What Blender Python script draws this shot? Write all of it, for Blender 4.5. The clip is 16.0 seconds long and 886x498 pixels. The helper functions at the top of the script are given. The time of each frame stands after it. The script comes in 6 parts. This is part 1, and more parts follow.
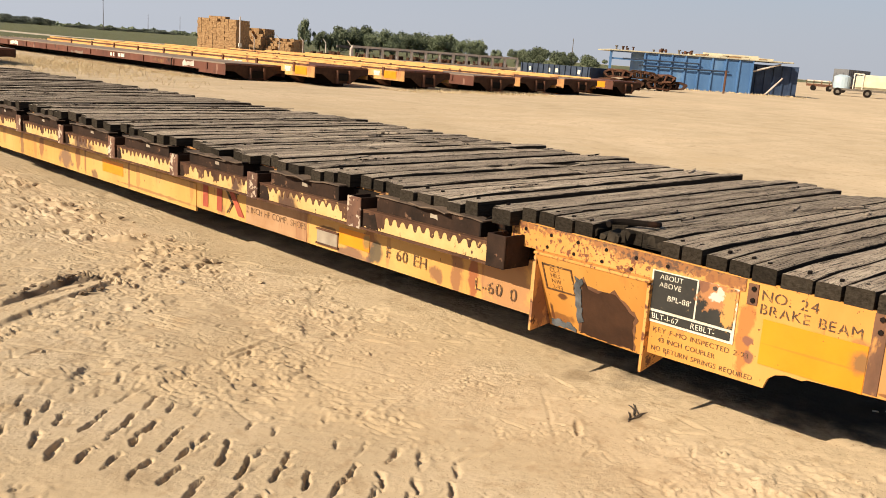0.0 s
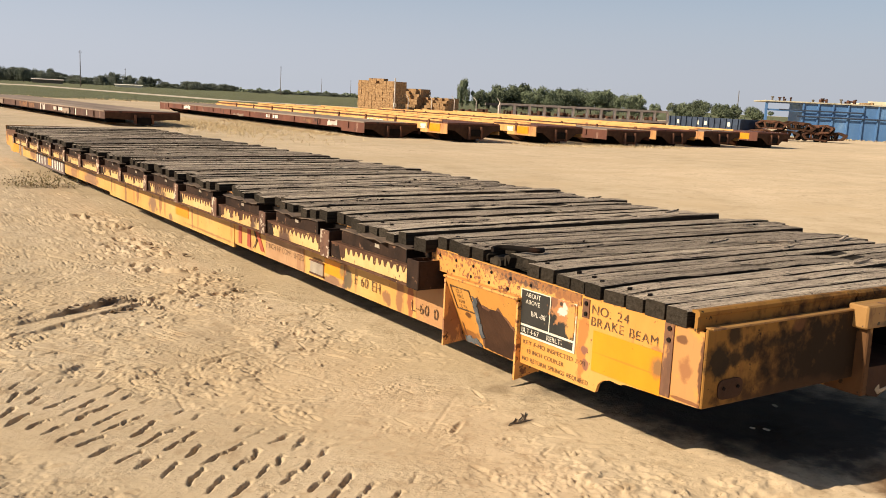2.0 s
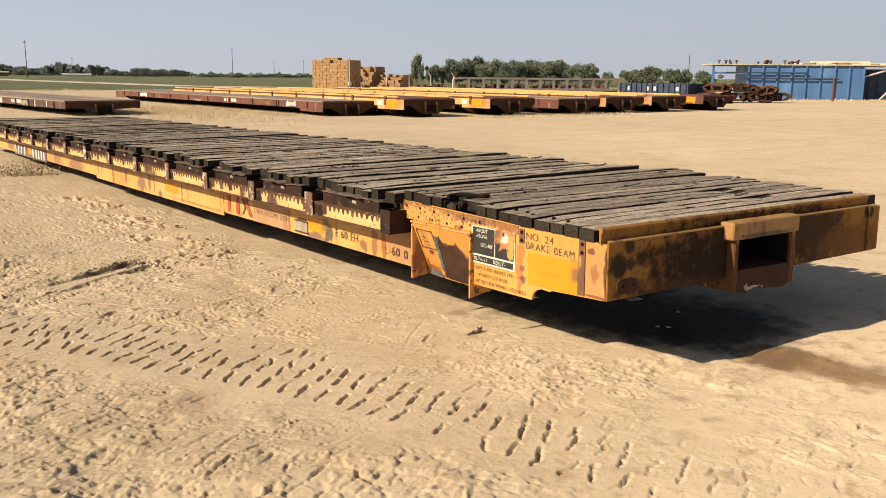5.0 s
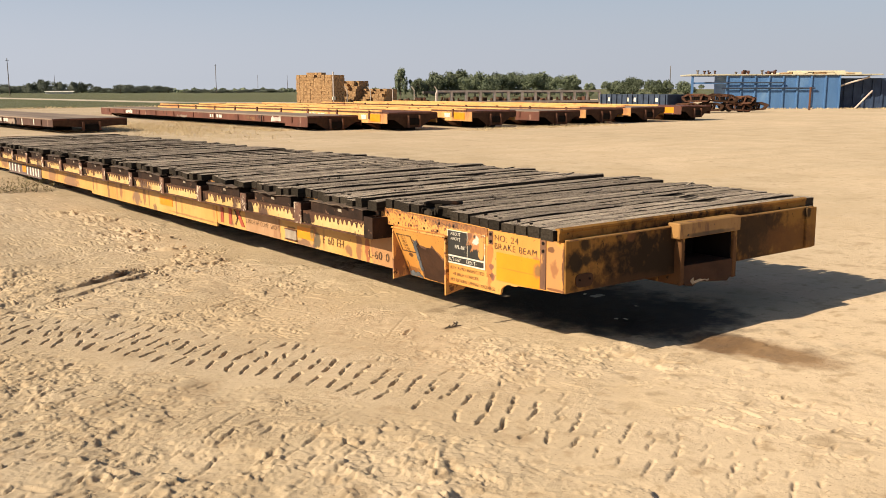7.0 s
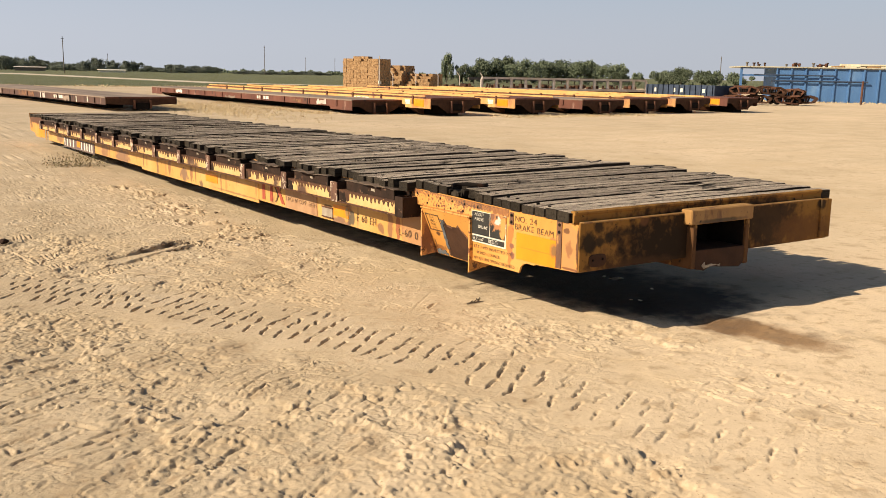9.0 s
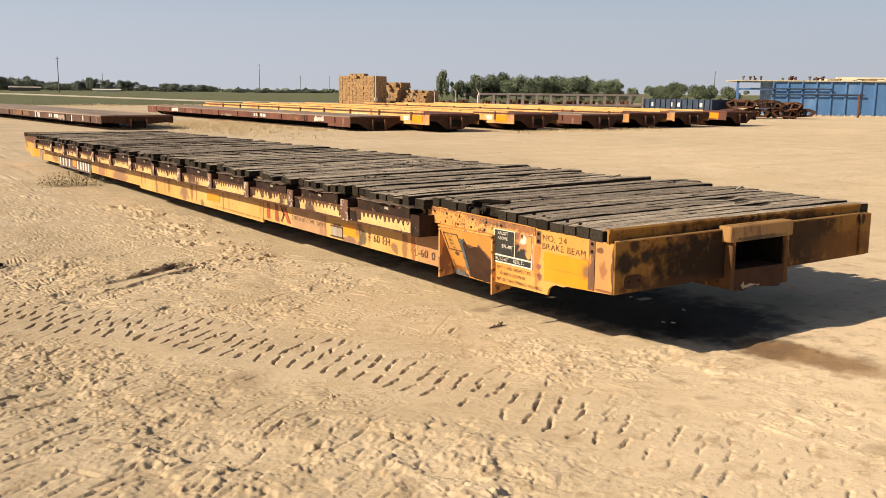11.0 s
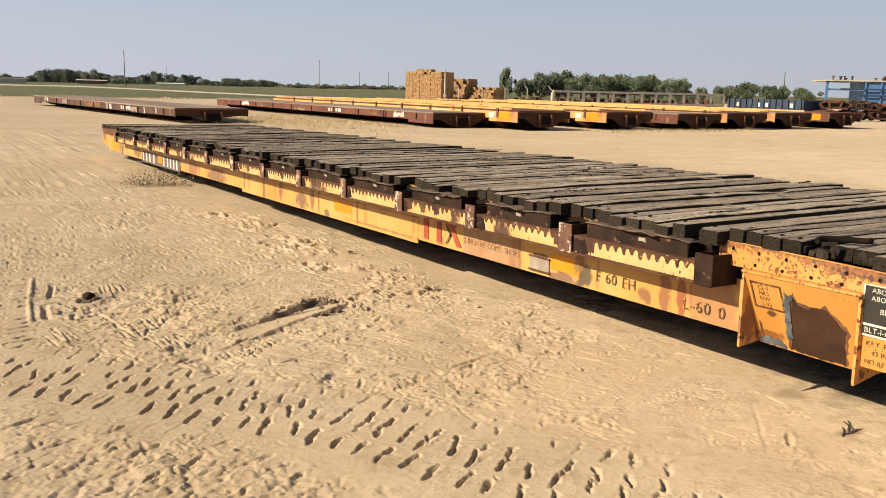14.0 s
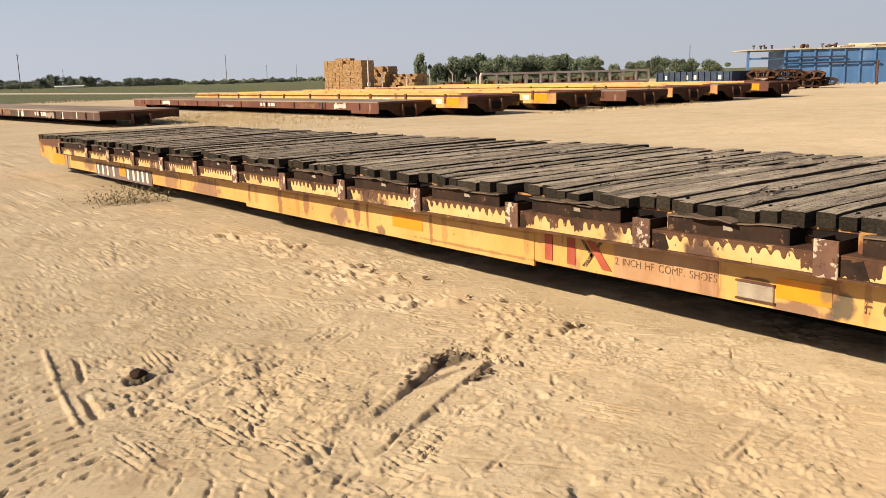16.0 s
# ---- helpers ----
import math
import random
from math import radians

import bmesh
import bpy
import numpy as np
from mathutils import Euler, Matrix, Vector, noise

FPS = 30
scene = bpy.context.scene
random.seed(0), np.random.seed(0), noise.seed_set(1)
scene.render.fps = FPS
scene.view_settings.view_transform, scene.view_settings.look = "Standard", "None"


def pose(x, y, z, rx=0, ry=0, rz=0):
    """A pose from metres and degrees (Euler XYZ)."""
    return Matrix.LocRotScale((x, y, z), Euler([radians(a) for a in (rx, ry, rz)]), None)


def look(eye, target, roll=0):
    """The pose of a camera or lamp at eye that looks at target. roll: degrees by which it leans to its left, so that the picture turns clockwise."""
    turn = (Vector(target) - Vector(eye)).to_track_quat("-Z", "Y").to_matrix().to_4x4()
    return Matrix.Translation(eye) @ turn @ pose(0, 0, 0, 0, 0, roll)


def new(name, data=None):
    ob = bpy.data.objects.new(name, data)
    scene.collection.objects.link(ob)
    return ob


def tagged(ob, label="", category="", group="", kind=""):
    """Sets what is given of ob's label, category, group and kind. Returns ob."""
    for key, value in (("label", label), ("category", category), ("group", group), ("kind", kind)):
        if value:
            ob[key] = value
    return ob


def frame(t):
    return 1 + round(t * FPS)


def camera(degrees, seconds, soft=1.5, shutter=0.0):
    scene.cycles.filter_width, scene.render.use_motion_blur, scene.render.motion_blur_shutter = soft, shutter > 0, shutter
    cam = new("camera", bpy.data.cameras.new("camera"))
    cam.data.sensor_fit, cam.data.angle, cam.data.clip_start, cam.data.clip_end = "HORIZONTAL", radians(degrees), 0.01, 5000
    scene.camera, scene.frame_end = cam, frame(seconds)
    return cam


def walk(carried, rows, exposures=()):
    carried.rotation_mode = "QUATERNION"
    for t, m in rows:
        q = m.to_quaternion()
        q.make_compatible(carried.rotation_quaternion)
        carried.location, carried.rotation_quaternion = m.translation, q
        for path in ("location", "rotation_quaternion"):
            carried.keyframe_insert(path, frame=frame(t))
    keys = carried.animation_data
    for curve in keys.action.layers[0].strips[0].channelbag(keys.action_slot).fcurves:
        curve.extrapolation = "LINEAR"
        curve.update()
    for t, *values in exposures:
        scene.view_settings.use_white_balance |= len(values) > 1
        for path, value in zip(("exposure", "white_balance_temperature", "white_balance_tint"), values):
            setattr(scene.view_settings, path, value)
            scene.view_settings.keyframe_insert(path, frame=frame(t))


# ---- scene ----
cam = camera(52.7, 16.0, soft=0.9)
PATH = [
    (0, (0.191, -0.164, 1.723), (1.558, 1.231, 1.294), 4.3),
    (0.5, (0.436, -0.45, 1.747), (1.687, 1.062, 1.364), 4.2),
    (1, (0.614, -0.854, 1.769), (1.723, 0.764, 1.381), 3.3),
    (1.5, (0.785, -1.18, 1.742), (1.905, 0.437, 1.379), 4.2),
    (2, (0.803, -1.536, 1.771), (1.897, 0.105, 1.441), 2.9),
    (2.5, (0.652, -1.719, 1.779), (1.735, -0.07, 1.454), 1.1),
    (3, (0.517, -1.891, 1.773), (1.646, -0.282, 1.401), 1.2),
    (3.5, (0.432, -2.126, 1.78), (1.552, -0.517, 1.381), 2.0),
    (4, (0.235, -2.301, 1.786), (1.391, -0.716, 1.4), 1.2),
    (4.2, (0.183, -2.357, 1.781), (1.359, -0.786, 1.395), 0.5),
    (6.3, (-0.061, -2.902, 1.819), (1.064, -1.289, 1.452), 0.7),
    (6.5, (-0.112, -2.959, 1.822), (1.027, -1.356, 1.456), 0.4),
    (7, (-0.239, -3.108, 1.833), (0.948, -1.538, 1.481), -0.1),
    (7.5, (-0.294, -3.301, 1.84), (0.855, -1.7, 1.5), 0.2),
    (8, (-0.34, -3.467, 1.844), (0.772, -1.848, 1.463), 0.5),
    (8.5, (-0.367, -3.499, 1.847), (0.738, -1.874, 1.475), 0.9),
    (9, (-0.365, -3.503, 1.848), (0.743, -1.883, 1.465), 1.1),
    (9.2, (-0.36, -3.501, 1.848), (0.751, -1.885, 1.458), 1.2),
    (11.3, (-0.255, -2.867, 1.779), (0.864, -1.246, 1.435), 0.6),
    (11.5, (-0.201, -2.698, 1.744), (0.891, -1.058, 1.397), 1.1),
    (12, (-0.093, -2.151, 1.715), (0.939, -0.472, 1.378), 0.6),
    (12.5, (-0.112, -1.612, 1.713), (0.919, 0.07, 1.385), -1.2),
    (13, (-0.066, -1.222, 1.685), (0.948, 0.474, 1.375), -0.9),
    (13.3, (-0.011, -1.001, 1.679), (0.98, 0.709, 1.372), -0.1),
    (13.5, (-0.043, -0.88, 1.686), (0.949, 0.827, 1.367), 0.3),
    (14, (-0.112, -0.455, 1.677), (0.907, 1.229, 1.323), 1.3),
    (14.5, (-0.17, 0.081, 1.635), (0.867, 1.744, 1.234), 1.4),
    (15, (-0.254, 0.715, 1.626), (0.826, 2.348, 1.215), 1.1),
    (15.5, (-0.377, 1.265, 1.62), (0.761, 2.861, 1.219), 0.1),
    (16, (-0.44, 1.749, 1.656), (0.727, 3.328, 1.274), -1.5),
]
walk(cam, [(t, look(eye, target, roll)) for t, eye, target, roll in PATH])

# ---- world and sun ----
SUN_ELEV, SUN_FROM = 32.0, (-1.0, 0.14)      # degrees; the horizontal way to the sun
world = bpy.data.worlds.new("sky")
scene.world = world
world.use_nodes = True
wn = world.node_tree
sky = wn.nodes.new("ShaderNodeTexSky")
sky.sky_type, sky.sun_disc = "NISHITA", False
sky.sun_elevation = radians(SUN_ELEV)
sky.sun_rotation = math.atan2(SUN_FROM[0], SUN_FROM[1])
sky.air_density, sky.dust_density, sky.ozone_density, sky.altitude = 1.0, 1.2, 1.0, 100
# a pale summer haze that thins out upwards, the same all round
way = wn.nodes.new("ShaderNodeTexCoord")
split = wn.nodes.new("ShaderNodeSeparateXYZ")
thin = wn.nodes.new("ShaderNodeMapRange")
thin.inputs["From Min"].default_value, thin.inputs["From Max"].default_value = 0.02, 0.26
thin.inputs["To Min"].default_value, thin.inputs["To Max"].default_value = 0.95, 0.0
thin.interpolation_type = "SMOOTHSTEP"
rise = wn.nodes.new("ShaderNodeMapRange")
rise.inputs["From Min"].default_value, rise.inputs["From Max"].default_value = 0.0, 0.19
rise.interpolation_type = "SMOOTHSTEP"
tone = wn.nodes.new("ShaderNodeMix")
tone.data_type = "RGBA"
tone.inputs[6].default_value, tone.inputs[7].default_value = (6.2, 6.55, 7.35, 1), (5.75, 6.75, 8.7, 1)
# brighter towards the sun
to_sun = wn.nodes.new("ShaderNodeVectorMath")
to_sun.operation = "DOT_PRODUCT"
to_sun.inputs[1].default_value = Vector((SUN_FROM[0], SUN_FROM[1], 0)).normalized()
glow = wn.nodes.new("ShaderNodeMath")
glow.operation = "MULTIPLY_ADD"
glow.inputs[1].default_value, glow.inputs[2].default_value = 0.20, 1.12
lit = wn.nodes.new("ShaderNodeVectorMath")
lit.operation = "SCALE"
haze = wn.nodes.new("ShaderNodeMix")
haze.data_type = "RGBA"
wn.links.new(way.outputs["Generated"], split.inputs[0])
wn.links.new(way.outputs["Generated"], to_sun.inputs[0])
wn.links.new(to_sun.outputs["Value"], glow.inputs[0])
wn.links.new(split.outputs[2], thin.inputs["Value"])
wn.links.new(split.outputs[2], rise.inputs["Value"])
wn.links.new(rise.outputs[0], tone.inputs[0])
wn.links.new(tone.outputs[2], lit.inputs[0])
wn.links.new(glow.outputs[0], lit.inputs["Scale"])
wn.links.new(thin.outputs[0], haze.inputs[0])
wn.links.new(sky.outputs[0], haze.inputs[6])
wn.links.new(lit.outputs[0], haze.inputs[7])
wn.links.new(haze.outputs[2], wn.nodes["Background"].inputs[0])
wn.nodes["Background"].inputs[1].default_value = 0.06

sun = new("sun", bpy.data.lights.new("sun", "SUN"))
sun.data.energy, sun.data.angle, sun.data.color = 5.0, radians(0.55), (1.0, 0.87, 0.68)
sun_way = Vector((SUN_FROM[0], SUN_FROM[1], 0)).normalized() * math.cos(radians(SUN_ELEV)) + Vector((0, 0, math.sin(radians(SUN_ELEV))))
sun.matrix_world = look(sun_way * 60, (0, 0, 0))
scene.view_settings.exposure = 0.44

# ---- materials ----


def surface(name, ramp, scale=3.0, stretch=(1, 1, 1), patches=(), rough=0.8, rough_var=0.1, bump=0.3, bump_scale=40.0,
            bump_dist=0.01, metallic=0.0, vary=0.0, detail=6.0, shift=0.0, spots=(), spot_plane="xy", spot_noise=3.5, spot_rag=1.0, spot_soft=0.55, bands=(), specular=0.5, coarse=None, diffuse_rough=0.0):
    """A node material: a noise ramp, patches of other colours over it, grain as bump.
    patches: (scale, stretch, low, high, colour, seed); spots: stains and painted shade (x, y, radius x, radius y,
    colour, strength)"""
    m = bpy.data.materials.new(name)
    m.use_nodes = True
    nt = m.node_tree
    N, L = nt.nodes.new, nt.links.new
    bsdf = nt.nodes["Principled BSDF"]
    co = N("ShaderNodeTexCoord")
    info = N("ShaderNodeObjectInfo")

    def noise_of(sc, st, seed, det=detail, rgh=0.6):
        mp = N("ShaderNodeMapping")
        mp.inputs["Scale"].default_value = st
        mp.inputs["Location"].default_value = (seed * 3.7, seed * 1.3, seed * 2.1)
        L(co.outputs["Object"], mp.inputs[0])
        nz = N("ShaderNodeTexNoise")
        nz.inputs["Scale"].default_value = sc
        nz.inputs["Detail"].default_value = det
        nz.inputs["Roughness"].default_value = rgh
        add = N("ShaderNodeVectorMath")
        add.operation = "MULTIPLY_ADD"
        rnd = N("ShaderNodeCombineXYZ")
        L(info.outputs["Random"], rnd.inputs[0])
        L(info.outputs["Random"], rnd.inputs[2])
        add.inputs[1].default_value = (37.0, 11.0, 53.0) if vary else (0, 0, 0)
        L(rnd.outputs[0], add.inputs[0])
        L(mp.outputs[0], add.inputs[2])
        L(add.outputs[0], nz.inputs["Vector"])
        return nz.outputs["Fac"]

    cr = N("ShaderNodeValToRGB")
    els = cr.color_ramp.elements
    while len(els) < len(ramp):
        els.new(0.5)
    for e, (p, c) in zip(els, ramp):
        e.position, e.color = p, (*c, 1)
    L(noise_of(scale, stretch, shift), cr.inputs[0])
    col = cr.outputs[0]
    for sc, st, lo, hi, c, seed in patches:
        mr = N("ShaderNodeMapRange")
        mr.inputs["From Min"].default_value, mr.inputs["From Max"].default_value = lo, hi
        L(noise_of(sc, st, seed), mr.inputs["Value"])
        mx = N("ShaderNodeMix")
        mx.data_type = "RGBA"
        mx.inputs[7].default_value = (*c, 1)
        L(mr.outputs[0], mx.inputs[0])
        L(col, mx.inputs[6])
        col = mx.outputs[2]
    ragged_noise = noise_of(spot_noise, (1, 1, 1), 3.3) if spots or bands else None
    for x, y, rx, ry, c, strength in spots:
        mp = N("ShaderNodeMapping")
        mp.vector_type = "POINT"
        loc, sca = [0, 0, 0], [0, 0, 0]
        for axis, centre, radius in zip(("xyz".index(a) for a in spot_plane), (x, y), (rx, ry)):
            loc[axis], sca[axis] = -centre / radius, 1 / radius
        mp.inputs["Location"].default_value, mp.inputs["Scale"].default_value = loc, sca
        L(co.outputs["Object"], mp.inputs[0])
        ln = N("ShaderNodeVectorMath")
        ln.operation = "LENGTH"
        L(mp.outputs[0], ln.inputs[0])
        ad = N("ShaderNodeMath")
        ad.operation = "MULTIPLY_ADD"
        ad.inputs[1].default_value = spot_rag
        L(ragged_noise, ad.inputs[0])
        L(ln.outputs["Value"], ad.inputs[2])
        mr = N("ShaderNodeMapRange")
        mr.inputs["From Min"].default_value, mr.inputs["From Max"].default_value = 1.1 + 0.5 * spot_rag, 1.1 - spot_soft + 0.5 * spot_rag
        mr.inputs["To Min"].default_value, mr.inputs["To Max"].default_value = 0.0, strength
        L(ad.outputs[0], mr.inputs["Value"])
        mx = N("ShaderNodeMix")
        mx.data_type = "RGBA"
        mx.inputs[7].default_value = (*c, 1)
        L(mr.outputs[0], mx.inputs[0])
        L(col, mx.inputs[6])
        col = mx.outputs[2]
    # flaking rust that eats in from an edge: (height at y = 0, rise per metre of y, reach, colour, noise scale)
    for z0, slope, reach, c, sc in bands:
        sp = N("ShaderNodeSeparateXYZ")
        L(co.outputs["Object"], sp.inputs[0])
        m1 = N("ShaderNodeMath")
        m1.operation = "MULTIPLY_ADD"
        m1.inputs[1].default_value, m1.inputs[2].default_value = -slope, -z0
        L(sp.outputs[1], m1.inputs[0])
        m2 = N("ShaderNodeMath")
        m2.operation = "ADD"
        L(m1.outputs[0], m2.inputs[0])
        L(sp.outputs[2], m2.inputs[1])
        m3 = N("ShaderNodeMath")
        m3.operation = "MULTIPLY_ADD"
        m3.inputs[1].default_value = 1 / reach
        L(m2.outputs[0], m3.inputs[0])
        L(noise_of(sc, (1, 1, 1), 4.4), m3.inputs[2])
        mr = N("ShaderNodeMapRange")
        mr.inputs["From Min"].default_value, mr.inputs["From Max"].default_value = 0.56, 0.64
        L(m3.outputs[0], mr.inputs["Value"])
        mx = N("ShaderNodeMix")
        mx.data_type = "RGBA"
        mx.inputs[7].default_value = (*c, 1)
        L(mr.outputs[0], mx.inputs[0])
        L(col, mx.inputs[6])
        col = mx.outputs[2]
    if vary:
        hv = N("ShaderNodeHueSaturation")
        mr = N("ShaderNodeMapRange")
        mr.inputs["To Min"].default_value, mr.inputs["To Max"].default_value = 1 - vary, 1 + vary
        L(info.outputs["Random"], mr.inputs["Value"])
        L(mr.outputs[0], hv.inputs["Value"])
        L(col, hv.inputs["Color"])
        col = hv.outputs[0]
    L(col, bsdf.inputs["Base Color"])
    bsdf.inputs["Metallic"].default_value = metallic
    bsdf.inputs["Specular IOR Level"].default_value = specular
    bsdf.inputs["Diffuse Roughness"].default_value = diffuse_rough
    mr = N("ShaderNodeMapRange")
    mr.inputs["To Min"].default_value, mr.inputs["To Max"].default_value = rough - rough_var, min(1.0, rough + rough_var)
    L(noise_of(scale * 4, stretch, shift + 5), mr.inputs["Value"])
    L(mr.outputs[0], bsdf.inputs["Roughness"])
    if bump:
        bp = N("ShaderNodeBump")
        bp.inputs["Strength"].default_value, bp.inputs["Distance"].default_value = bump, bump_dist
        L(noise_of(bump_scale, stretch, shift + 9, 8.0), bp.inputs["Height"])
        if coarse:
            b2 = N("ShaderNodeBump")
            b2.inputs["Strength"].default_value, b2.inputs["Distance"].default_value = 1.0, coarse[1]
            where = N("ShaderNodeMapRange")
            where.inputs["From Min"].default_value, where.inputs["From Max"].default_value = 0.42, 0.62
            where.inputs["To Min"].default_value = 0.15
            L(noise_of(1.7, (1, 1, 1), shift + 31, 5.0, 0.65), where.inputs["Value"])
            off = N("ShaderNodeMath")
            off.operation = "SUBTRACT"
            off.inputs[1].default_value = 0.5
            L(noise_of(coarse[0], (1, 1, 1), shift + 2, 9.0, 0.62), off.inputs[0])
            fold = N("ShaderNodeMath")
            fold.operation = "ABSOLUTE"
            L(off.outputs[0], fold.inputs[0])
            plate = N("ShaderNodeMapRange")
            plate.inputs["From Max"].default_value = 0.15
            L(fold.outputs[0], plate.inputs["Value"])
            tall = N("ShaderNodeMath")
            tall.operation = "MULTIPLY"
            L(plate.outputs[0], tall.inputs[0])
            L(where.outputs[0], tall.inputs[1])
            L(tall.outputs[0], b2.inputs["Height"])
            L(b2.outputs[0], bp.inputs["Normal"])
        L(bp.outputs[0], bsdf.inputs["Normal"])
    return m


RUST, RUST2, DARK = (0.16, 0.055, 0.022), (0.09, 0.035, 0.018), (0.03, 0.02, 0.015)
M = {}
CREAM_YELLOW = [(0.3, (0.52, 0.255, 0.062)), (0.52, (0.60, 0.325, 0.092)), (0.75, (0.64, 0.375, 0.125))]
M["yellow"] = surface("weathered_yellow_paint", [(0.3, (0.55, 0.235, 0.045)), (0.52, (0.62, 0.285, 0.062)), (0.75, (0.65, 0.33, 0.088))], 2.2, (1, 1, 0.6),
                      [(3.0, (1, 1.6, 0.3), 0.60, 0.78, (0.47, 0.185, 0.05), 12), (9.0, (1, 1, 0.7), 0.66, 0.70, RUST, 4), (38.0, (1, 1, 0.7), 0.655, 0.69, RUST2, 14), (16.0, (1, 1.2, 0.18), 0.64, 0.72, (0.36, 0.14, 0.045), 21)],
                      rough=0.55, bump=0.2, bump_scale=25, bump_dist=0.003, specular=0.35, spot_plane="yz", spot_noise=14, spot_rag=2.2, spot_soft=0.35,
                      spots=((0.72, 0.66, 0.035, 0.20, (0.40, 0.13, 0.035), 0.75), (0.70, 0.64, 0.024, 0.026, (0.22, 0.09, 0.06), 0.9), (0.69, 0.57, 0.022, 0.028, (0.22, 0.09, 0.06), 0.9), (0.24, 0.70, 0.05, 0.06, (0.22, 0.11, 0.05), 0.6),
                             (1.74, 0.575, 0.035, 0.02, RUST2, 0.9), (1.83, 0.47, 0.012, 0.05, RUST2, 0.9), (1.78, 0.445, 0.11, 0.03, RUST, 0.7), (0.08, 0.72, 0.12, 0.20, (0.42, 0.21, 0.085), 0.7), (0.0, 0.72, 0.018, 0.16, RUST2, 0.9), (0.09, 0.71, 0.035, 0.06, (0.27, 0.11, 0.045), 0.8), (0.12, 0.83, 0.03, 0.02, RUST2, 0.8), (0.08, 0.575, 0.10, 0.008, RUST, 0.8), (1.02, 0.61, 0.02, 0.05, (0.42, 0.17, 0.06), 0.5), (18.6, 0.85, 1.3, 0.10, RUST2, 0.95), (17.9, 0.70, 0.35, 0.16, (0.10, 0.05, 0.03), 0.9), (19.3, 0.72, 0.12, 0.10, (0.14, 0.07, 0.04), 0.8)))
POCKET_Y = [3.155 + 1.143 * k for k in range(12)]
M["sill"] = surface("pale_sill_paint", CREAM_YELLOW, 1.6, (1, 1, 0.5),
                    [(1.1, (1, 1, 0.7), 0.58, 0.74, (0.43, 0.21, 0.085), 8), (2.2, (1, 1, 0.9), 0.63, 0.72, (0.24, 0.12, 0.07), 28), (26.0, (1, 1, 0.6), 0.67, 0.70, RUST2, 14), (14.0, (1, 1.2, 0.14), 0.62, 0.74, (0.36, 0.16, 0.055), 21)],
                    rough=0.55, bump=0.2, bump_scale=25, bump_dist=0.003, specular=0.35, spot_plane="yz", spot_noise=11, spot_rag=2.2, spot_soft=0.35,
                    spots=[(p + d, 0.57 - 0.03 * (k % 2), 0.022 + 0.012 * ((k * 7 + i * 3) % 4), 0.15, (0.27, 0.115, 0.05), (0.85 if (k + i) % 3 else 0.4) * (0.3 if k == 2 and i == 0 else 1)) for k, p in enumerate(POCKET_Y) for i, d in enumerate((-0.05, 0.13))]
                    + [(2.13, 0.57, 0.22, 0.22, (0.36, 0.175, 0.085), 0.75), (2.36, 0.55, 0.035, 0.16, (0.30, 0.09, 0.035), 0.9), (2.50, 0.56, 0.05, 0.16, (0.24, 0.10, 0.05), 0.8), (2.66, 0.49, 0.07, 0.05, (0.20, 0.09, 0.05), 0.8),
                       (3.24, 0.50, 0.075, 0.075, (0.09, 0.075, 0.05), 0.9), (3.33, 0.55, 0.06, 0.05, (0.15, 0.11, 0.06), 0.8), (3.46, 0.455, 0.16, 0.04, (0.20, 0.11, 0.075), 0.85), (3.72, 0.565, 0.10, 0.02, RUST2, 0.8),
                       (4.40, 0.52, 0.05, 0.16, (0.20, 0.085, 0.045), 0.85), (4.31, 0.50, 0.035, 0.12, (0.28, 0.12, 0.06), 0.8), (8.15, 0.49, 0.17, 0.09, (0.19, 0.11, 0.075), 0.85), (7.45, 0.425, 0.07, 0.05, (0.15, 0.08, 0.05), 0.8), (9.4, 0.50, 0.05, 0.16, (0.2, 0.1, 0.05), 0.8),
                       (11.4, 0.50, 0.45, 0.12, (0.22, 0.12, 0.08), 0.8), (12.6, 0.52, 0.25, 0.14, (0.25, 0.12, 0.07), 0.7), (16.4, 0.55, 0.3, 0.12, (0.2, 0.1, 0.06), 0.8), (6.2, 0.432, 0.9, 0.012, (0.25, 0.12, 0.05), 0.7)])
M["tan_panel"] = surface("faded_tan_paint", [(0.3, (0.37, 0.20, 0.095)), (0.7, (0.48, 0.285, 0.15))], 5, (1, 1, 0.6), [(9, (1, 1.4, 0.3), 0.60, 0.70, (0.25, 0.115, 0.055), 3), (2.2, (1, 1, 0.2), 0.55, 0.66, (0.27, 0.12, 0.06), 9)], rough=0.65, bump=0.1, specular=0.3)
SOOT = (0.030, 0.021, 0.013)
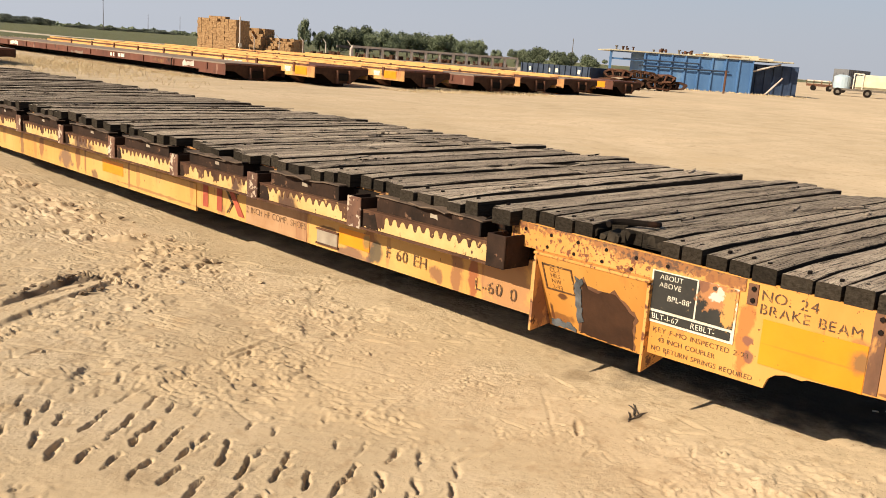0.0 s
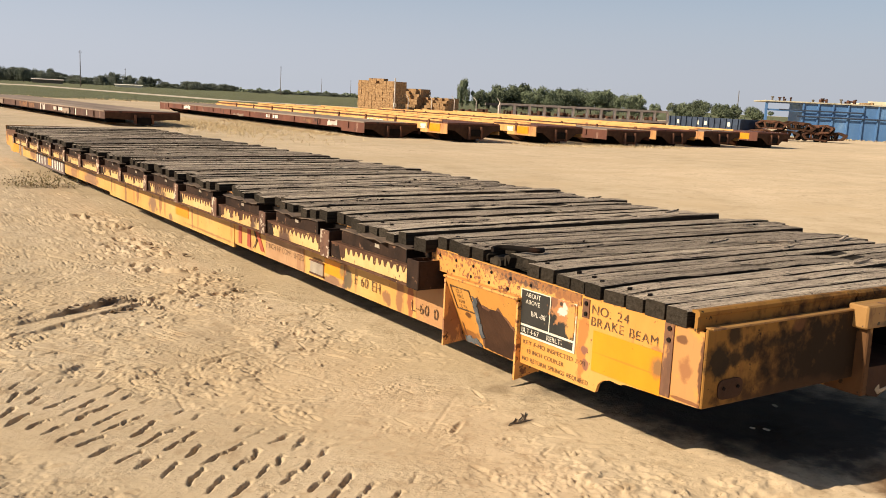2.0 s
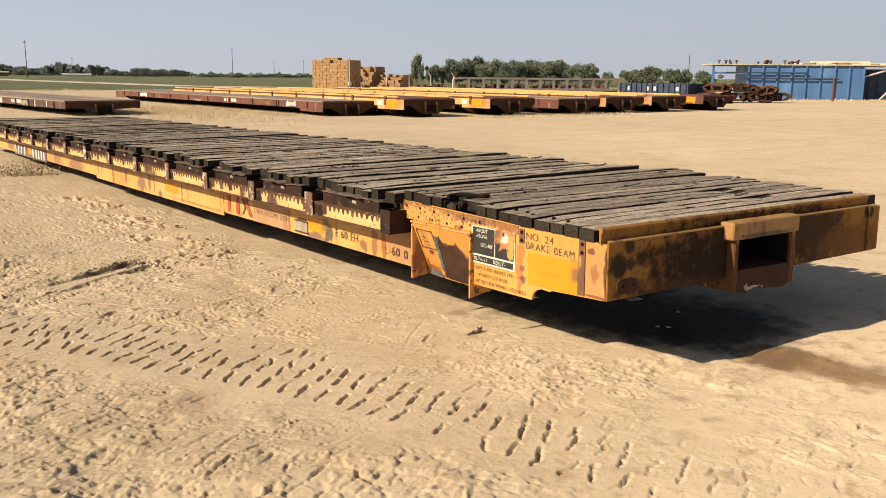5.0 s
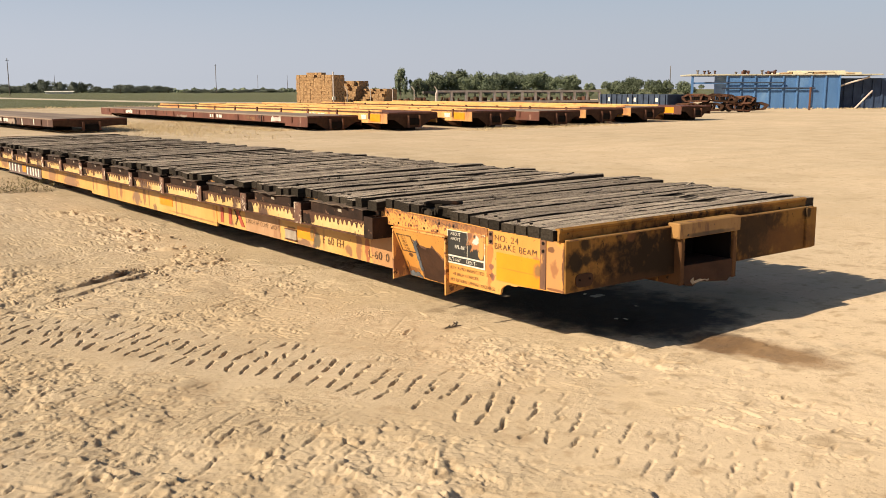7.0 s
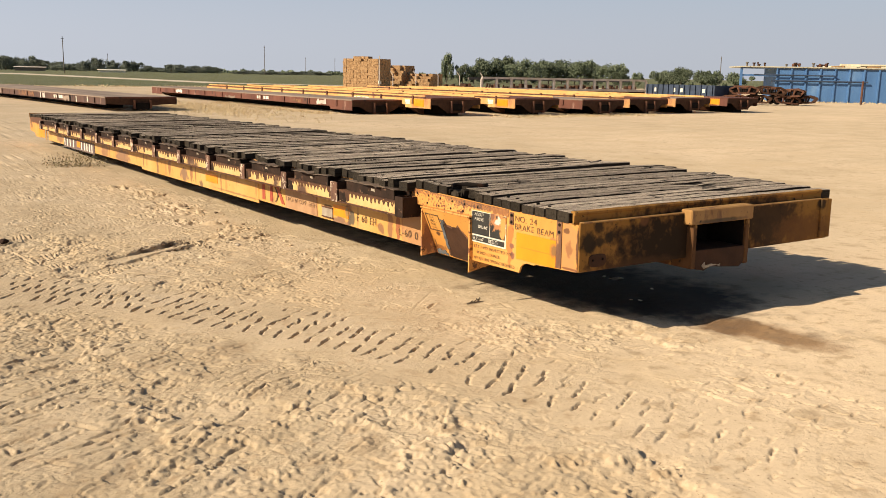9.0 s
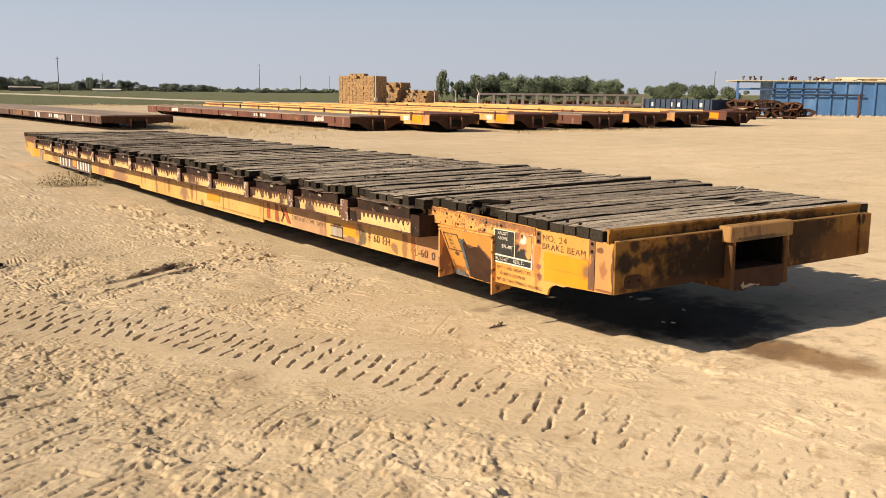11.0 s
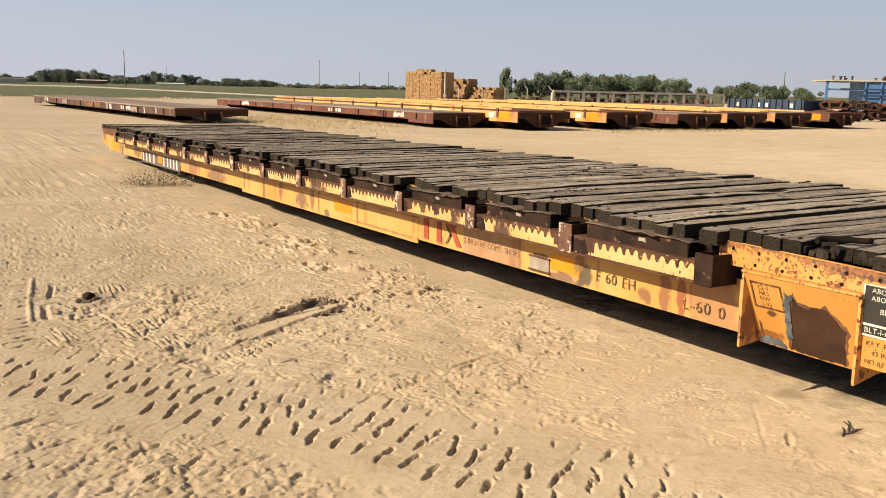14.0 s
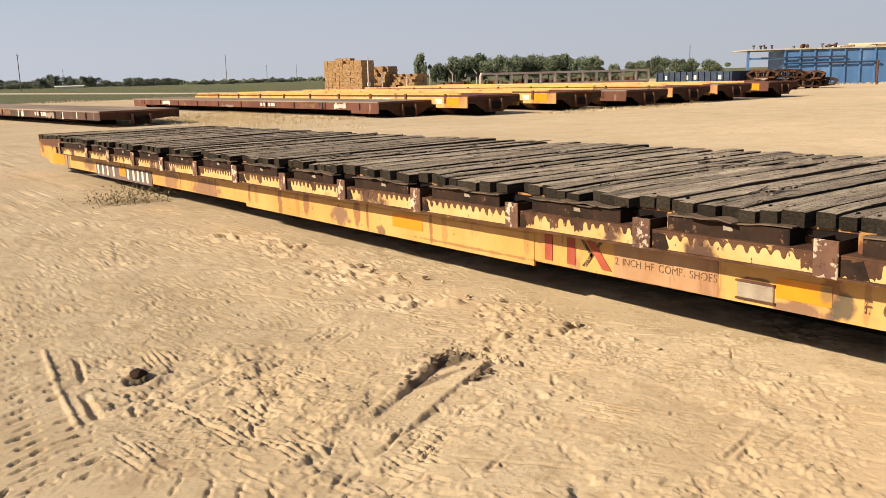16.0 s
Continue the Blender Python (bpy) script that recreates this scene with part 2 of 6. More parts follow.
M["end_yellow"] = surface("sooty_yellow_paint", [(0.3, (0.20, 0.095, 0.022)), (0.5, (0.30, 0.145, 0.034)), (0.8, (0.42, 0.22, 0.058))], 1.6, (1, 1, 0.6),
                          [(2.2, (0.8, 1, 0.25), 0.50, 0.72, (0.24, 0.10, 0.026), 3), (14, (1, 1, 0.9), 0.64, 0.68, SOOT, 4), (34, (1, 1, 1), 0.66, 0.69, SOOT, 18), (9, (1.3, 1, 0.16), 0.58, 0.72, (0.20, 0.085, 0.028), 9)],
                          rough=0.8, bump=0.25, bump_scale=25, bump_dist=0.004, specular=0.15, spot_plane="xz", spot_noise=13, spot_rag=1.7, spot_soft=0.5,
                          spots=((0.70, 0.60, 0.62, 0.30, (0.11, 0.052, 0.020), 0.8), (1.15, 0.62, 0.95, 0.40, (0.022, 0.014, 0.008), 0.95), (0.6, 0.57, 0.5, 0.05, (0.07, 0.035, 0.016), 0.8), (2.0, 0.74, 0.42, 0.28, (0.045, 0.026, 0.013), 0.92), (2.45, 0.66, 0.40, 0.14, (0.17, 0.075, 0.025), 0.8), (0.08, 0.76, 0.08, 0.09, SOOT, 0.95),
                                 (0.17, 0.86, 0.05, 0.06, SOOT, 0.9), (0.26, 0.78, 0.05, 0.05, SOOT, 0.9), (0.19, 0.76, 0.05, 0.04, SOOT, 0.9), (0.45, 0.80, 0.09, 0.02, SOOT, 0.6), (0.6, 0.88, 0.05, 0.04, (0.16, 0.07, 0.03), 0.8), (2.68, 0.86, 0.05, 0.05, SOOT, 0.9)))
M["striker"] = surface("worn_orange_paint", [(0.3, (0.27, 0.13, 0.036)), (0.6, (0.40, 0.215, 0.065))], 3, (1, 1, 0.5), [(10, (1, 1, 0.4), 0.56, 0.66, (0.16, 0.07, 0.028), 3), (26, (1, 1, 1), 0.63, 0.67, SOOT, 8)], rough=0.6, bump=0.3, bump_scale=30, bump_dist=0.004,
                       spot_plane="xz", spot_noise=9, spots=((1.36, 0.83, 0.3, 0.02, SOOT, 0.8), (1.62, 0.62, 0.1, 0.2, (0.12, 0.06, 0.03), 0.7)))
M["cheek"] = surface("grimy_brown_cheek", [(0.3, (0.065, 0.030, 0.014)), (0.65, (0.15, 0.070, 0.026))], 4, (1, 1, 0.5), [(9, (1, 1, 0.5), 0.60, 0.66, (0.36, 0.19, 0.06), 3), (24, (1, 1, 1), 0.62, 0.66, SOOT, 8)], rough=0.8, bump=0.3, bump_scale=30, bump_dist=0.004, specular=0.2)
M["rusty_yellow"] = surface("rusting_yellow_paint", [(0.35, (0.60, 0.25, 0.05)), (0.6, (0.66, 0.31, 0.08))], 3, (1, 1, 0.6),
                            [(16, (1, 1, 1), 0.58, 0.62, RUST, 3), (44, (1, 1, 1), 0.57, 0.62, (0.16, 0.06, 0.025), 8)], rough=0.65, bump=0.4, bump_scale=40, bump_dist=0.004,
                            spot_plane="yz", spot_noise=26, spot_rag=2.2, spot_soft=0.4, spots=((1.12, 0.905, 0.42, 0.050, (0.11, 0.055, 0.03), 1.0), (0.85, 0.88, 0.14, 0.04, (0.24, 0.09, 0.03), 0.9)),
                            bands=((0.840, 0.022, 0.20, (0.30, 0.12, 0.035), 34), (0.868, 0.022, 0.14, (0.12, 0.058, 0.03), 40)))
M["strip"] = surface("rusty_brown_strip", [(0.35, (0.10, 0.045, 0.024)), (0.65, (0.21, 0.095, 0.045))], 7, (1, 1, 0.5), [(12, (1, 1, 0.4), 0.58, 0.66, (0.48, 0.22, 0.06), 2)], rough=0.8, bump=0.4, bump_scale=50, bump_dist=0.003)
M["upper"] = surface("rust_eaten_yellow_plate", [(0.35, (0.30, 0.13, 0.035)), (0.65, (0.52, 0.27, 0.08))], 5, (1, 1, 0.6),
                     [(7, (1, 1, 0.6), 0.50, 0.58, RUST, 2), (15, (1, 1, 1), 0.57, 0.62, RUST2, 6)], rough=0.75, bump=0.3, bump_scale=40, bump_dist=0.004)
M["bright_yellow"] = surface("fresh_yellow_paint", [(0.35, (0.72, 0.235, 0.008)), (0.65, (0.78, 0.29, 0.012))], 2.5, (1, 1, 1),
                             [(6, (1, 1, 1), 0.68, 0.74, (0.45, 0.18, 0.04), 3), (30, (1, 1, 1), 0.69, 0.72, RUST, 5)], rough=0.4, bump=0.1, spot_plane="yz", spot_noise=16, spot_rag=1.2,
                             spots=((0.235, 0.675, 0.05, 0.055, (0.20, 0.11, 0.045), 0.9), (0.43, 0.645, 0.22, 0.006, (0.45, 0.15, 0.02), 0.5), (3.31, 0.56, 0.05, 0.06, (0.24, 0.16, 0.06), 0.9)))
M["rust"] = surface("dark_rust", [(0.3, (0.05, 0.022, 0.013)), (0.5, (0.11, 0.042, 0.02)), (0.75, (0.19, 0.08, 0.035))], 5, (1, 1, 1),
                    [(9, (1, 1, 1), 0.62, 0.7, (0.03, 0.017, 0.012), 2)], rough=0.85, bump=0.5, bump_scale=60, bump_dist=0.004)
M["rail_rust"] = surface("rail_rust_and_paint", [(0.35, (0.060, 0.028, 0.017)), (0.6, (0.12, 0.058, 0.032))], 6, (1, 1, 1),
                         [(20, (1, 1, 1), 0.63, 0.67, (0.45, 0.27, 0.11), 2)], rough=0.85, bump=0.4, bump_scale=60, bump_dist=0.003, specular=0.2)
M["web_paint"] = surface("faded_rail_paint", [(0.3, (0.55, 0.31, 0.10)), (0.6, (0.64, 0.42, 0.17))], 4, (1, 1, 1),
                         [(26, (1, 1, 0.5), 0.64, 0.67, RUST2, 9), (1.5, (1, 1, 1), 0.59, 0.64, (0.10, 0.048, 0.026), 11)], rough=0.6, bump=0.2)
M["pocket"] = surface("chipped_pocket_paint", [(0.3, (0.085, 0.038, 0.024)), (0.6, (0.17, 0.08, 0.045))], 6, (1, 1, 1),
                      [(13, (1, 1, 1), 0.53, 0.56, (0.55, 0.42, 0.30), 2), (24, (1, 1, 1), 0.57, 0.60, RUST2, 5)], rough=0.75, bump=0.4, bump_scale=50, bump_dist=0.004, vary=0.2)
# rust painted darker for the shade in the pockets and under the plank ends
M["pocket_dark"] = surface("shade_darkened_rust", [(0.3, (0.015, 0.009, 0.006)), (0.6, (0.040, 0.021, 0.013))], 7, (1, 1, 1), [(14, (1, 1, 1), 0.62, 0.67, (0.16, 0.085, 0.05), 2)], rough=0.85, bump=0.4, bump_scale=50, bump_dist=0.004, specular=0.2)
M["worn_edge"] = surface("worn_plate_edge", [(0.3, (0.05, 0.032, 0.022)), (0.6, (0.17, 0.115, 0.075))], 7, (1, 1, 1), [(9, (1, 1, 1), 0.6, 0.66, (0.035, 0.022, 0.015), 2)], rough=0.7, bump=0.4, bump_scale=50, bump_dist=0.004)
# near-black steel; the shade under the deck and in recesses is in this colour
M["black_steel"] = surface("near_black_steel", [(0.3, (0.006, 0.005, 0.004)), (0.7, (0.018, 0.012, 0.009))], 4, (1, 1, 1),
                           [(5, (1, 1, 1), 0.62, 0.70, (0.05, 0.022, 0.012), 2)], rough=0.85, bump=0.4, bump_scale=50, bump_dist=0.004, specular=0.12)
M["plank"] = surface("weathered_deck_timber", [(0.30, (0.159, 0.122, 0.0872)), (0.42, (0.31, 0.241, 0.178)), (0.54, (0.393, 0.312, 0.234)), (0.70, (0.487, 0.393, 0.295))], 6.0, (3.0, 2.6, 1.0),
                     [(2.2, (2.6, 0.5, 1), 0.52, 0.68, (0.525, 0.426, 0.314), 23), (1.5, (2.5, 0.8, 1), 0.58, 0.70, (0.112, 0.0844, 0.0609), 3), (4.0, (2.6, 4.2, 1), 0.58, 0.61, (0.0169, 0.0122, 0.00937), 7), (7.0, (4, 1.4, 1), 0.60, 0.65, (0.0469, 0.0338, 0.0244), 11), (6.0, (2.2, 6.0, 1), 0.585, 0.61, (0.0131, 0.0103, 0.0075), 17), (16.0, (3.0, 1.0, 1), 0.62, 0.66, (0.0281, 0.0206, 0.015), 19)],
                     rough=0.95, rough_var=0.05, bump=0.6, bump_scale=8.0, bump_dist=0.010, vary=0.26, specular=0.15)
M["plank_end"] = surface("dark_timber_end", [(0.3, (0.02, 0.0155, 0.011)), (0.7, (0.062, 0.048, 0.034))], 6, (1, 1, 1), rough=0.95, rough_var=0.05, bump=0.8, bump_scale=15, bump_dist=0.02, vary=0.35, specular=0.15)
M["fin_shade"] = surface("shaded_fin_paint", [(0.3, (0.20, 0.085, 0.04)), (0.7, (0.42, 0.20, 0.085))], 3, (1, 1, 1), [(9, (1, 1, 0.6), 0.50, 0.56, (0.60, 0.29, 0.09), 3), (22, (1, 1, 1), 0.58, 0.62, RUST2, 6)], rough=0.75, bump=0.2)
SIGN_BURNS = ((0.855, 0.80, 0.10, 0.075, (0.40, 0.17, 0.06), 1.0), (0.80, 0.75, 0.035, 0.09, (0.55, 0.27, 0.07), 1.0), (0.93, 0.83, 0.03, 0.03, (0.20, 0.08, 0.04), 0.9), (0.865, 0.79, 0.034, 0.022, (0.62, 0.54, 0.43), 1.0), (0.85, 0.815, 0.016, 0.02, (0.62, 0.54, 0.43), 0.9), (0.875, 0.825, 0.012, 0.012, (0.02, 0.02, 0.02), 0.9))
M["black_paint"] = surface("black_sign_paint", [(0.3, (0.014, 0.013, 0.010)), (0.7, (0.032, 0.028, 0.022))], 8, (1, 1, 1), [(26, (1, 1, 1), 0.66, 0.70, (0.25, 0.17, 0.09), 3)], rough=0.6, bump=0.1, spot_plane="yz", spot_noise=30, spot_rag=2.4, spot_soft=0.3, spots=SIGN_BURNS)
M["white_paint"] = surface("aged_white_paint", [(0.3, (0.62, 0.55, 0.42)), (0.7, (0.80, 0.74, 0.62))], 8, (1, 1, 1), [(14, (1, 1, 1), 0.62, 0.68, RUST, 2)], rough=0.6, bump=0.1)
M["sign_white"] = surface("sign_white_paint", [(0.3, (0.60, 0.53, 0.40)), (0.7, (0.76, 0.70, 0.57))], 8, (1, 1, 1), [(22, (1, 1, 1), 0.65, 0.69, (0.45, 0.24, 0.09), 2)], rough=0.6, bump=0.1, spot_plane="yz", spot_noise=30, spot_rag=2.4, spot_soft=0.3, spots=SIGN_BURNS[:3])
M["bleach_steel"] = surface("torn_bright_steel", [(0.3, (0.20, 0.17, 0.14)), (0.7, (0.45, 0.40, 0.34))], 20, rough=0.45, metallic=0.5, bump=0.2)
M["brown_plate"] = surface("brown_bare_plate", [(0.3, (0.040, 0.019, 0.011)), (0.7, (0.085, 0.040, 0.021))], 5, rough=0.8, bump=0.3, specular=0.2)
M["number_board"] = surface("purple_grey_board", [(0.3, (0.11, 0.072, 0.066)), (0.7, (0.21, 0.15, 0.13))], 4, (1, 1, 0.6), [(9, (1, 1, 0.5), 0.62, 0.68, RUST2, 3)], rough=0.7, bump=0.1, specular=0.3)
M["grey_patch"] = surface("grey_metal_plate", [(0.3, (0.28, 0.22, 0.16)), (0.7, (0.42, 0.35, 0.26))], 8, (1, 1, 1), [(9, (1, 1, 1), 0.6, 0.68, RUST, 2)], rough=0.6)
M["letter"] = surface("dark_stencil_paint", [(0.3, (0.045, 0.026, 0.014)), (0.7, (0.14, 0.065, 0.025))], 20, (1, 1, 1), [(60, (1, 1, 1), 0.58, 0.64, (0.6, 0.32, 0.08), 2), (14, (1, 1, 1), 0.58, 0.66, (0.5, 0.25, 0.06), 5)], rough=0.7, bump=0)
M["red_letter"] = surface("faded_red_paint", [(0.3, (0.30, 0.05, 0.025)), (0.7, (0.42, 0.09, 0.04))], 12, rough=0.7, bump=0)
M["oxide"] = surface("oxide_red_paint", [(0.3, (0.09, 0.030, 0.018)), (0.6, (0.155, 0.054, 0.03)), (0.8, (0.23, 0.105, 0.066))], 0.8, (1, 1, 0.4),
                     [(1.7, (1, 1, 0.5), 0.62, 0.7, (0.34, 0.20, 0.14), 3), (3.5, (1, 1, 0.3), 0.60, 0.68, (0.045, 0.022, 0.016), 5)], rough=0.8, bump=0.2)
M["old_brown"] = surface("dark_brown_wagon_paint", [(0.3, (0.052, 0.026, 0.018)), (0.6, (0.105, 0.050, 0.032)), (0.8, (0.17, 0.09, 0.06))], 0.8, (1, 1, 0.4),
                         [(1.7, (1, 1, 0.5), 0.62, 0.7, (0.27, 0.17, 0.12), 3), (3.5, (1, 1, 0.3), 0.60, 0.68, (0.03, 0.017, 0.013), 5)], rough=0.8, bump=0.2)
M["grey_deck"] = surface("dusty_deck", [(0.3, (0.17, 0.115, 0.082)), (0.7, (0.33, 0.245, 0.18))], 1.2, (1, 0.15, 1), rough=0.9, bump=0.3)
M["far_yellow"] = surface("sunbleached_yellow", [(0.3, (0.58, 0.27, 0.07)), (0.6, (0.70, 0.39, 0.13))], 0.8, (1, 1, 0.5),
                          [(0.5, (1, 1, 0.5), 0.58, 0.68, (0.36, 0.16, 0.065), 3), (1.6, (1, 1, 0.5), 0.62, 0.70, (0.26, 0.11, 0.05), 7), (5, (1, 1, 0.4), 0.66, 0.70, RUST2, 5)], rough=0.7, bump=0.1)
M["weld"] = surface("bare_weld_steel", [(0.3, (0.05, 0.055, 0.06)), (0.7, (0.20, 0.22, 0.24))], 14, rough=0.55, bump=0.8, bump_scale=60, bump_dist=0.006, metallic=0.1)
OIL_AND_SHADE = (0.035, 0.026, 0.018)
M["sand"] = surface("dry_sandy_dirt", [(0.28, (0.41, 0.298, 0.174)), (0.5, (0.51, 0.385, 0.239)), (0.75, (0.595, 0.458, 0.302))], 0.9, (1, 1, 1),
                    [(0.12, (1, 1, 1), 0.45, 0.65, (0.61, 0.46, 0.295), 3), (0.45, (0.35, 1.8, 1), 0.54, 0.70, (0.47, 0.352, 0.215), 33), (3.2, (1, 1, 1), 0.57, 0.70, (0.40, 0.288, 0.17), 41), (9, (1, 1, 1), 0.54, 0.70, (0.40, 0.28, 0.16), 5), (45, (1, 1, 1), 0.62, 0.69, (0.30, 0.20, 0.11), 6), (0.7, (1, 1, 1), 0.50, 0.68, (0.505, 0.37, 0.22), 8), (110, (1, 1, 1), 0.62, 0.70, (0.34, 0.24, 0.135), 12)],
                    rough=0.95, rough_var=0.05, bump=0.6, bump_scale=38, bump_dist=0.005, detail=9, diffuse_rough=0.25, coarse=(7, 0.0045),
                    # brown spots are a stain; near-black ones paint oil and shade under the car
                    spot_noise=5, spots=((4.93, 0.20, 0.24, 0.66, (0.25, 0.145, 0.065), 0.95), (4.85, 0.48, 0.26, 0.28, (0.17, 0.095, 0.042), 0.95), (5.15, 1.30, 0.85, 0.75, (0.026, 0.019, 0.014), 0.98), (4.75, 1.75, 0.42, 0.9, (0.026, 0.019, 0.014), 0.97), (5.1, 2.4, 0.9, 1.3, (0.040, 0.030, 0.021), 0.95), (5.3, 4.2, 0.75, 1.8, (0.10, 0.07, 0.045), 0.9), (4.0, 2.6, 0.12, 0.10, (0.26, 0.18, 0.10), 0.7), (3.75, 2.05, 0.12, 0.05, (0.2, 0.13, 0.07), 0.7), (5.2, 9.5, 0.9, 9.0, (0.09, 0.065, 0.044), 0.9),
                           (2.55, 5.70, 0.20, 0.09, (0.10, 0.065, 0.038), 0.9), (2.25, 5.53, 0.26, 0.05, (0.14, 0.09, 0.05), 0.8), (2.45, 5.34, 0.09, 0.04, (0.10, 0.065, 0.038), 0.8), (1.02, 6.61, 0.08, 0.07, (0.03, 0.022, 0.016), 1.0),
                           (14.0, 20.0, 12.0, 2.0, (0.50, 0.36, 0.21), 0.25)))

# ---- helpers ----


def block(bm, x0, x1, y0, y1, z0, z1, bevel=0.0):
    """Adds a box to bm."""
    vs = [bm.verts.new((x, y, z)) for x in (x0, x1) for y in (y0, y1) for z in (z0, z1)]
    fs = [bm.faces.new([vs[i] for i in q]) for q in ((0, 1, 3, 2), (4, 6, 7, 5), (0, 4, 5, 1), (2, 3, 7, 6), (0, 2, 6, 4), (1, 5, 7, 3))]
    if bevel:
        edges = list({e for f in fs for e in f.edges})
        bmesh.ops.bevel(bm, geom=edges, offset=bevel, segments=1, affect="EDGES")
    return bm


def boxes(*rows, bevel=0.0):
    bm = bmesh.new()
    for r in rows:
        block(bm, *r, bevel=bevel)
    return bm


def extrude(points, axis, a, b):
    """A prism of the polygon points, given in the two other axes, from a to b along axis (0, 1 or 2)."""
    bm = bmesh.new()

    def at(p, d):
        v = list(p)
        v.insert(axis, d)
        return bm.verts.new(v)
    lo, hi = [at(p, a) for p in points], [at(p, b) for p in points]
    bm.faces.new(lo), bm.faces.new(hi)
    for i in range(len(points)):
        j = (i + 1) % len(points)
        bm.faces.new((lo[i], lo[j], hi[j], hi[i]))
    bmesh.ops.recalc_face_normals(bm, faces=bm.faces)
    return bm


def tube(bm, p0, p1, r0, r1=None, sides=8):
    """Adds a tapered round bar from p0 to p1."""
    r1 = r0 if r1 is None else r1
    p0, p1 = Vector(p0), Vector(p1)
    m = Matrix.Translation((p0 + p1) / 2) @ (p1 - p0).to_track_quat("Z", "Y").to_matrix().to_4x4()
    bmesh.ops.create_cone(bm, cap_ends=True, segments=sides, radius1=r0, radius2=r1, depth=(p1 - p0).length, matrix=m)
    return bm


def bmesh_thick(bm, dz):
    """Gives the flat faces of bm a thickness."""
    up = bmesh.ops.extrude_face_region(bm, geom=bm.faces[:])
    bmesh.ops.translate(bm, vec=(0, 0, dz), verts=[g for g in up["geom"] if isinstance(g, bmesh.types.BMVert)])
    return bm


def mesh_of(name, bm, material, smooth=False):
    me = bpy.data.meshes.new(name)
    bmesh.ops.recalc_face_normals(bm, faces=bm.faces)
    bm.to_mesh(me)
    bm.free()
    me.materials.append(material)
    if smooth:
        me.polygons.foreach_set("use_smooth", [True] * len(me.polygons))
    return me


def part(name, bm, material, parent, label=""):
    """One mesh object under a thing or under a part."""
    ob = new(name, mesh_of(name, bm, material))
    ob.parent = parent
    return tagged(ob, label)


def thing(name, m, label, category, group=""):
    ob = new(name)
    ob.empty_display_size = 0.2
    ob.matrix_world = m
    return tagged(ob, label, category, group)


GLYPHS = {}


def glyph(ch):
    """Outline of one letter at size 1, with the bridges that a stencil leaves in round letters: vertices and faces."""
    if ch in GLYPHS:
        return GLYPHS[ch]
    cu = bpy.data.curves.new("glyph", "FONT")
    cu.body, cu.size, cu.extrude = ch, 1.0, 0.0
    tmp = bpy.data.objects.new("glyph", cu)
    scene.collection.objects.link(tmp)
    me = bpy.data.meshes.new_from_object(tmp.evaluated_get(bpy.context.evaluated_depsgraph_get()))
    bpy.data.objects.remove(tmp)
    bpy.data.curves.remove(cu)
    bm = bmesh.new()
    bm.from_mesh(me)
    bpy.data.meshes.remove(me)
    xs = [v.co.x for v in bm.verts]
    lo, hi = min(xs), max(xs)
    if ch in "OQ0689CGSDBPRUA2":
        mid = (lo + hi) / 2 - (0.08 if ch in "BPRD" else 0.0)
        for x in (mid - 0.035, mid + 0.035):
            bmesh.ops.bisect_plane(bm, geom=bm.verts[:] + bm.edges[:] + bm.faces[:], plane_co=(x, 0, 0), plane_no=(1, 0, 0))
        bmesh.ops.delete(bm, geom=[f for f in bm.faces if abs(f.calc_center_median().x - mid) < 0.034], context="FACES")
    bm.verts.index_update()
    GLYPHS[ch] = [(v.co.x - lo, v.co.y) for v in bm.verts], [[v.index for v in f.verts] for f in bm.faces], hi - lo
    bm.free()
    return GLYPHS[ch]


def lettering(text, size, y, z, x, material, parent, width=None, name="lettering", label=""):
    """Stencilled letters on a face that looks along -x; (y, z) is the upper left corner as seen, y falls to the right."""
    rnd = random.Random(text)
    verts, faces, at = [], [], 0.0
    for ch in text:
        if ch == " ":
            at += 0.42
            continue
        vs, fs, w = glyph(ch)
        up, k = rnd.gauss(0, 0.012), len(verts)
        verts += [(at + a, b + up) for a, b in vs]
        faces += [[i + k for i in f] for f in fs]
        at += w + 0.13
    co = np.array(verts) * size
    co[:, 1] -= co[:, 1].max()
    if width:
        co[:, 0] *= width / co[:, 0].max()
    me = bpy.data.meshes.new(name)
    me.from_pydata(np.c_[np.full(len(co), x), y - co[:, 0], z + co[:, 1]].tolist(), [], faces)
    me.materials.append(material)
    ob = new(name, me)
    ob.parent = parent
    return tagged(ob, label, kind="stuff")


def ragged(points, amp, step, seed):
    """The same outline with torn edges."""
    rnd, out = random.Random(seed), []
    for (a, b), (c, d) in zip(points, points[1:] + points[:1]):
        n = max(1, int(math.hypot(c - a, d - b) / step))
        for k in range(n):
            f = k / n
            out.append((a + (c - a) * f + rnd.gauss(0, amp), b + (d - b) * f + rnd.gauss(0, amp)))
    return out


# ---- ground ----
import functools

@functools.lru_cache(maxsize=None)
def lattice(w, h, seed):
    return np.random.RandomState(seed).rand(w, h)


def value_noise(x, y, cell, seed):
    """Smooth value noise with cells of that many metres."""
    n = 256
    g = lattice(n, n, seed)
    u, v = x / cell, y / cell
    i, j = np.floor(u).astype(int), np.floor(v).astype(int)
    a, b = u - i, v - j
    a, b = a * a * (3 - 2 * a), b * b * (3 - 2 * b)
    g00, g10, g01, g11 = g[i % n, j % n], g[(i + 1) % n, j % n], g[i % n, (j + 1) % n], g[(i + 1) % n, (j + 1) % n]
    return (g00 * (1 - a) + g10 * a) * (1 - b) + (g01 * (1 - a) + g11 * a) * b - 0.5


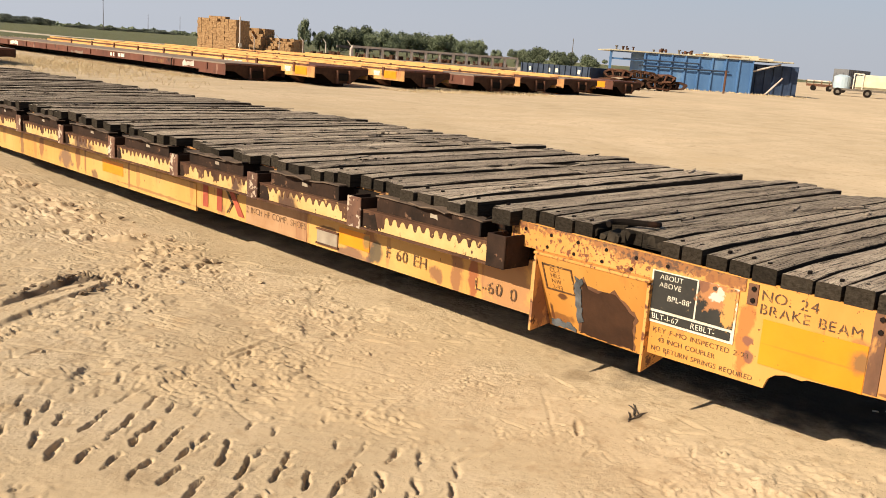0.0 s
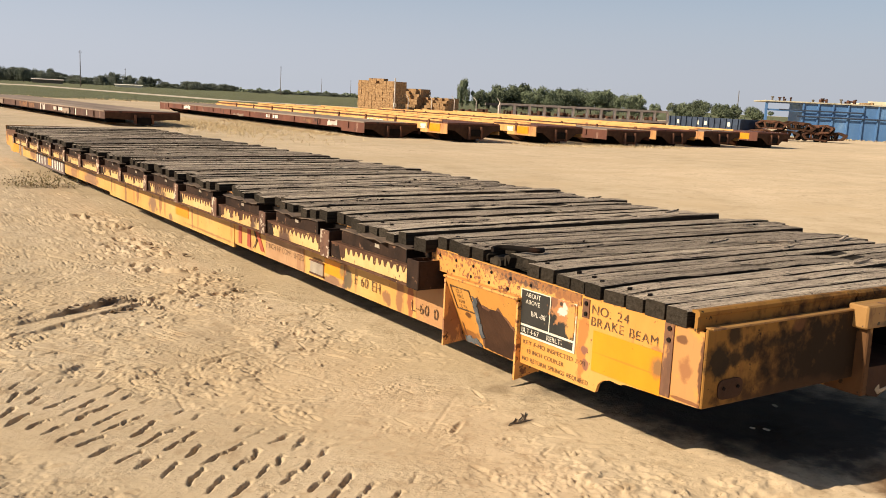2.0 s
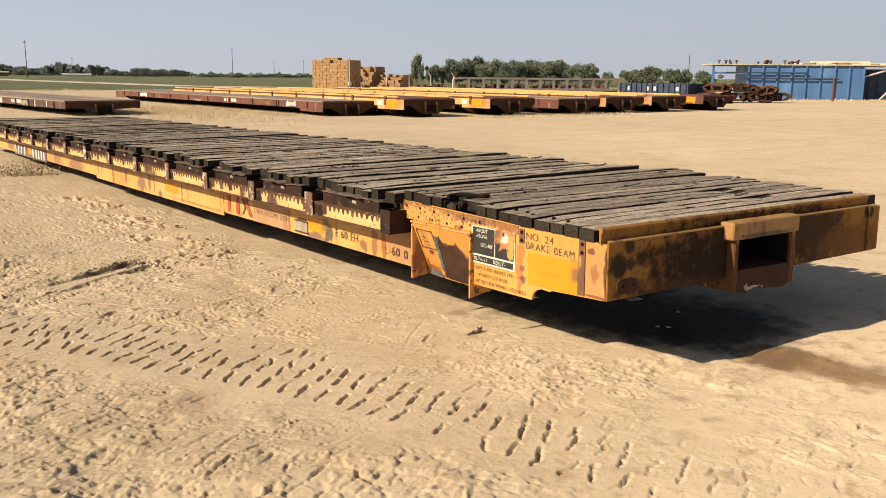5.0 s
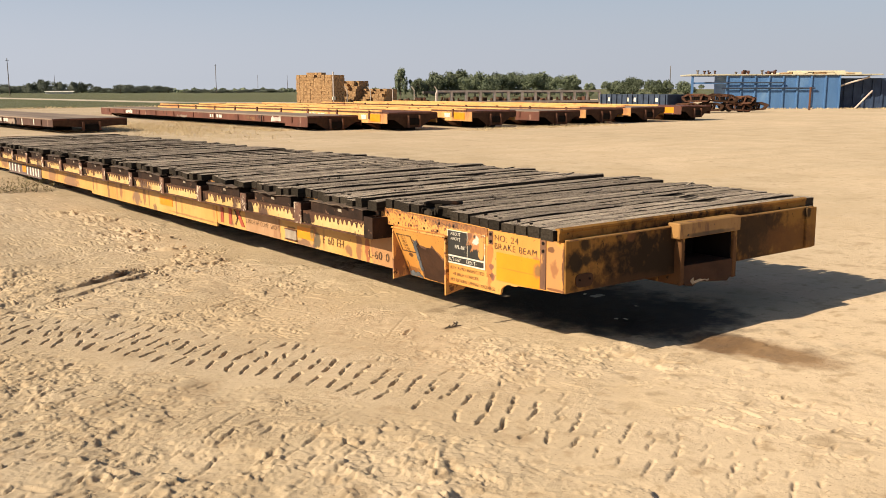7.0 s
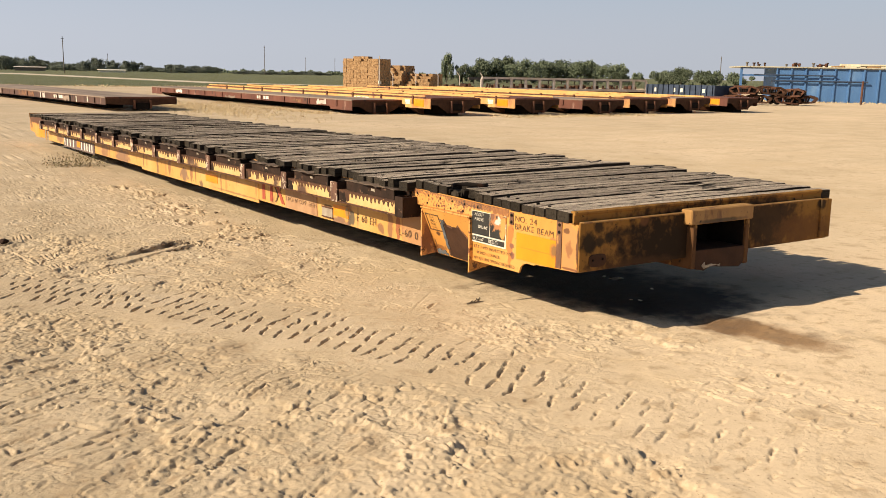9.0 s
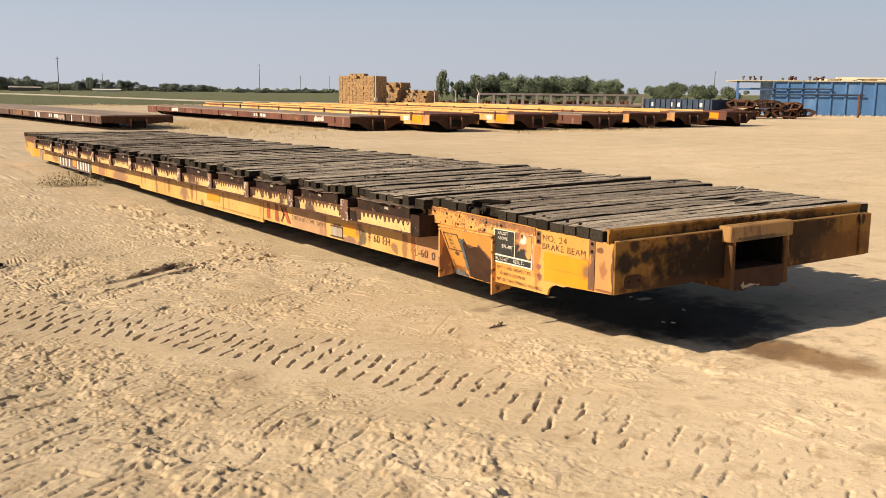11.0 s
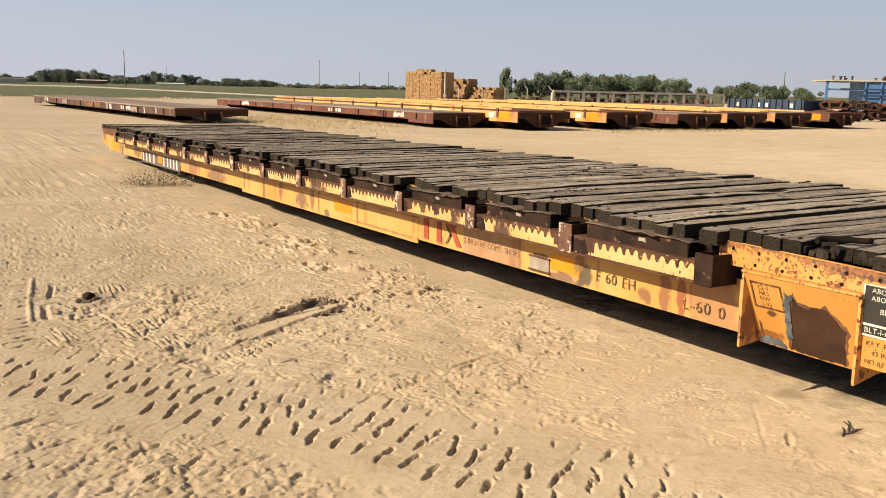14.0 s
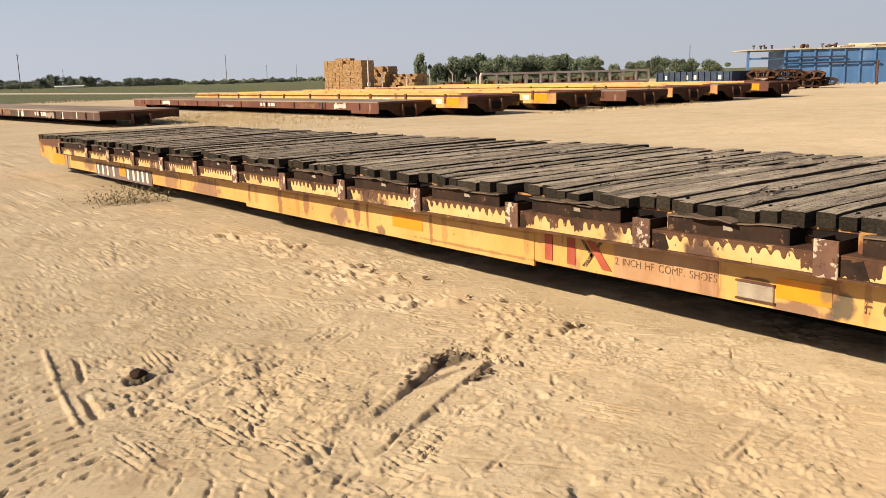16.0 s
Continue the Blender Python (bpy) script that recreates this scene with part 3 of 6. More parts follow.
def graded(lo, a, b, hi, fine, slow, upto, grow=1.08, grow_back=1.07):
    """Coordinates fine apart between a and b, ever wider out to lo and hi."""
    mid = list(np.arange(a, b, fine))
    out, step, p = [], fine, mid[-1]
    while p < hi:
        step *= slow if step < upto else grow
        p += step
        out.append(p)
    back, step, p = [], fine, a
    while p > lo:
        step *= grow_back
        p -= step
        back.append(p)
    return np.array(back[::-1] + mid + out)


def base_height(x, y):
    t = np.clip((3.6 - y) / 4.2, 0, 1)
    return 0.045 + 0.10 * t * t * (3 - 2 * t) * np.clip((9 - np.abs(x - 2)) / 6, 0, 1)


def along(points, step):
    """Places and headings every step metres along a line of points."""
    out, carry = [], 0.0
    for (x0, y0), (x1, y1) in zip(points[:-1], points[1:]):
        d = math.hypot(x1 - x0, y1 - y0)
        s = carry
        while s < d:
            f = s / d
            out.append((x0 + (x1 - x0) * f, y0 + (y1 - y0) * f, math.atan2(y1 - y0, x1 - x0)))
            s += step
        carry = s - d
    return out


def build_ground():
    xs, ys = graded(-2500, -0.3, 4.0, 3500, 0.0090, 1.026, 0.08), graded(-1500, -1.2, 6.0, 4000, 0.0090, 1.013, 0.10)
    X, Y = np.meshgrid(xs, ys, indexing="ij")
    Z = base_height(X, Y)
    wide = np.maximum(np.gradient(xs)[:, None], np.gradient(ys)[None])
    near = np.clip((60 - np.hypot(X - 3, Y - 5)) / 50, 0, 1)
    # calmer where the yard is packed hard
    patch = np.clip(value_noise(X, Y, 1.1, 21) + value_noise(X, Y, 0.45, 22) * 0.8 + 0.05, 0, 0.6) / 0.6
    for cell, amp, seed in ((2.3, 0.03, 1), (0.9, 0.02, 2), (0.37, 0.012, 3)):
        Z = Z + amp * value_noise(X, Y, cell, seed) * near * np.clip(cell / (3.0 * wide) - 0.3, 0, 1)
    smooth = Z.copy()
    for cell, amp, seed in ((0.30, 0.012, 7), (0.15, 0.010, 4), (0.08, 0.007, 5), (0.045, 0.006, 6), (0.028, 0.005, 8)):
        crease = np.abs(value_noise(0.8 * X + 0.6 * Y, 0.8 * Y - 0.6 * X, cell, seed) + 0.7 * value_noise(X, Y, cell * 0.55, seed + 40))
        Z = Z + amp * np.clip(crease, 0, 0.35) * near * (0.08 + 0.9 * patch) * np.clip(cell / (2.6 * wide) - 0.3, 0, 1)
    # warps that tear the outline of every print
    WX = 0.016 * value_noise(X, Y, 0.06, 61) + 0.012 * value_noise(X, Y, 0.025, 62)
    WY = 0.016 * value_noise(X, Y, 0.06, 63) + 0.012 * value_noise(X, Y, 0.025, 64)
    # thin plates of broken crust, each with a low cliff at its rim
    U, V = X + 5 * WX, Y + 5 * WY
    for cell, amp, seed, lift in ((0.55, 0.007, 71, 0.10), (0.33, 0.007, 72, 0.12), (0.21, 0.006, 73, 0.16), (0.13, 0.005, 74, 0.2), (0.40, 0.006, 75, 0.15)):
        plate = value_noise(U, V, cell, seed) + 0.45 * value_noise(U, V, cell * 0.4, seed + 9) - lift
        Z = Z + amp * np.clip(plate / 0.035, -1, 1) * near * (0.15 + 0.85 * patch) * np.clip(cell / (6 * wide) - 0.3, 0, 1)
    # shallow scars in the trodden strip beside the car, crumbled soil on the near side of the tyre band
    band_x = np.interp(Y, (-1.8, -0.45, 0.68, 1.9, 3.12, 4.17, 5.28, 5.75), (3.15, 3.02, 2.72, 2.37, 1.78, 1.04, 0.1, -0.3))
    trod = np.clip((Y - 1.8) / 1.2, 0, 1) * np.clip((13 - Y) / 3, 0, 1) * np.clip((3.6 - X) / 0.3, 0, 1) * np.clip((X - band_x - 0.3) / 0.3, 0, 1)
    crumbled = np.clip((band_x - 0.45 - X) / 0.3, 0, 1) * np.clip((X + 1.5) / 0.5, 0, 1) * np.clip((6 - Y) / 1, 0, 1) * np.clip(0.5 + 1.6 * value_noise(X, Y, 0.7, 91), 0.15, 1)
    for cell, amp, far, seed, lift in ((0.26, 0.0045, 0.004, 81, 0.06), (0.14, 0.0035, 0.005, 82, 0.10), (0.08, 0.002, 0.005, 83, 0.12), (0.045, 0.0, 0.004, 84, 0.12)):
        scar = value_noise(0.9 * U - 0.43 * V, 0.55 * (0.43 * U + 0.9 * V), cell, seed) + 0.5 * value_noise(U, V, cell * 0.45, seed + 9) - lift
        Z = Z + np.clip(scar / 0.05, -1, 1) * (amp * trod * (0.35 + 0.65 * patch) + 0.75 * far * crumbled) * np.clip(cell / (3.5 * wide) - 0.3, 0, 1)
    rnd = random.Random(5)

    def dent(cx, cy, ang, length, width, depth, rim=0.35, sharp=2.0, lean=0.0):
        """A torn print with a pushed-up rim; negative depth is a lump; lean: one wall steep, the other a ramp."""
        r = max(length, width) * 1.4 + 0.02
        i0, i1 = np.searchsorted(xs, (cx - r, cx + r))
        j0, j1 = np.searchsorted(ys, (cy - r, cy + r))
        if i1 - i0 < 2 or j1 - j0 < 2:
            return
        f = min(1.0, width / 0.05)
        dx, dy = X[i0:i1, j0:j1] + f * WX[i0:i1, j0:j1] - cx, Y[i0:i1, j0:j1] + f * WY[i0:i1, j0:j1] - cy
        u, v = dx * math.cos(ang) + dy * math.sin(ang), -dx * math.sin(ang) + dy * math.cos(ang)
        q = np.sqrt((u / length * 2) ** 2 + (v / width * 2) ** 2)
        pit = np.clip((1.1 - q) * sharp, 0, 1)
        if lean:
            side = v if math.sin(ang) < 0 else -v
            pit = pit * np.clip(0.62 - lean * side / width, 0, 1)
        Z[i0:i1, j0:j1] += depth * (-pit + rim * np.exp(-((q - 1.45) / 0.3) ** 2))

    def groove(x0, y0, x1, y1, w, deep, rim=0.35, taper=0.25, steep=1.6):
        """A line scratched or pressed into the sand, fading at both ends; negative deep is a ridge."""
        r = 2.5 * w + 0.03
        i0, i1 = np.searchsorted(xs, (min(x0, x1) - r, max(x0, x1) + r))
        j0, j1 = np.searchsorted(ys, (min(y0, y1) - r, max(y0, y1) + r))
        if i1 - i0 < 2 or j1 - j0 < 2:
            return
        px, py = X[i0:i1, j0:j1] + 0.4 * WX[i0:i1, j0:j1], Y[i0:i1, j0:j1] + 0.4 * WY[i0:i1, j0:j1]
        ll = (x1 - x0) ** 2 + (y1 - y0) ** 2
        f = ((px - x0) * (x1 - x0) + (py - y0) * (y1 - y0)) / ll
        g = np.clip(f, 0, 1)
        q = np.hypot(px - x0 - g * (x1 - x0), py - y0 - g * (y1 - y0)) / (w / 2)
        fade = np.clip(np.minimum(g, 1 - g) / taper, 0, 1) ** 0.6
        Z[i0:i1, j0:j1] += fade * deep * (-np.clip((1.15 - q) * steep, 0, 1) + rim * np.exp(-((q - 1.55) / 0.4) ** 2))

    def lugs(points, gap, length, width, deep, turn, skip, jitter, rim=0.35, least=0.0):
        """One row of tyre-lug prints lying across the way of the wheel."""
        for x, y, h in along(points, gap):
            wear = np.clip(0.45 + 1.1 * (0.5 + value_noise(np.array([x]), np.array([y]), 0.8, 31)[0]), least, 1.25)
            if rnd.random() < skip:
                continue
            wear *= np.clip(0.45 + (y + 0.3) / 3.0, 0.4, 1.0)
            a = h + turn + rnd.gauss(0, 0.12)
            x, y, s = x + rnd.gauss(0, jitter), y + rnd.gauss(0, jitter), rnd.uniform(0.75, 1.15)
            for m in (-0.3, 0.0, 0.3):
                f = length * s * (m + rnd.uniform(-0.08, 0.08))
                dent(x + f * math.cos(a) + rnd.gauss(0, 0.004), y + f * math.sin(a) + rnd.gauss(0, 0.004), a + rnd.gauss(0, 0.12), length * s * rnd.uniform(0.45, 0.7), width * 1.05 * rnd.uniform(0.7, 1.3), deep * 0.85 * wear * s * rnd.uniform(0.5, 1.1), rim * 0.3, 2.8, 0.9)
            # the foot of the print curls over
            dent(x + 0.42 * length * math.cos(a) + 0.012, y + 0.42 * length * math.sin(a), a + 0.8, length * 0.32, width * 0.7, deep * wear * 0.4, 0.2, 2.4, 0.6)

    def beside(points, off):
        out = []
        for k, (x, y) in enumerate(points):
            (x0, y0), (x1, y1) = points[max(k - 1, 0)], points[min(k + 1, len(points) - 1)]
            d = math.hypot(x1 - x0, y1 - y0)
            out.append((x - off * (y1 - y0) / d, y + off * (x1 - x0) / d))
        return out
    # the fresh band of tractor prints
    band = [(-0.3, 5.75), (0.1, 5.28), (0.53, 4.80), (1.04, 4.17), (1.59, 3.52), (1.78, 3.12), (1.96, 2.68), (2.17, 2.28), (2.37, 1.90), (2.54, 1.43), (2.72, 0.68), (2.90, 0.12), (3.02, -0.45), (3.12, -1.0), (3.15, -1.8)]
    # older, trampled passes on this side of it
    old = [(-0.6, 4.3), (-0.05, 2.9), (0.26, 1.46), (0.50, 0.65), (0.76, -0.05), (1.0, -0.9), (1.2, -1.6)]
    for k in range(9):
        off = -0.42 + 0.2 * k
        lugs(beside(old, off), rnd.uniform(0.115, 0.15), 0.18, 0.025, rnd.uniform(0.010, 0.018), 1.75, 0.25, 0.02, 0.45)
    for k in range(6):
        lugs([(1.7 + 0.2 * k, 0.9), (2.0 + 0.2 * k, 0.0), (2.2 + 0.2 * k, -1.2)], 0.14, 0.19, 0.025, rnd.uniform(0.006, 0.013), 1.8, 0.3, 0.025, 0.45)
    lugs([(1.3, 3.75), (1.68, 3.42), (1.85, 3.17), (2.0, 2.6)], 0.135, 0.11, 0.027, 0.018, 1.7, 0.1, 0.01)
    lugs([(1.5, 4.1), (1.87, 3.61), (2.15, 3.1)], 0.15, 0.14, 0.035, 0.012, 2.2, 0.1, 0.015)
    # angular cracks pressed by a block tread
    for k in range(3):
        for m in range(6):
            x, y = 3.63 + 0.25 * k + rnd.gauss(0, 0.01), -0.28 - 0.17 * m - 0.05 * k
            dent(x, y, 1.9, 0.09, 0.022, 0.014, 0.4)
            dent(x + 0.05, y - 0.055, 0.2, 0.12, 0.02, 0.010, 0.4)
    # crumbs, mostly where the crust is broken
    for _ in range(6500):
        x, y = rnd.uniform(-0.6, 4.4), rnd.uniform(-1.4, 8.5)
        f = value_noise(np.array([x]), np.array([y]), 1.1, 21)[0] + 0.8 * value_noise(np.array([x]), np.array([y]), 0.45, 22)[0]
        if f < rnd.uniform(-0.2, 0.25):
            continue
        s = rnd.uniform(0.014, 0.030) * (1 + max(0, y - 5) * 0.12)
        dent(x, y, rnd.uniform(0, 3), s * rnd.uniform(1, 2.2), s, rnd.choice((-1, 1, 1)) * s * rnd.uniform(0.10, 0.22), 0.3, 1.4)
    # shoe prints, scuffs and clods over the yard beside the car
    for _ in range(2000):
        x, y = rnd.uniform(-0.8, 3.9), rnd.uniform(-1.5, 17.0) if rnd.random() < 0.55 else rnd.uniform(3.6, 11)
        a = rnd.uniform(0.0, 3.14) if rnd.random() < 0.6 else rnd.gauss(2.1, 0.5)
        s = 1 + max(0, y - 6) * 0.09
        dent(x, y, a, rnd.uniform(0.05, 0.20) * s, rnd.uniform(0.016, 0.038) * s, rnd.uniform(0.004, 0.011) * s ** 0.5, 0.35, 2.2, rnd.choice((0, 0.7)))
    for _ in range(900):
        x, y = rnd.uniform(-0.5, 9.0), rnd.uniform(8.0, 30.0)
        if x > 3.3 and y < 22:
            continue
        s = y / 12
        dent(x, y, rnd.uniform(0, 3.14), rnd.uniform(0.15, 0.5) * s, rnd.uniform(0.06, 0.14) * s, rnd.choice((-1, 1, 1)) * rnd.uniform(0.004, 0.013) * s, 0.5, 1.5)
    # ribbed sole prints
    for px, py, a, n in ((1.26, 6.9, 1.5, 5), (1.33, 5.75, 1.65, 4), (1.13, 5.5, 1.6, 3), (1.29, 5.2, 1.6, 5), (1.7, 4.9, 0.5, 6), (1.75, 6.0, 1.8, 4), (2.25, 6.6, 0.6, 5), (2.9, 6.4, 2.0, 5), (0.7, 5.6, 1.7, 4), (2.6, 4.6, 1.9, 5)):
        for m in range(n):
            r = rnd.uniform(0.11, 0.2)
            cx, cy, b = px + 0.045 * (m - n / 2) * math.sin(a) + rnd.gauss(0, 0.006), py - 0.045 * (m - n / 2) * math.cos(a) + rnd.gauss(0, 0.03), a + rnd.gauss(0, 0.05)
            groove(cx - r * math.cos(b), cy - r * math.sin(b), cx + r * math.cos(b), cy + r * math.sin(b), 0.022, 0.010, 0.5)
    # drag marks beside the half-buried board, long faint streaks
    for x0, y0, x1, y1, w, deep in ((1.15, 6.24, 1.75, 6.51, 0.05, 0.022), (0.9, 6.1, 1.15, 6.24, 0.05, 0.012),
                                    (1.7, 4.75, 2.3, 3.89, 0.03, 0.009), (2.3, 3.89, 2.25, 3.07, 0.03, 0.007), (2.58, 3.89, 2.95, 3.97, 0.04, 0.02), (2.77, 3.81, 3.13, 3.86, 0.03, 0.014),
                                    (2.7, 4.6, 3.2, 3.0, 0.04, 0.006), (0.8, 6.0, 1.7, 6.25, 0.03, 0.008), (3.2, 2.1, 3.7, 2.6, 0.03, 0.006),
                                    (2.2, 8.2, 3.1, 6.4, 0.05, 0.014), (1.4, 9.5, 2.4, 8.9, 0.08, 0.014), (2.0, 11.0, 3.3, 10.2, 0.1, 0.016), (1.0, 12.5, 2.4, 12.0, 0.1, 0.014)):
        groove(x0, y0, x1, y1, w * 0.8, deep * 0.62, 0.2, 0.25, 1.3)
    # the smooth bed pressed by a dragged board: sunk on one side, standing proud on the other
    x0, y0, x1, y1 = 1.60, 5.08, 2.60, 5.64
    span = math.hypot(x1 - x0, y1 - y0)
    i0, i1 = np.searchsorted(xs, (x0 - 0.4, x1 + 0.4))
    j0, j1 = np.searchsorted(ys, (y0 - 0.4, y1 + 0.4))
    px, py = X[i0:i1, j0:j1] + 0.7 * WX[i0:i1, j0:j1] - x0, Y[i0:i1, j0:j1] + 0.7 * WY[i0:i1, j0:j1] - y0
    u, v = (px * (x1 - x0) + py * (y1 - y0)) / span, (py * (x1 - x0) - px * (y1 - y0)) / span
    deep = np.clip(u / (0.8 * span), 0, 1) ** 0.8
    half = 0.105 + 0.055 * np.clip(u / span, 0, 1)
    inside = np.clip((half - np.abs(v)) / 0.018, 0, 1) * np.clip(u / 0.3, 0, 1) * np.clip((span - u) / 0.03, 0, 1)
    bed = smooth[i0:i1, j0:j1] + deep * (-0.007 - 0.031 * v / half) + 0.002 * value_noise(u * 0.2, v, 0.012, 97)
    old_z = Z[i0:i1, j0:j1].copy()
    lip = deep * np.clip(u / 0.2, 0, 1) * np.clip((span + 0.1 - u) / 0.1, 0, 1) * np.exp(-((v - half - 0.03) / 0.03) ** 2)
    Z[i0:i1, j0:j1] = old_z + inside * (bed - old_z) + (1 - inside) * lip * (0.022 + 0.03 * value_noise(px, py, 0.05, 98))
    groove(1.0, 6.2, 1.1, 5.5, 0.03, 0.014)
    for k in range(7):
        x, y = 1.45 + 0.07 * k, 4.80 + 0.045 * k
        groove(x, y, x + 0.05, y - 0.2, 0.022, 0.012, 0.5)
    for _ in range(160):
        f = rnd.gauss(0.5, 0.3)
        dent(2.60 + 0.16 * f + rnd.gauss(0, 0.05), 5.82 - 0.36 * f + rnd.gauss(0, 0.05), rnd.uniform(0, 3), rnd.uniform(0.025, 0.06), rnd.uniform(0.018, 0.035), rnd.choice((-1, -1, 1)) * rnd.uniform(0.006, 0.016), 0.1, 1.6)
    # kicked-up soil along the shadow of the car
    for _ in range(34):
        y = rnd.uniform(5.6, 10.5)
        cx, cy = 3.48 - abs(rnd.gauss(0, 0.35)), y
        for _ in range(rnd.randint(5, 11)):
            r = rnd.uniform(0.03, 0.09) * (1 + max(0, cy - 6) * 0.08)
            dent(cx + rnd.gauss(0, 0.10), cy + rnd.gauss(0, 0.09), rnd.uniform(0, 3.14), r * rnd.uniform(1.2, 2.4), r, rnd.choice((-1, 1, 1)) * r * rnd.uniform(0.14, 0.30), 0.3, 1.9, rnd.choice((0, 0.8)))
    # crumbs in clusters where a boot or tyre broke the crust
    for _ in range(300):
        cx, cy = rnd.uniform(-0.3, 3.8), rnd.uniform(-1.2, 9.0)
        r = rnd.uniform(0.03, 0.09)
        lump = rnd.random() < 0.3
        for _ in range(rnd.randint(10, 26)):
            s = rnd.uniform(0.014, 0.026) * (1 + max(0, cy - 5) * 0.12)
            dent(cx + rnd.gauss(0, r), cy + rnd.gauss(0, r * 0.6), rnd.uniform(0, 3), s * rnd.uniform(1, 1.6), s, (-1 if lump else 1) * s * rnd.uniform(0.15, 0.35), 0.35, 1.5)
    # the band is packed flat between its prints
    narrow = [(0.33, 5.5), (0.42, 6.1), (0.58, 7.2), (0.75, 8.3), (0.9, 9.6)]
    flat = np.zeros_like(Z)
    for line, off in ((band, -0.3), (band, -0.1), (band, 0.1), (band, 0.25), (narrow, -0.06), (narrow, 0.06)):
        for x, y, h in along(beside(line, off), 0.08):
            i0, i1 = np.searchsorted(xs, (x - 0.4, x + 0.4))
            j0, j1 = np.searchsorted(ys, (y - 0.4, y + 0.4))
            d = np.hypot(X[i0:i1, j0:j1] - x, Y[i0:i1, j0:j1] - y)
            flat[i0:i1, j0:j1] = np.maximum(flat[i0:i1, j0:j1], np.exp(-(d / 0.17) ** 4))
    Z += (smooth - Z) * 0.8 * flat
    for side in (-1, 1):
        lugs(beside(narrow, 0.10 * side), 0.125, 0.16, 0.038, 0.020, -1.05 + 0.1 * side, 0.03, 0.006, 0.3, 0.8)
    for off, deep, skip, long in ((0.14, 0.024, 0.05, 0.13), (0.0, 0.032, 0.03, 0.16), (-0.23, 0.030, 0.05, 0.17), (0.36, 0.012, 0.25, 0.15)):
        lugs(beside(band, off), 0.138, long, 0.024, deep * 1.1, 1.88, skip, 0.008, 0.22, 0.6)
    groove(0.74, 7.6, 0.62, 6.75, 0.035, -0.012, 0.0, 0.1)
    groove(0.62, 6.78, 0.55, 6.05, 0.035, -0.013, 0.0, 0.1)
    groove(0.70, 6.55, 0.66, 6.15, 0.05, 0.022)
    groove(0.86, 7.3, 0.76, 6.75, 0.04, 0.016)
    dent(1.02, 6.61, 0.4, 0.16, 0.12, 0.03, 0.2)
    nx, ny = len(xs), len(ys)
    me = bpy.data.meshes.new("ground")
    me.vertices.add(nx * ny)
    me.vertices.foreach_set("co", np.stack([X, Y, Z], -1).ravel())
    q = (np.arange(nx - 1)[:, None] * ny + np.arange(ny - 1)[None]).ravel()
    quads = np.stack([q, q + ny, q + ny + 1, q + 1], -1).ravel()
    me.loops.add(len(quads))
    me.loops.foreach_set("vertex_index", quads)
    me.polygons.add(len(q))
    me.polygons.foreach_set("loop_start", np.arange(len(q)) * 4)
    me.polygons.foreach_set("use_smooth", np.ones(len(q), bool))
    me.update(calc_edges=True)
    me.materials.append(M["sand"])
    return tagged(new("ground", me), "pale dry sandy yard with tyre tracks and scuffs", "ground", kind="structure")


build_ground()

# ---- the main flatcar ----
CAR_L, CAR_W = 19.5, 2.80
SET = 0.045                       # the long sill stands back from the end plates
CAR_AT = pose(3.67, 0.80, 0.0, -0.70, 0, 0)
PITCH, FIRST = 1.143, 3.155        # stake pockets along the side
POCKETS = [FIRST + PITCH * k for k in range(12)]


def end_plate_outline(mirror):
    pts = [(0.0, 0.565), (0.43, 0.545), (0.45, 0.535), (0.52, 0.538), (0.565, 0.525), (0.595, 0.50), (0.61, 0.455), (1.21, 0.45), (1.21, 0.775), (1.87, 0.78), (1.87, 0.43), (1.90, 0.43), (1.90, 0.80), (2.07, 0.82), (2.07, 0.93), (0.0, 0.885)]
    return [(CAR_L - y, z) for y, z in pts] if mirror else pts


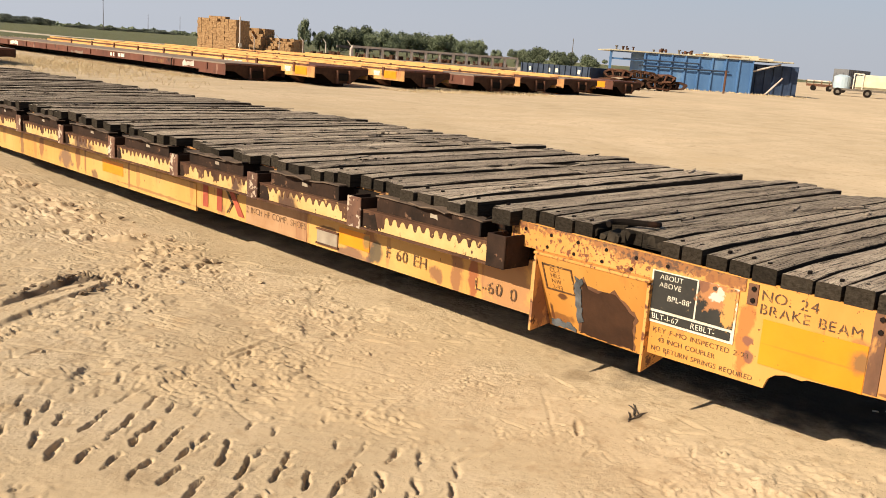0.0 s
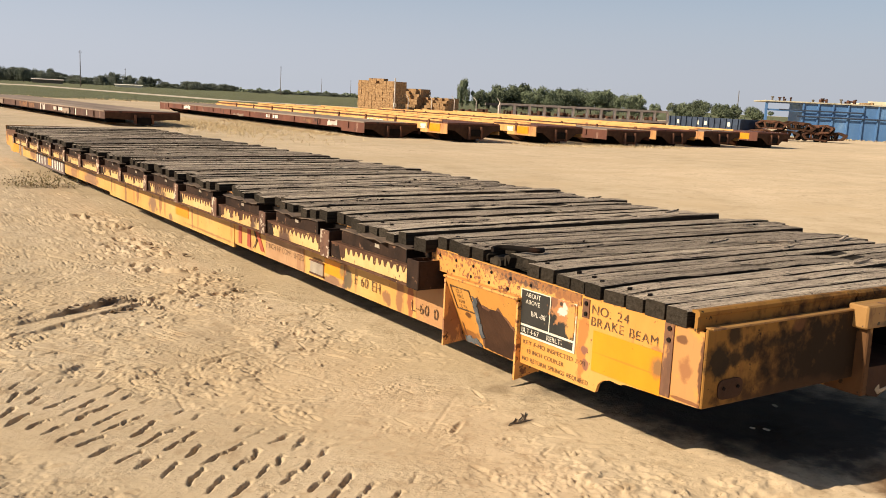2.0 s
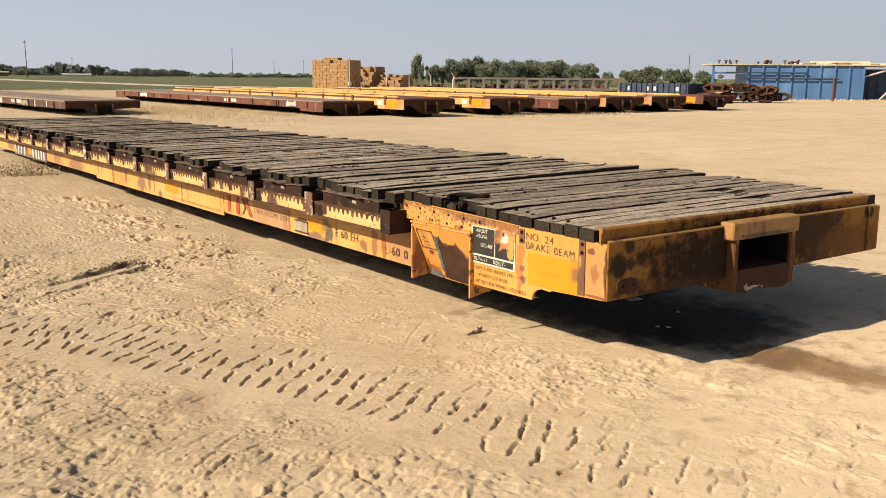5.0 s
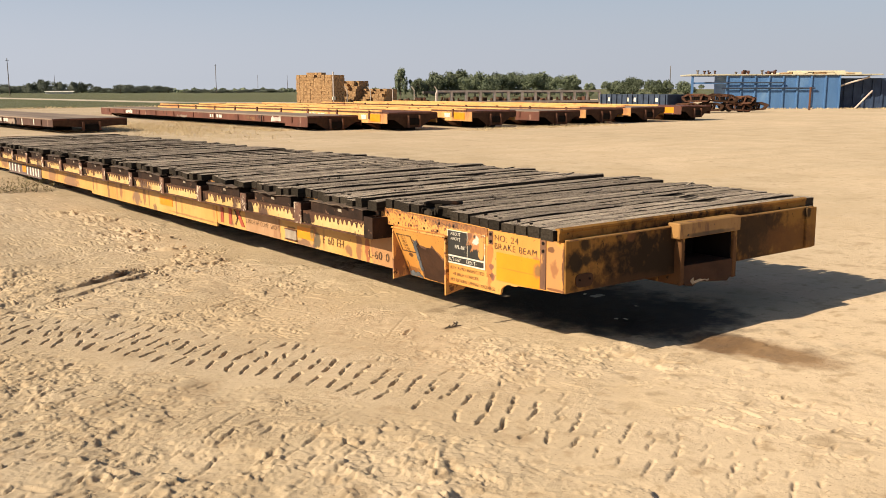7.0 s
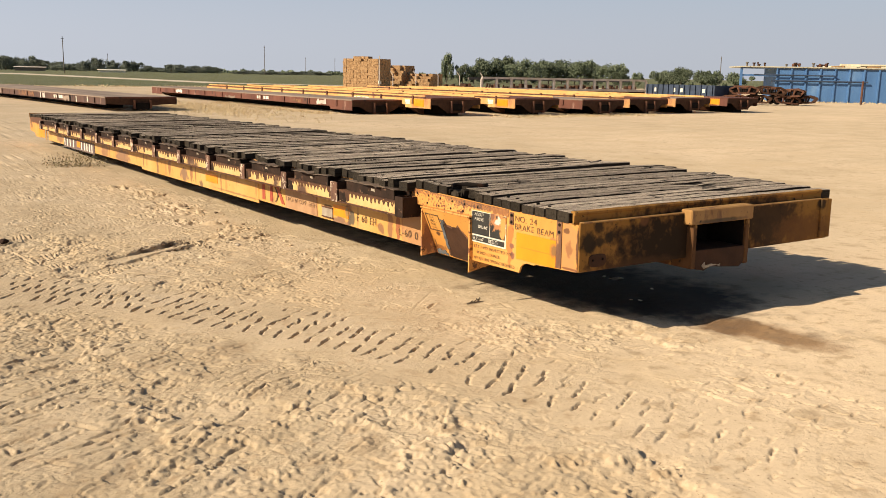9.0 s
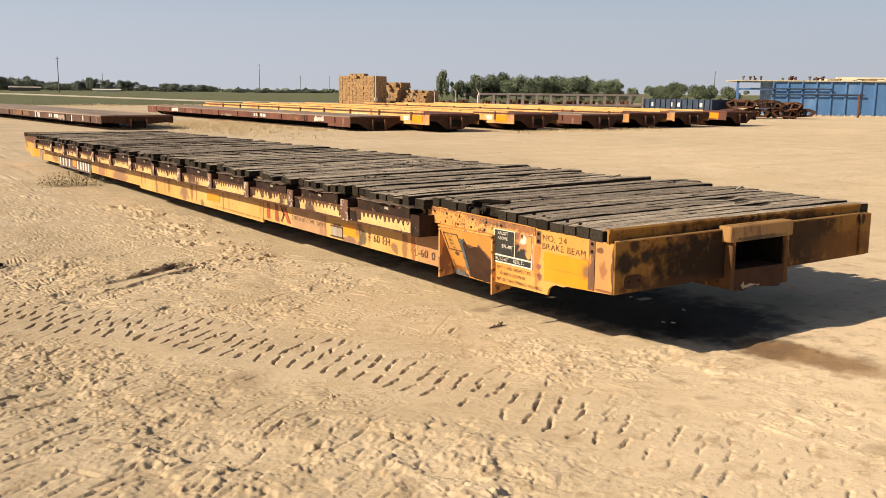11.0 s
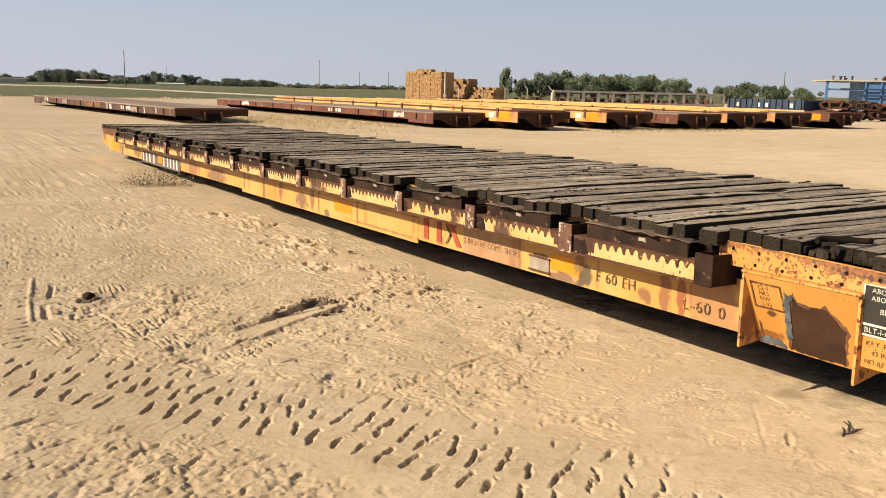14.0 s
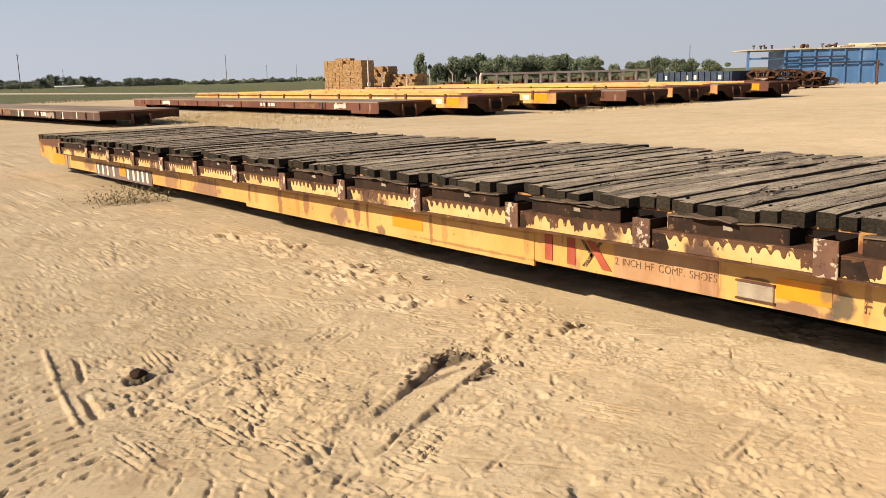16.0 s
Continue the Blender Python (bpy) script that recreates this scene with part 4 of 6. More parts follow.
def build_flatcar():
    car = thing("flatcar", CAR_AT, "old rusty yellow railway flatcar with black timber deck on sand", "railway wagon")
    # side sills: end plates, middle web, deeper belly plate
    for side in (0, 1):
        x0, x1 = (0.0, 0.016) if side == 0 else (CAR_W - 0.016, CAR_W)
        back = SET if side == 0 else -SET
        for mirror in (False, True):
            part("end_side_plate", extrude(end_plate_outline(mirror), 0, x0, x1), M["yellow"], car, "yellow side plate with stencilled marks and rust")
        part("side_sill", boxes((x0 + back, x1 + back, 1.885, CAR_L - 1.885, 0.43, 0.72)), M["sill"], car, "long yellow side sill streaked with rust")
        part("upper_web", boxes((x0 + back + 0.004, x1 + back - 0.004, 2.05, CAR_L - 2.05, 0.72, 0.90)), M["upper"], car, "rust-eaten yellow plate behind the rail")
        o = back + (-0.006 if side == 0 else 0.006)
        part("belly_plate", boxes((x0 + o, x1 + o, 5.49, 10.24, 0.395, 0.62)), M["sill"], car)
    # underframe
    part("center_sill", extrude([(0.32, 0.48), (2.6, 0.46), (3.6, 0.06), (15.1, 0.18), (16.1, 0.46), (CAR_L - 0.32, 0.48), (CAR_L - 0.32, 0.83), (0.32, 0.83)], 0, 1.08, 1.72), M["black_steel"], car, "near-black centre sill resting on the ground")
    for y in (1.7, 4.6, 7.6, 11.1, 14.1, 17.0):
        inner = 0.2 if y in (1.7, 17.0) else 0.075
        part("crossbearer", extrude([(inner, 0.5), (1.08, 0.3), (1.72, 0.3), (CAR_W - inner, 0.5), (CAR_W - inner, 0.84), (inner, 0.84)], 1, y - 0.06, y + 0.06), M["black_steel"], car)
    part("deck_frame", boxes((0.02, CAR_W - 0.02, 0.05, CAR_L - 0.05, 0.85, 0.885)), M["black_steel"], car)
    # ends
    for far in (0, 1):
        def ym(a, b):
            return (a, b) if not far else (CAR_L - b, CAR_L - a)
        sill = part("end_sill", boxes((0.0, 1.06, *ym(-0.014, 0.0), 0.565, 0.90), bevel=0.004), M["end_yellow"], car, "dirty yellow end sill with dark stains")
        part("end_sill_half", boxes((1.70, CAR_W, *ym(-0.014, 0.0), 0.565, 0.90), bevel=0.004), M["end_yellow"], sill)
        for xa, xb, top in ((-0.015, 1.085, 0.972), (1.095, 2.74, 0.968)):
            lip = [(0.030, 0.885), (0.046, 0.885), (0.046, top - 0.012), (0.062, top - 0.010), (0.066, top), (0.034, top + 0.004), (0.022, top - 0.006), (0.022, top - 0.02), (0.030, top - 0.028)]
            part("end_lip", extrude([(a if not far else CAR_L - a, b) for a, b in lip], 0, xa, xb), M["end_yellow"], sill, "rolled yellow lip along the deck's end")
        part("end_ledge", boxes((0.03, 2.70, *ym(-0.016, 0.03), 0.893, 0.902), bevel=0.002), M["striker"], sill)
        part("striker_top", boxes((1.012, 1.715, *ym(-0.085, 0.02), 0.815, 0.925), bevel=0.008), M["striker"], sill, "yellow block over the coupler pocket")
        part("striker_cheek", boxes((1.055, 1.098, *ym(-0.072, 0.3), 0.485, 0.815), bevel=0.006), M["cheek"], sill, "grimy brown cheek plate")
        part("striker_cheek", boxes((1.652, 1.70, *ym(-0.070, 0.3), 0.47, 0.815), bevel=0.006), M["cheek"], sill, "grimy brown cheek plate")
        part("striker_foot", extrude([(1.098, 0.62), (1.098, 0.50), (1.13, 0.475), (1.20, 0.462), (1.27, 0.488), (1.42, 0.47), (1.60, 0.452), (1.652, 0.49), (1.652, 0.61)], 1, *ym(-0.066, 0.3)), M["brown_plate"], sill, "reddish-brown lower coupler plate")
        part("torn_edge", extrude(ragged([(1.17, 0.50), (1.20, 0.475), (1.27, 0.493), (1.38, 0.485), (1.38, 0.495), (1.27, 0.508), (1.21, 0.50), (1.20, 0.53)], 0.003, 0.02, 4), 1, *ym(-0.069, -0.064)), M["bleach_steel"], sill, "bright torn steel edge")
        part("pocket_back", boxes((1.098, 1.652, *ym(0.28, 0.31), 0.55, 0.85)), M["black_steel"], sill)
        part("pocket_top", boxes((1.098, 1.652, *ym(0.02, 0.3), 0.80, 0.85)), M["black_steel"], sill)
        # added plate that paints the cheek's inner face as dark as shade
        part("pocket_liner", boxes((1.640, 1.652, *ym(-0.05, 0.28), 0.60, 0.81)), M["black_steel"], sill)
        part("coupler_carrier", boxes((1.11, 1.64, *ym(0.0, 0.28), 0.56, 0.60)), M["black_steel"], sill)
        outline = [(0.165 + 0.078 * math.copysign(abs(math.cos(a)) ** 0.5, math.cos(a)), 0.635 + 0.044 * math.copysign(abs(math.sin(a)) ** 0.6, math.sin(a))) for a in np.linspace(0, 6.283, 22)[:-1]]
        part("oval_patch", extrude(outline, 1, *ym(-0.020, -0.013)), M["brown_plate"], sill, "brown welded patch")
        for bx in (0.12, 0.21):
            part("bolt", tube(bmesh.new(), (bx, ym(-0.026, -0.019)[0], 0.64), (bx, ym(-0.026, -0.019)[1], 0.64), 0.008, 0.008, 6), M["black_steel"], sill)
        part("corner_plate", boxes((CAR_W - 0.13, CAR_W + 0.005, *ym(-0.034, -0.014), 0.575, 0.895), bevel=0.004), M["end_yellow"], sill)
    # skirt plate over the bolster, standing proud
    lean = [(-0.022, 0.785), (0.15, 0.38)]

    def lean_x(z):
        f = (0.785 - z) / 0.405
        return lean[0][0] + f * (lean[1][0] - lean[0][0])

    def leaning(points, thick, lift):
        """A plate on the leaning panel, from points (y, z)."""
        bm = extrude(points, 0, 0, thick)
        for v in bm.verts:
            v.co.x += lean_x(v.co.z) - thick - lift
        return bm
    skirt = part("skirt_panel", leaning([(1.20, 0.375), (1.865, 0.385), (1.865, 0.785), (1.20, 0.785)], 0.014, 0.0), M["yellow"], car, "leaning skirt panel, paint worn to brown steel")
    part("skirt_fin", extrude([(-0.03, 0.355), (0.2, 0.40), (0.2, 0.77), (-0.03, 0.77)], 1, 1.185, 1.20), M["rusty_yellow"], skirt)
    # brown in place of yellow: the shade on this fin is in its colour
    part("skirt_fin", extrude([(-0.03, 0.375), (0.2, 0.40), (0.2, 0.77), (-0.03, 0.77)], 1, 1.865, 1.88), M["fin_shade"], skirt)
    part("skirt_rail", boxes((-0.04, 0.0, 1.185, 1.88, 0.782, 0.796), bevel=0.003), M["rusty_yellow"], skirt)
    bare = [(1.64, 0.47), (1.625, 0.55), (1.60, 0.66), (1.575, 0.70), (1.555, 0.665), (1.50, 0.66), (1.45, 0.668), (1.39, 0.672), (1.36, 0.635), (1.335, 0.60), (1.30, 0.585), (1.315, 0.53), (1.325, 0.47), (1.335, 0.392), (1.55, 0.388), (1.66, 0.392)]
    part("rusty_margin", leaning(ragged([(1.46 + (a - 1.46) * 1.09, min(0.53 + (b - 0.53) * 1.09, 0.73)) if b > 0.40 else (a, b) for a, b in bare], 0.006, 0.02, 2), 0.002, 0.014), M["strip"], skirt, "rusty margin of the worn patch")
    part("worn_patch", leaning(ragged(bare, 0.004, 0.02, 3), 0.003, 0.015), M["brown_plate"], skirt, "bare brown steel patch")
    part("weld_scar", leaning(ragged([(1.625, 0.47), (1.66, 0.46), (1.655, 0.55), (1.64, 0.63), (1.625, 0.705), (1.585, 0.715), (1.58, 0.685), (1.60, 0.66), (1.615, 0.57)], 0.004, 0.015, 5), 0.008, 0.015), M["weld"], skirt, "grey weld scar")
    part("weld_scar", leaning(ragged([(1.69, 0.388), (1.845, 0.392), (1.84, 0.425), (1.80, 0.43), (1.76, 0.427), (1.72, 0.435), (1.685, 0.40)], 0.004, 0.012, 6), 0.006, 0.014), M["weld"], skirt)
    # bolted strips
    for y, w, z0 in ((0.705, 0.045, 0.795), (0.185, 0.052, 0.565)):
        strip = part("bolted_strip", extrude([(y - w / 2, z0), (y + w / 2, z0), (y + w / 2, 0.885), (y - w / 2, 0.885)], 0, -0.006, 0.0), M["strip"], car, "rusty brown vertical strip")
        for z in (0.865, 0.815):
            part("bolt", tube(bmesh.new(), (-0.013, y - 0.004, z), (-0.005, y - 0.004, z), 0.011, 0.011, 6), M["black_steel"], strip)
    rusty = part("top_band", extrude([(0.74, 0.845), (1.1, 0.80), (1.6, 0.80), (2.06, 0.798), (2.06, 0.926), (0.74, 0.897)], 0, -0.005, 0.0), M["rusty_yellow"], car, "row of rivets in flaking paint")
    for k in range(6):
        for z, off in ((0.872 + 0.004 * k, 0.0), (0.816 + 0.002 * k, 0.02)):
            y = 1.12 + 0.17 * k + off
            part("rivet", tube(bmesh.new(), (-0.009, y, z), (0.002, y, z), 0.0095, 0.009, 7), M["black_steel"], rusty)
    # painted panels and marks of the end plate
    part("paint_patch", boxes((-0.004, 0.0, 0.215, 0.645, 0.555, 0.748)), M["bright_yellow"], car, "fresh rectangular patch of yellow paint")
    sign = part("marking_panel", boxes((-0.006, 0.0, 0.765, 1.195, 0.602, 0.845)), M["sign_white"], car, "black and white marking panel, partly burnt off")
    part("black_field", boxes((-0.009, -0.005, 0.965, 1.185, 0.665, 0.84)), M["black_paint"], sign)
    part("black_field", boxes((-0.009, -0.005, 0.775, 0.955, 0.665, 0.84)), M["black_paint"], sign)
    part("black_field", boxes((-0.009, -0.005, 0.78, 1.185, 0.614, 0.652)), M["black_paint"], sign)
    lettering("ABOUT", 0.033, 1.15, 0.832, -0.0095, M["sign_white"], sign)
    lettering("ABOVE", 0.033, 1.15, 0.796, -0.0095, M["sign_white"], sign)
    lettering("BPL-88'", 0.036, 1.10, 0.742, -0.0095, M["white_paint"], sign)
    lettering("BLT-1-67", 0.036, 1.17, 0.646, -0.0095, M["white_paint"], sign)
    lettering("REBLT-", 0.036, 0.97, 0.646, -0.0095, M["white_paint"], sign)
    for k, (t, y, w) in enumerate((("KEY F-MO INSPECTED 2-93", 1.16, 0.47), ("43 INCH COUPLER", 1.13, 0.29), ("NO RETURN SPRINGS REQUIRED", 1.16, 0.50))):
        lettering(t, 0.032, y, 0.583 - 0.044 * k, -0.003, M["letter"], car, w)
    lettering("NO. 24", 0.062, 0.665, 0.868, -0.003, M["letter"], car, 0.24)
    lettering("BRAKE BEAM", 0.062, 0.665, 0.812, -0.003, M["letter"], car, 0.42)
    bm = bmesh.new()
    for y0, y1, z0, z1 in ((1.645, 1.653, 0.60, 0.735), (1.827, 1.835, 0.608, 0.745), (1.645, 1.835, 0.60, 0.608), (1.645, 1.835, 0.735, 0.743)):
        block(bm, -0.004, 0.0, y0, y1, z0, z1)
    for v in bm.verts:
        v.co.x += lean_x(v.co.z) - 0.0145
    label = part("label_frame", bm, M["letter"], skirt, "dark framed stencil")
    for k, t in enumerate(("CL-1", "HRS", "NW", "2-93")):
        ob = lettering(t, 0.034, 1.79, 0.728 - 0.031 * k, 0.0, M["letter"], label)
        for v in ob.data.vertices:
            v.co.x += lean_x(v.co.z) - 0.0155
    # marks along the sill
    lettering("L-60 0", 0.098, 2.345, 0.545, SET - 0.006, M["letter"], car, 0.31)
    lettering("F 60 EH", 0.10, 3.115, 0.57, SET - 0.006, M["letter"], car, 0.365)
    lettering("2 INCH HF COMP. SHOES", 0.066, 4.735, 0.562, SET - 0.0045, M["letter"], car, 0.765)
    part("paint_patch", boxes((SET - 0.004, SET, 3.285, 3.60, 0.495, 0.605)), M["bright_yellow"], car)
    part("paint_patch", boxes((SET - 0.010, SET - 0.006, 6.83, 7.27, 0.49, 0.605)), M["bright_yellow"], car)
    part("placard_holder", boxes((SET - 0.014, SET, 3.61, 3.835, 0.462, 0.55), bevel=0.004), M["grey_patch"], car, "grey placard plate")
    part("far_patch", boxes((-0.004, 0.0, CAR_L - 1.75, CAR_L - 0.95, 0.47, 0.66)), M["bright_yellow"], car)
    part("tan_panel", boxes((SET - 0.003, SET, 3.965, 4.745, 0.434, 0.66)), M["tan_panel"], car, "faded tan panel behind the stencil")
    for y0, y1, z in ((3.60, 3.845, 0.458), (3.60, 3.845, 0.556)):
        part("placard_rail", boxes((SET - 0.018, SET, y0, y1, z - 0.005, z + 0.005), bevel=0.002), M["rust"], car)
    for y0, y1 in ((5.305, 5.38), (5.09, 5.165)):
        part("logo_bar", boxes((SET - 0.006, SET - 0.003, y0, y1, 0.458, 0.635)), M["red_letter"], car)
    part("logo_bar", extrude([(4.845, 0.635), (4.99, 0.462), (5.025, 0.462), (4.875, 0.635)], 0, SET - 0.006, SET - 0.003), M["letter"], car)
    part("logo_bar", extrude([(5.01, 0.635), (4.925, 0.545), (4.94, 0.525), (5.035, 0.635)], 0, SET - 0.006, SET - 0.003), M["letter"], car)
    part("logo_bar", extrude([(4.765, 0.462), (4.845, 0.462), (4.985, 0.635), (4.915, 0.635)], 0, SET - 0.0065, SET - 0.003), M["red_letter"], car)
    plate = part("number_plate", boxes((SET - 0.010, SET, 13.32, 15.97, 0.40, 0.60)), M["number_board"], car, "purple-grey board with white number bars")
    for y in (15.85, 15.6, 15.35, 15.05, 14.35, 14.1, 13.9, 13.7, 13.5):
        part("number_bar", boxes((SET - 0.013, SET - 0.010, y - 0.04, y + 0.04, 0.43, 0.585)), M["white_paint"], plate)
    part("paint_patch", boxes((SET - 0.014, SET - 0.010, 14.45, 14.75, 0.46, 0.59)), M["bright_yellow"], plate)
    # tie-down rail: web, lower flange, upper flange
    for side in (0, 1):
        def xm(a, b):
            return (a, b) if side == 0 else (CAR_W - b, CAR_W - a)
        y0, y1 = 2.10, CAR_L - 2.10
        web = part("rail_web", boxes((*xm(-0.125, -0.112), y0, y1, 0.70, 0.80)), M["web_paint"], car, "tie-down rail web with worn paint")
        part("rail_flange", boxes((*xm(-0.150, SET), y0, y1, 0.690, 0.70)), M["rail_rust"], web)
        part("rail_top", boxes((*xm(-0.131, SET), y0, y1, 0.80, 0.808)), M["rail_rust"], web)
        if side == 0:
            # a toothed dark brown strip on the web, above rounded fingers of paint
            rnd = random.Random(4)
            for k, p in enumerate([y0 - 0.13] + POCKETS):
                a, b = p + 0.13, (POCKETS + [y1])[k] - 0.002
                pts, y = [(a, 0.80)], a
                while y < b - 0.09:
                    w = rnd.uniform(0.066, 0.080)
                    low, high = rnd.uniform(0.742, 0.760), rnd.uniform(0.788, 0.795)
                    t = rnd.uniform(0.020, 0.030)
                    if rnd.random() < 0.04 or b - y < 0.2 and rnd.random() < 0.4:
                        high = low = 0.715 + rnd.uniform(0, 0.02)
                    g = w - t
                    pts += [(y, low + 0.010), (y + t * 0.3, low), (y + t * 0.7, low + 0.001), (y + t, low + 0.010), (y + t + 0.10 * g, high - 0.013), (y + t + 0.25 * g, high - 0.003), (y + t + 0.5 * g, high + 0.001), (y + t + 0.78 * g, high - 0.004), (y + t + 0.93 * g, high - 0.014)]
                    y += w
                pts += [(b, rnd.uniform(0.71, 0.75)), (b, 0.80)]
                part("rust_edge", extrude(pts, 0, -0.1275, -0.124), M["rail_rust"], web, "toothed dark brown upper edge of the rail")
                # bare rusty stretch beside the pocket
                n = rnd.uniform(0.05, 0.20)
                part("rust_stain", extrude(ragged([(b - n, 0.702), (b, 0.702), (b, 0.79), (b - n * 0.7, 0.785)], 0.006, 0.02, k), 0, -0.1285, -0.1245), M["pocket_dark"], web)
    # stake pockets, open on top
    for side in (0, 1):
        def xm(a, b):
            return (a, b) if side == 0 else (CAR_W - b, CAR_W - a)
        for k, p in enumerate([1.975] + POCKETS + [CAR_L - 2.10]):
            top = 0.866 + 0.008 * ((k * 5) % 3 - 1)
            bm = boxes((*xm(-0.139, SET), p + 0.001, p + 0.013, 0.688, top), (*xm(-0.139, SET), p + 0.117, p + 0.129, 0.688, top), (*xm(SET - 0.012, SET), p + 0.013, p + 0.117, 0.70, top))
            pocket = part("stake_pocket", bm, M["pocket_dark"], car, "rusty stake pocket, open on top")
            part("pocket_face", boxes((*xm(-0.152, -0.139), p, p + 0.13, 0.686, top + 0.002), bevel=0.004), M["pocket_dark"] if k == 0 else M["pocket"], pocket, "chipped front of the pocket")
        if side:
            continue
        # bearers under the plank ends, bay by bay
        for k, p in enumerate([1.975] + POCKETS):
            nxt = (POCKETS + [CAR_L - 2.10])[k]
            a, b = p + 0.262 + 0.02 * ((k * 3) % 4 - 1), nxt - 0.085
            r2 = random.Random(60 + k)
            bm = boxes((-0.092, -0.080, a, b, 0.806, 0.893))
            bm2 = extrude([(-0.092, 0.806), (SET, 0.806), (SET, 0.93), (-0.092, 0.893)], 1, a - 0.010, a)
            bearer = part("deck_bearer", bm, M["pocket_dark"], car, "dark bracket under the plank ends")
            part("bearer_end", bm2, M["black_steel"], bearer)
            # the thin top plate, bent and worn bright along its edge
            n, low, high = 9, [], []
            for i in range(n + 1):
                f = i / n
                z = 0.893 + 0.010 * math.sin(2.2 * f * 3.1 + k) * (1 - f) + r2.uniform(-0.004, 0.006)
                low.append((a - 0.03 + (b - a + 0.03) * f, z))
                high.append((a - 0.03 + (b - a + 0.03) * f, z + 0.007))
            part("bearer_plate", extrude(low + high[::-1], 0, -0.104 - r2.uniform(0, 0.016), -0.02), M["worn_edge"], bearer, "thin bent top plate")
            c = a + r2.uniform(0.1, 0.4)
            part("bent_flap", extrude([(c, 0.897), (c + 0.09, 0.912), (c + 0.2, 0.902), (c + 0.30, 0.914), (c + 0.30, 0.920), (c + 0.2, 0.908), (c + 0.09, 0.919), (c, 0.903)], 0, -0.14 - r2.uniform(0, 0.02), -0.05), M["worn_edge"], bearer)
            # pale plate painted as the light that shows through a hole in the bearer
            part("bearer_tab", extrude(ragged([(a + 0.32, 0.846), (a + 0.385, 0.850), (a + 0.385, 0.872), (a + 0.33, 0.868)], 0.002, 0.02, k), 0, -0.095, -0.091), M["grey_patch"], bearer)
            part("post", boxes((-0.035, -0.023, nxt - 0.064, nxt - 0.03, 0.80, 0.90), bevel=0.003), M["upper"], car)
    return car


def deck_top(x, y):
    """Height of the plank tops over the car's own zero."""
    near = min(y, CAR_L - y)
    bay = near > 2.0
    return (0.90 if bay else 0.884 + 0.022 * near) + 0.074 + 0.024 * min(1.0, near / 0.8) * (1.0 if bay else 0.6) * x / 2.8


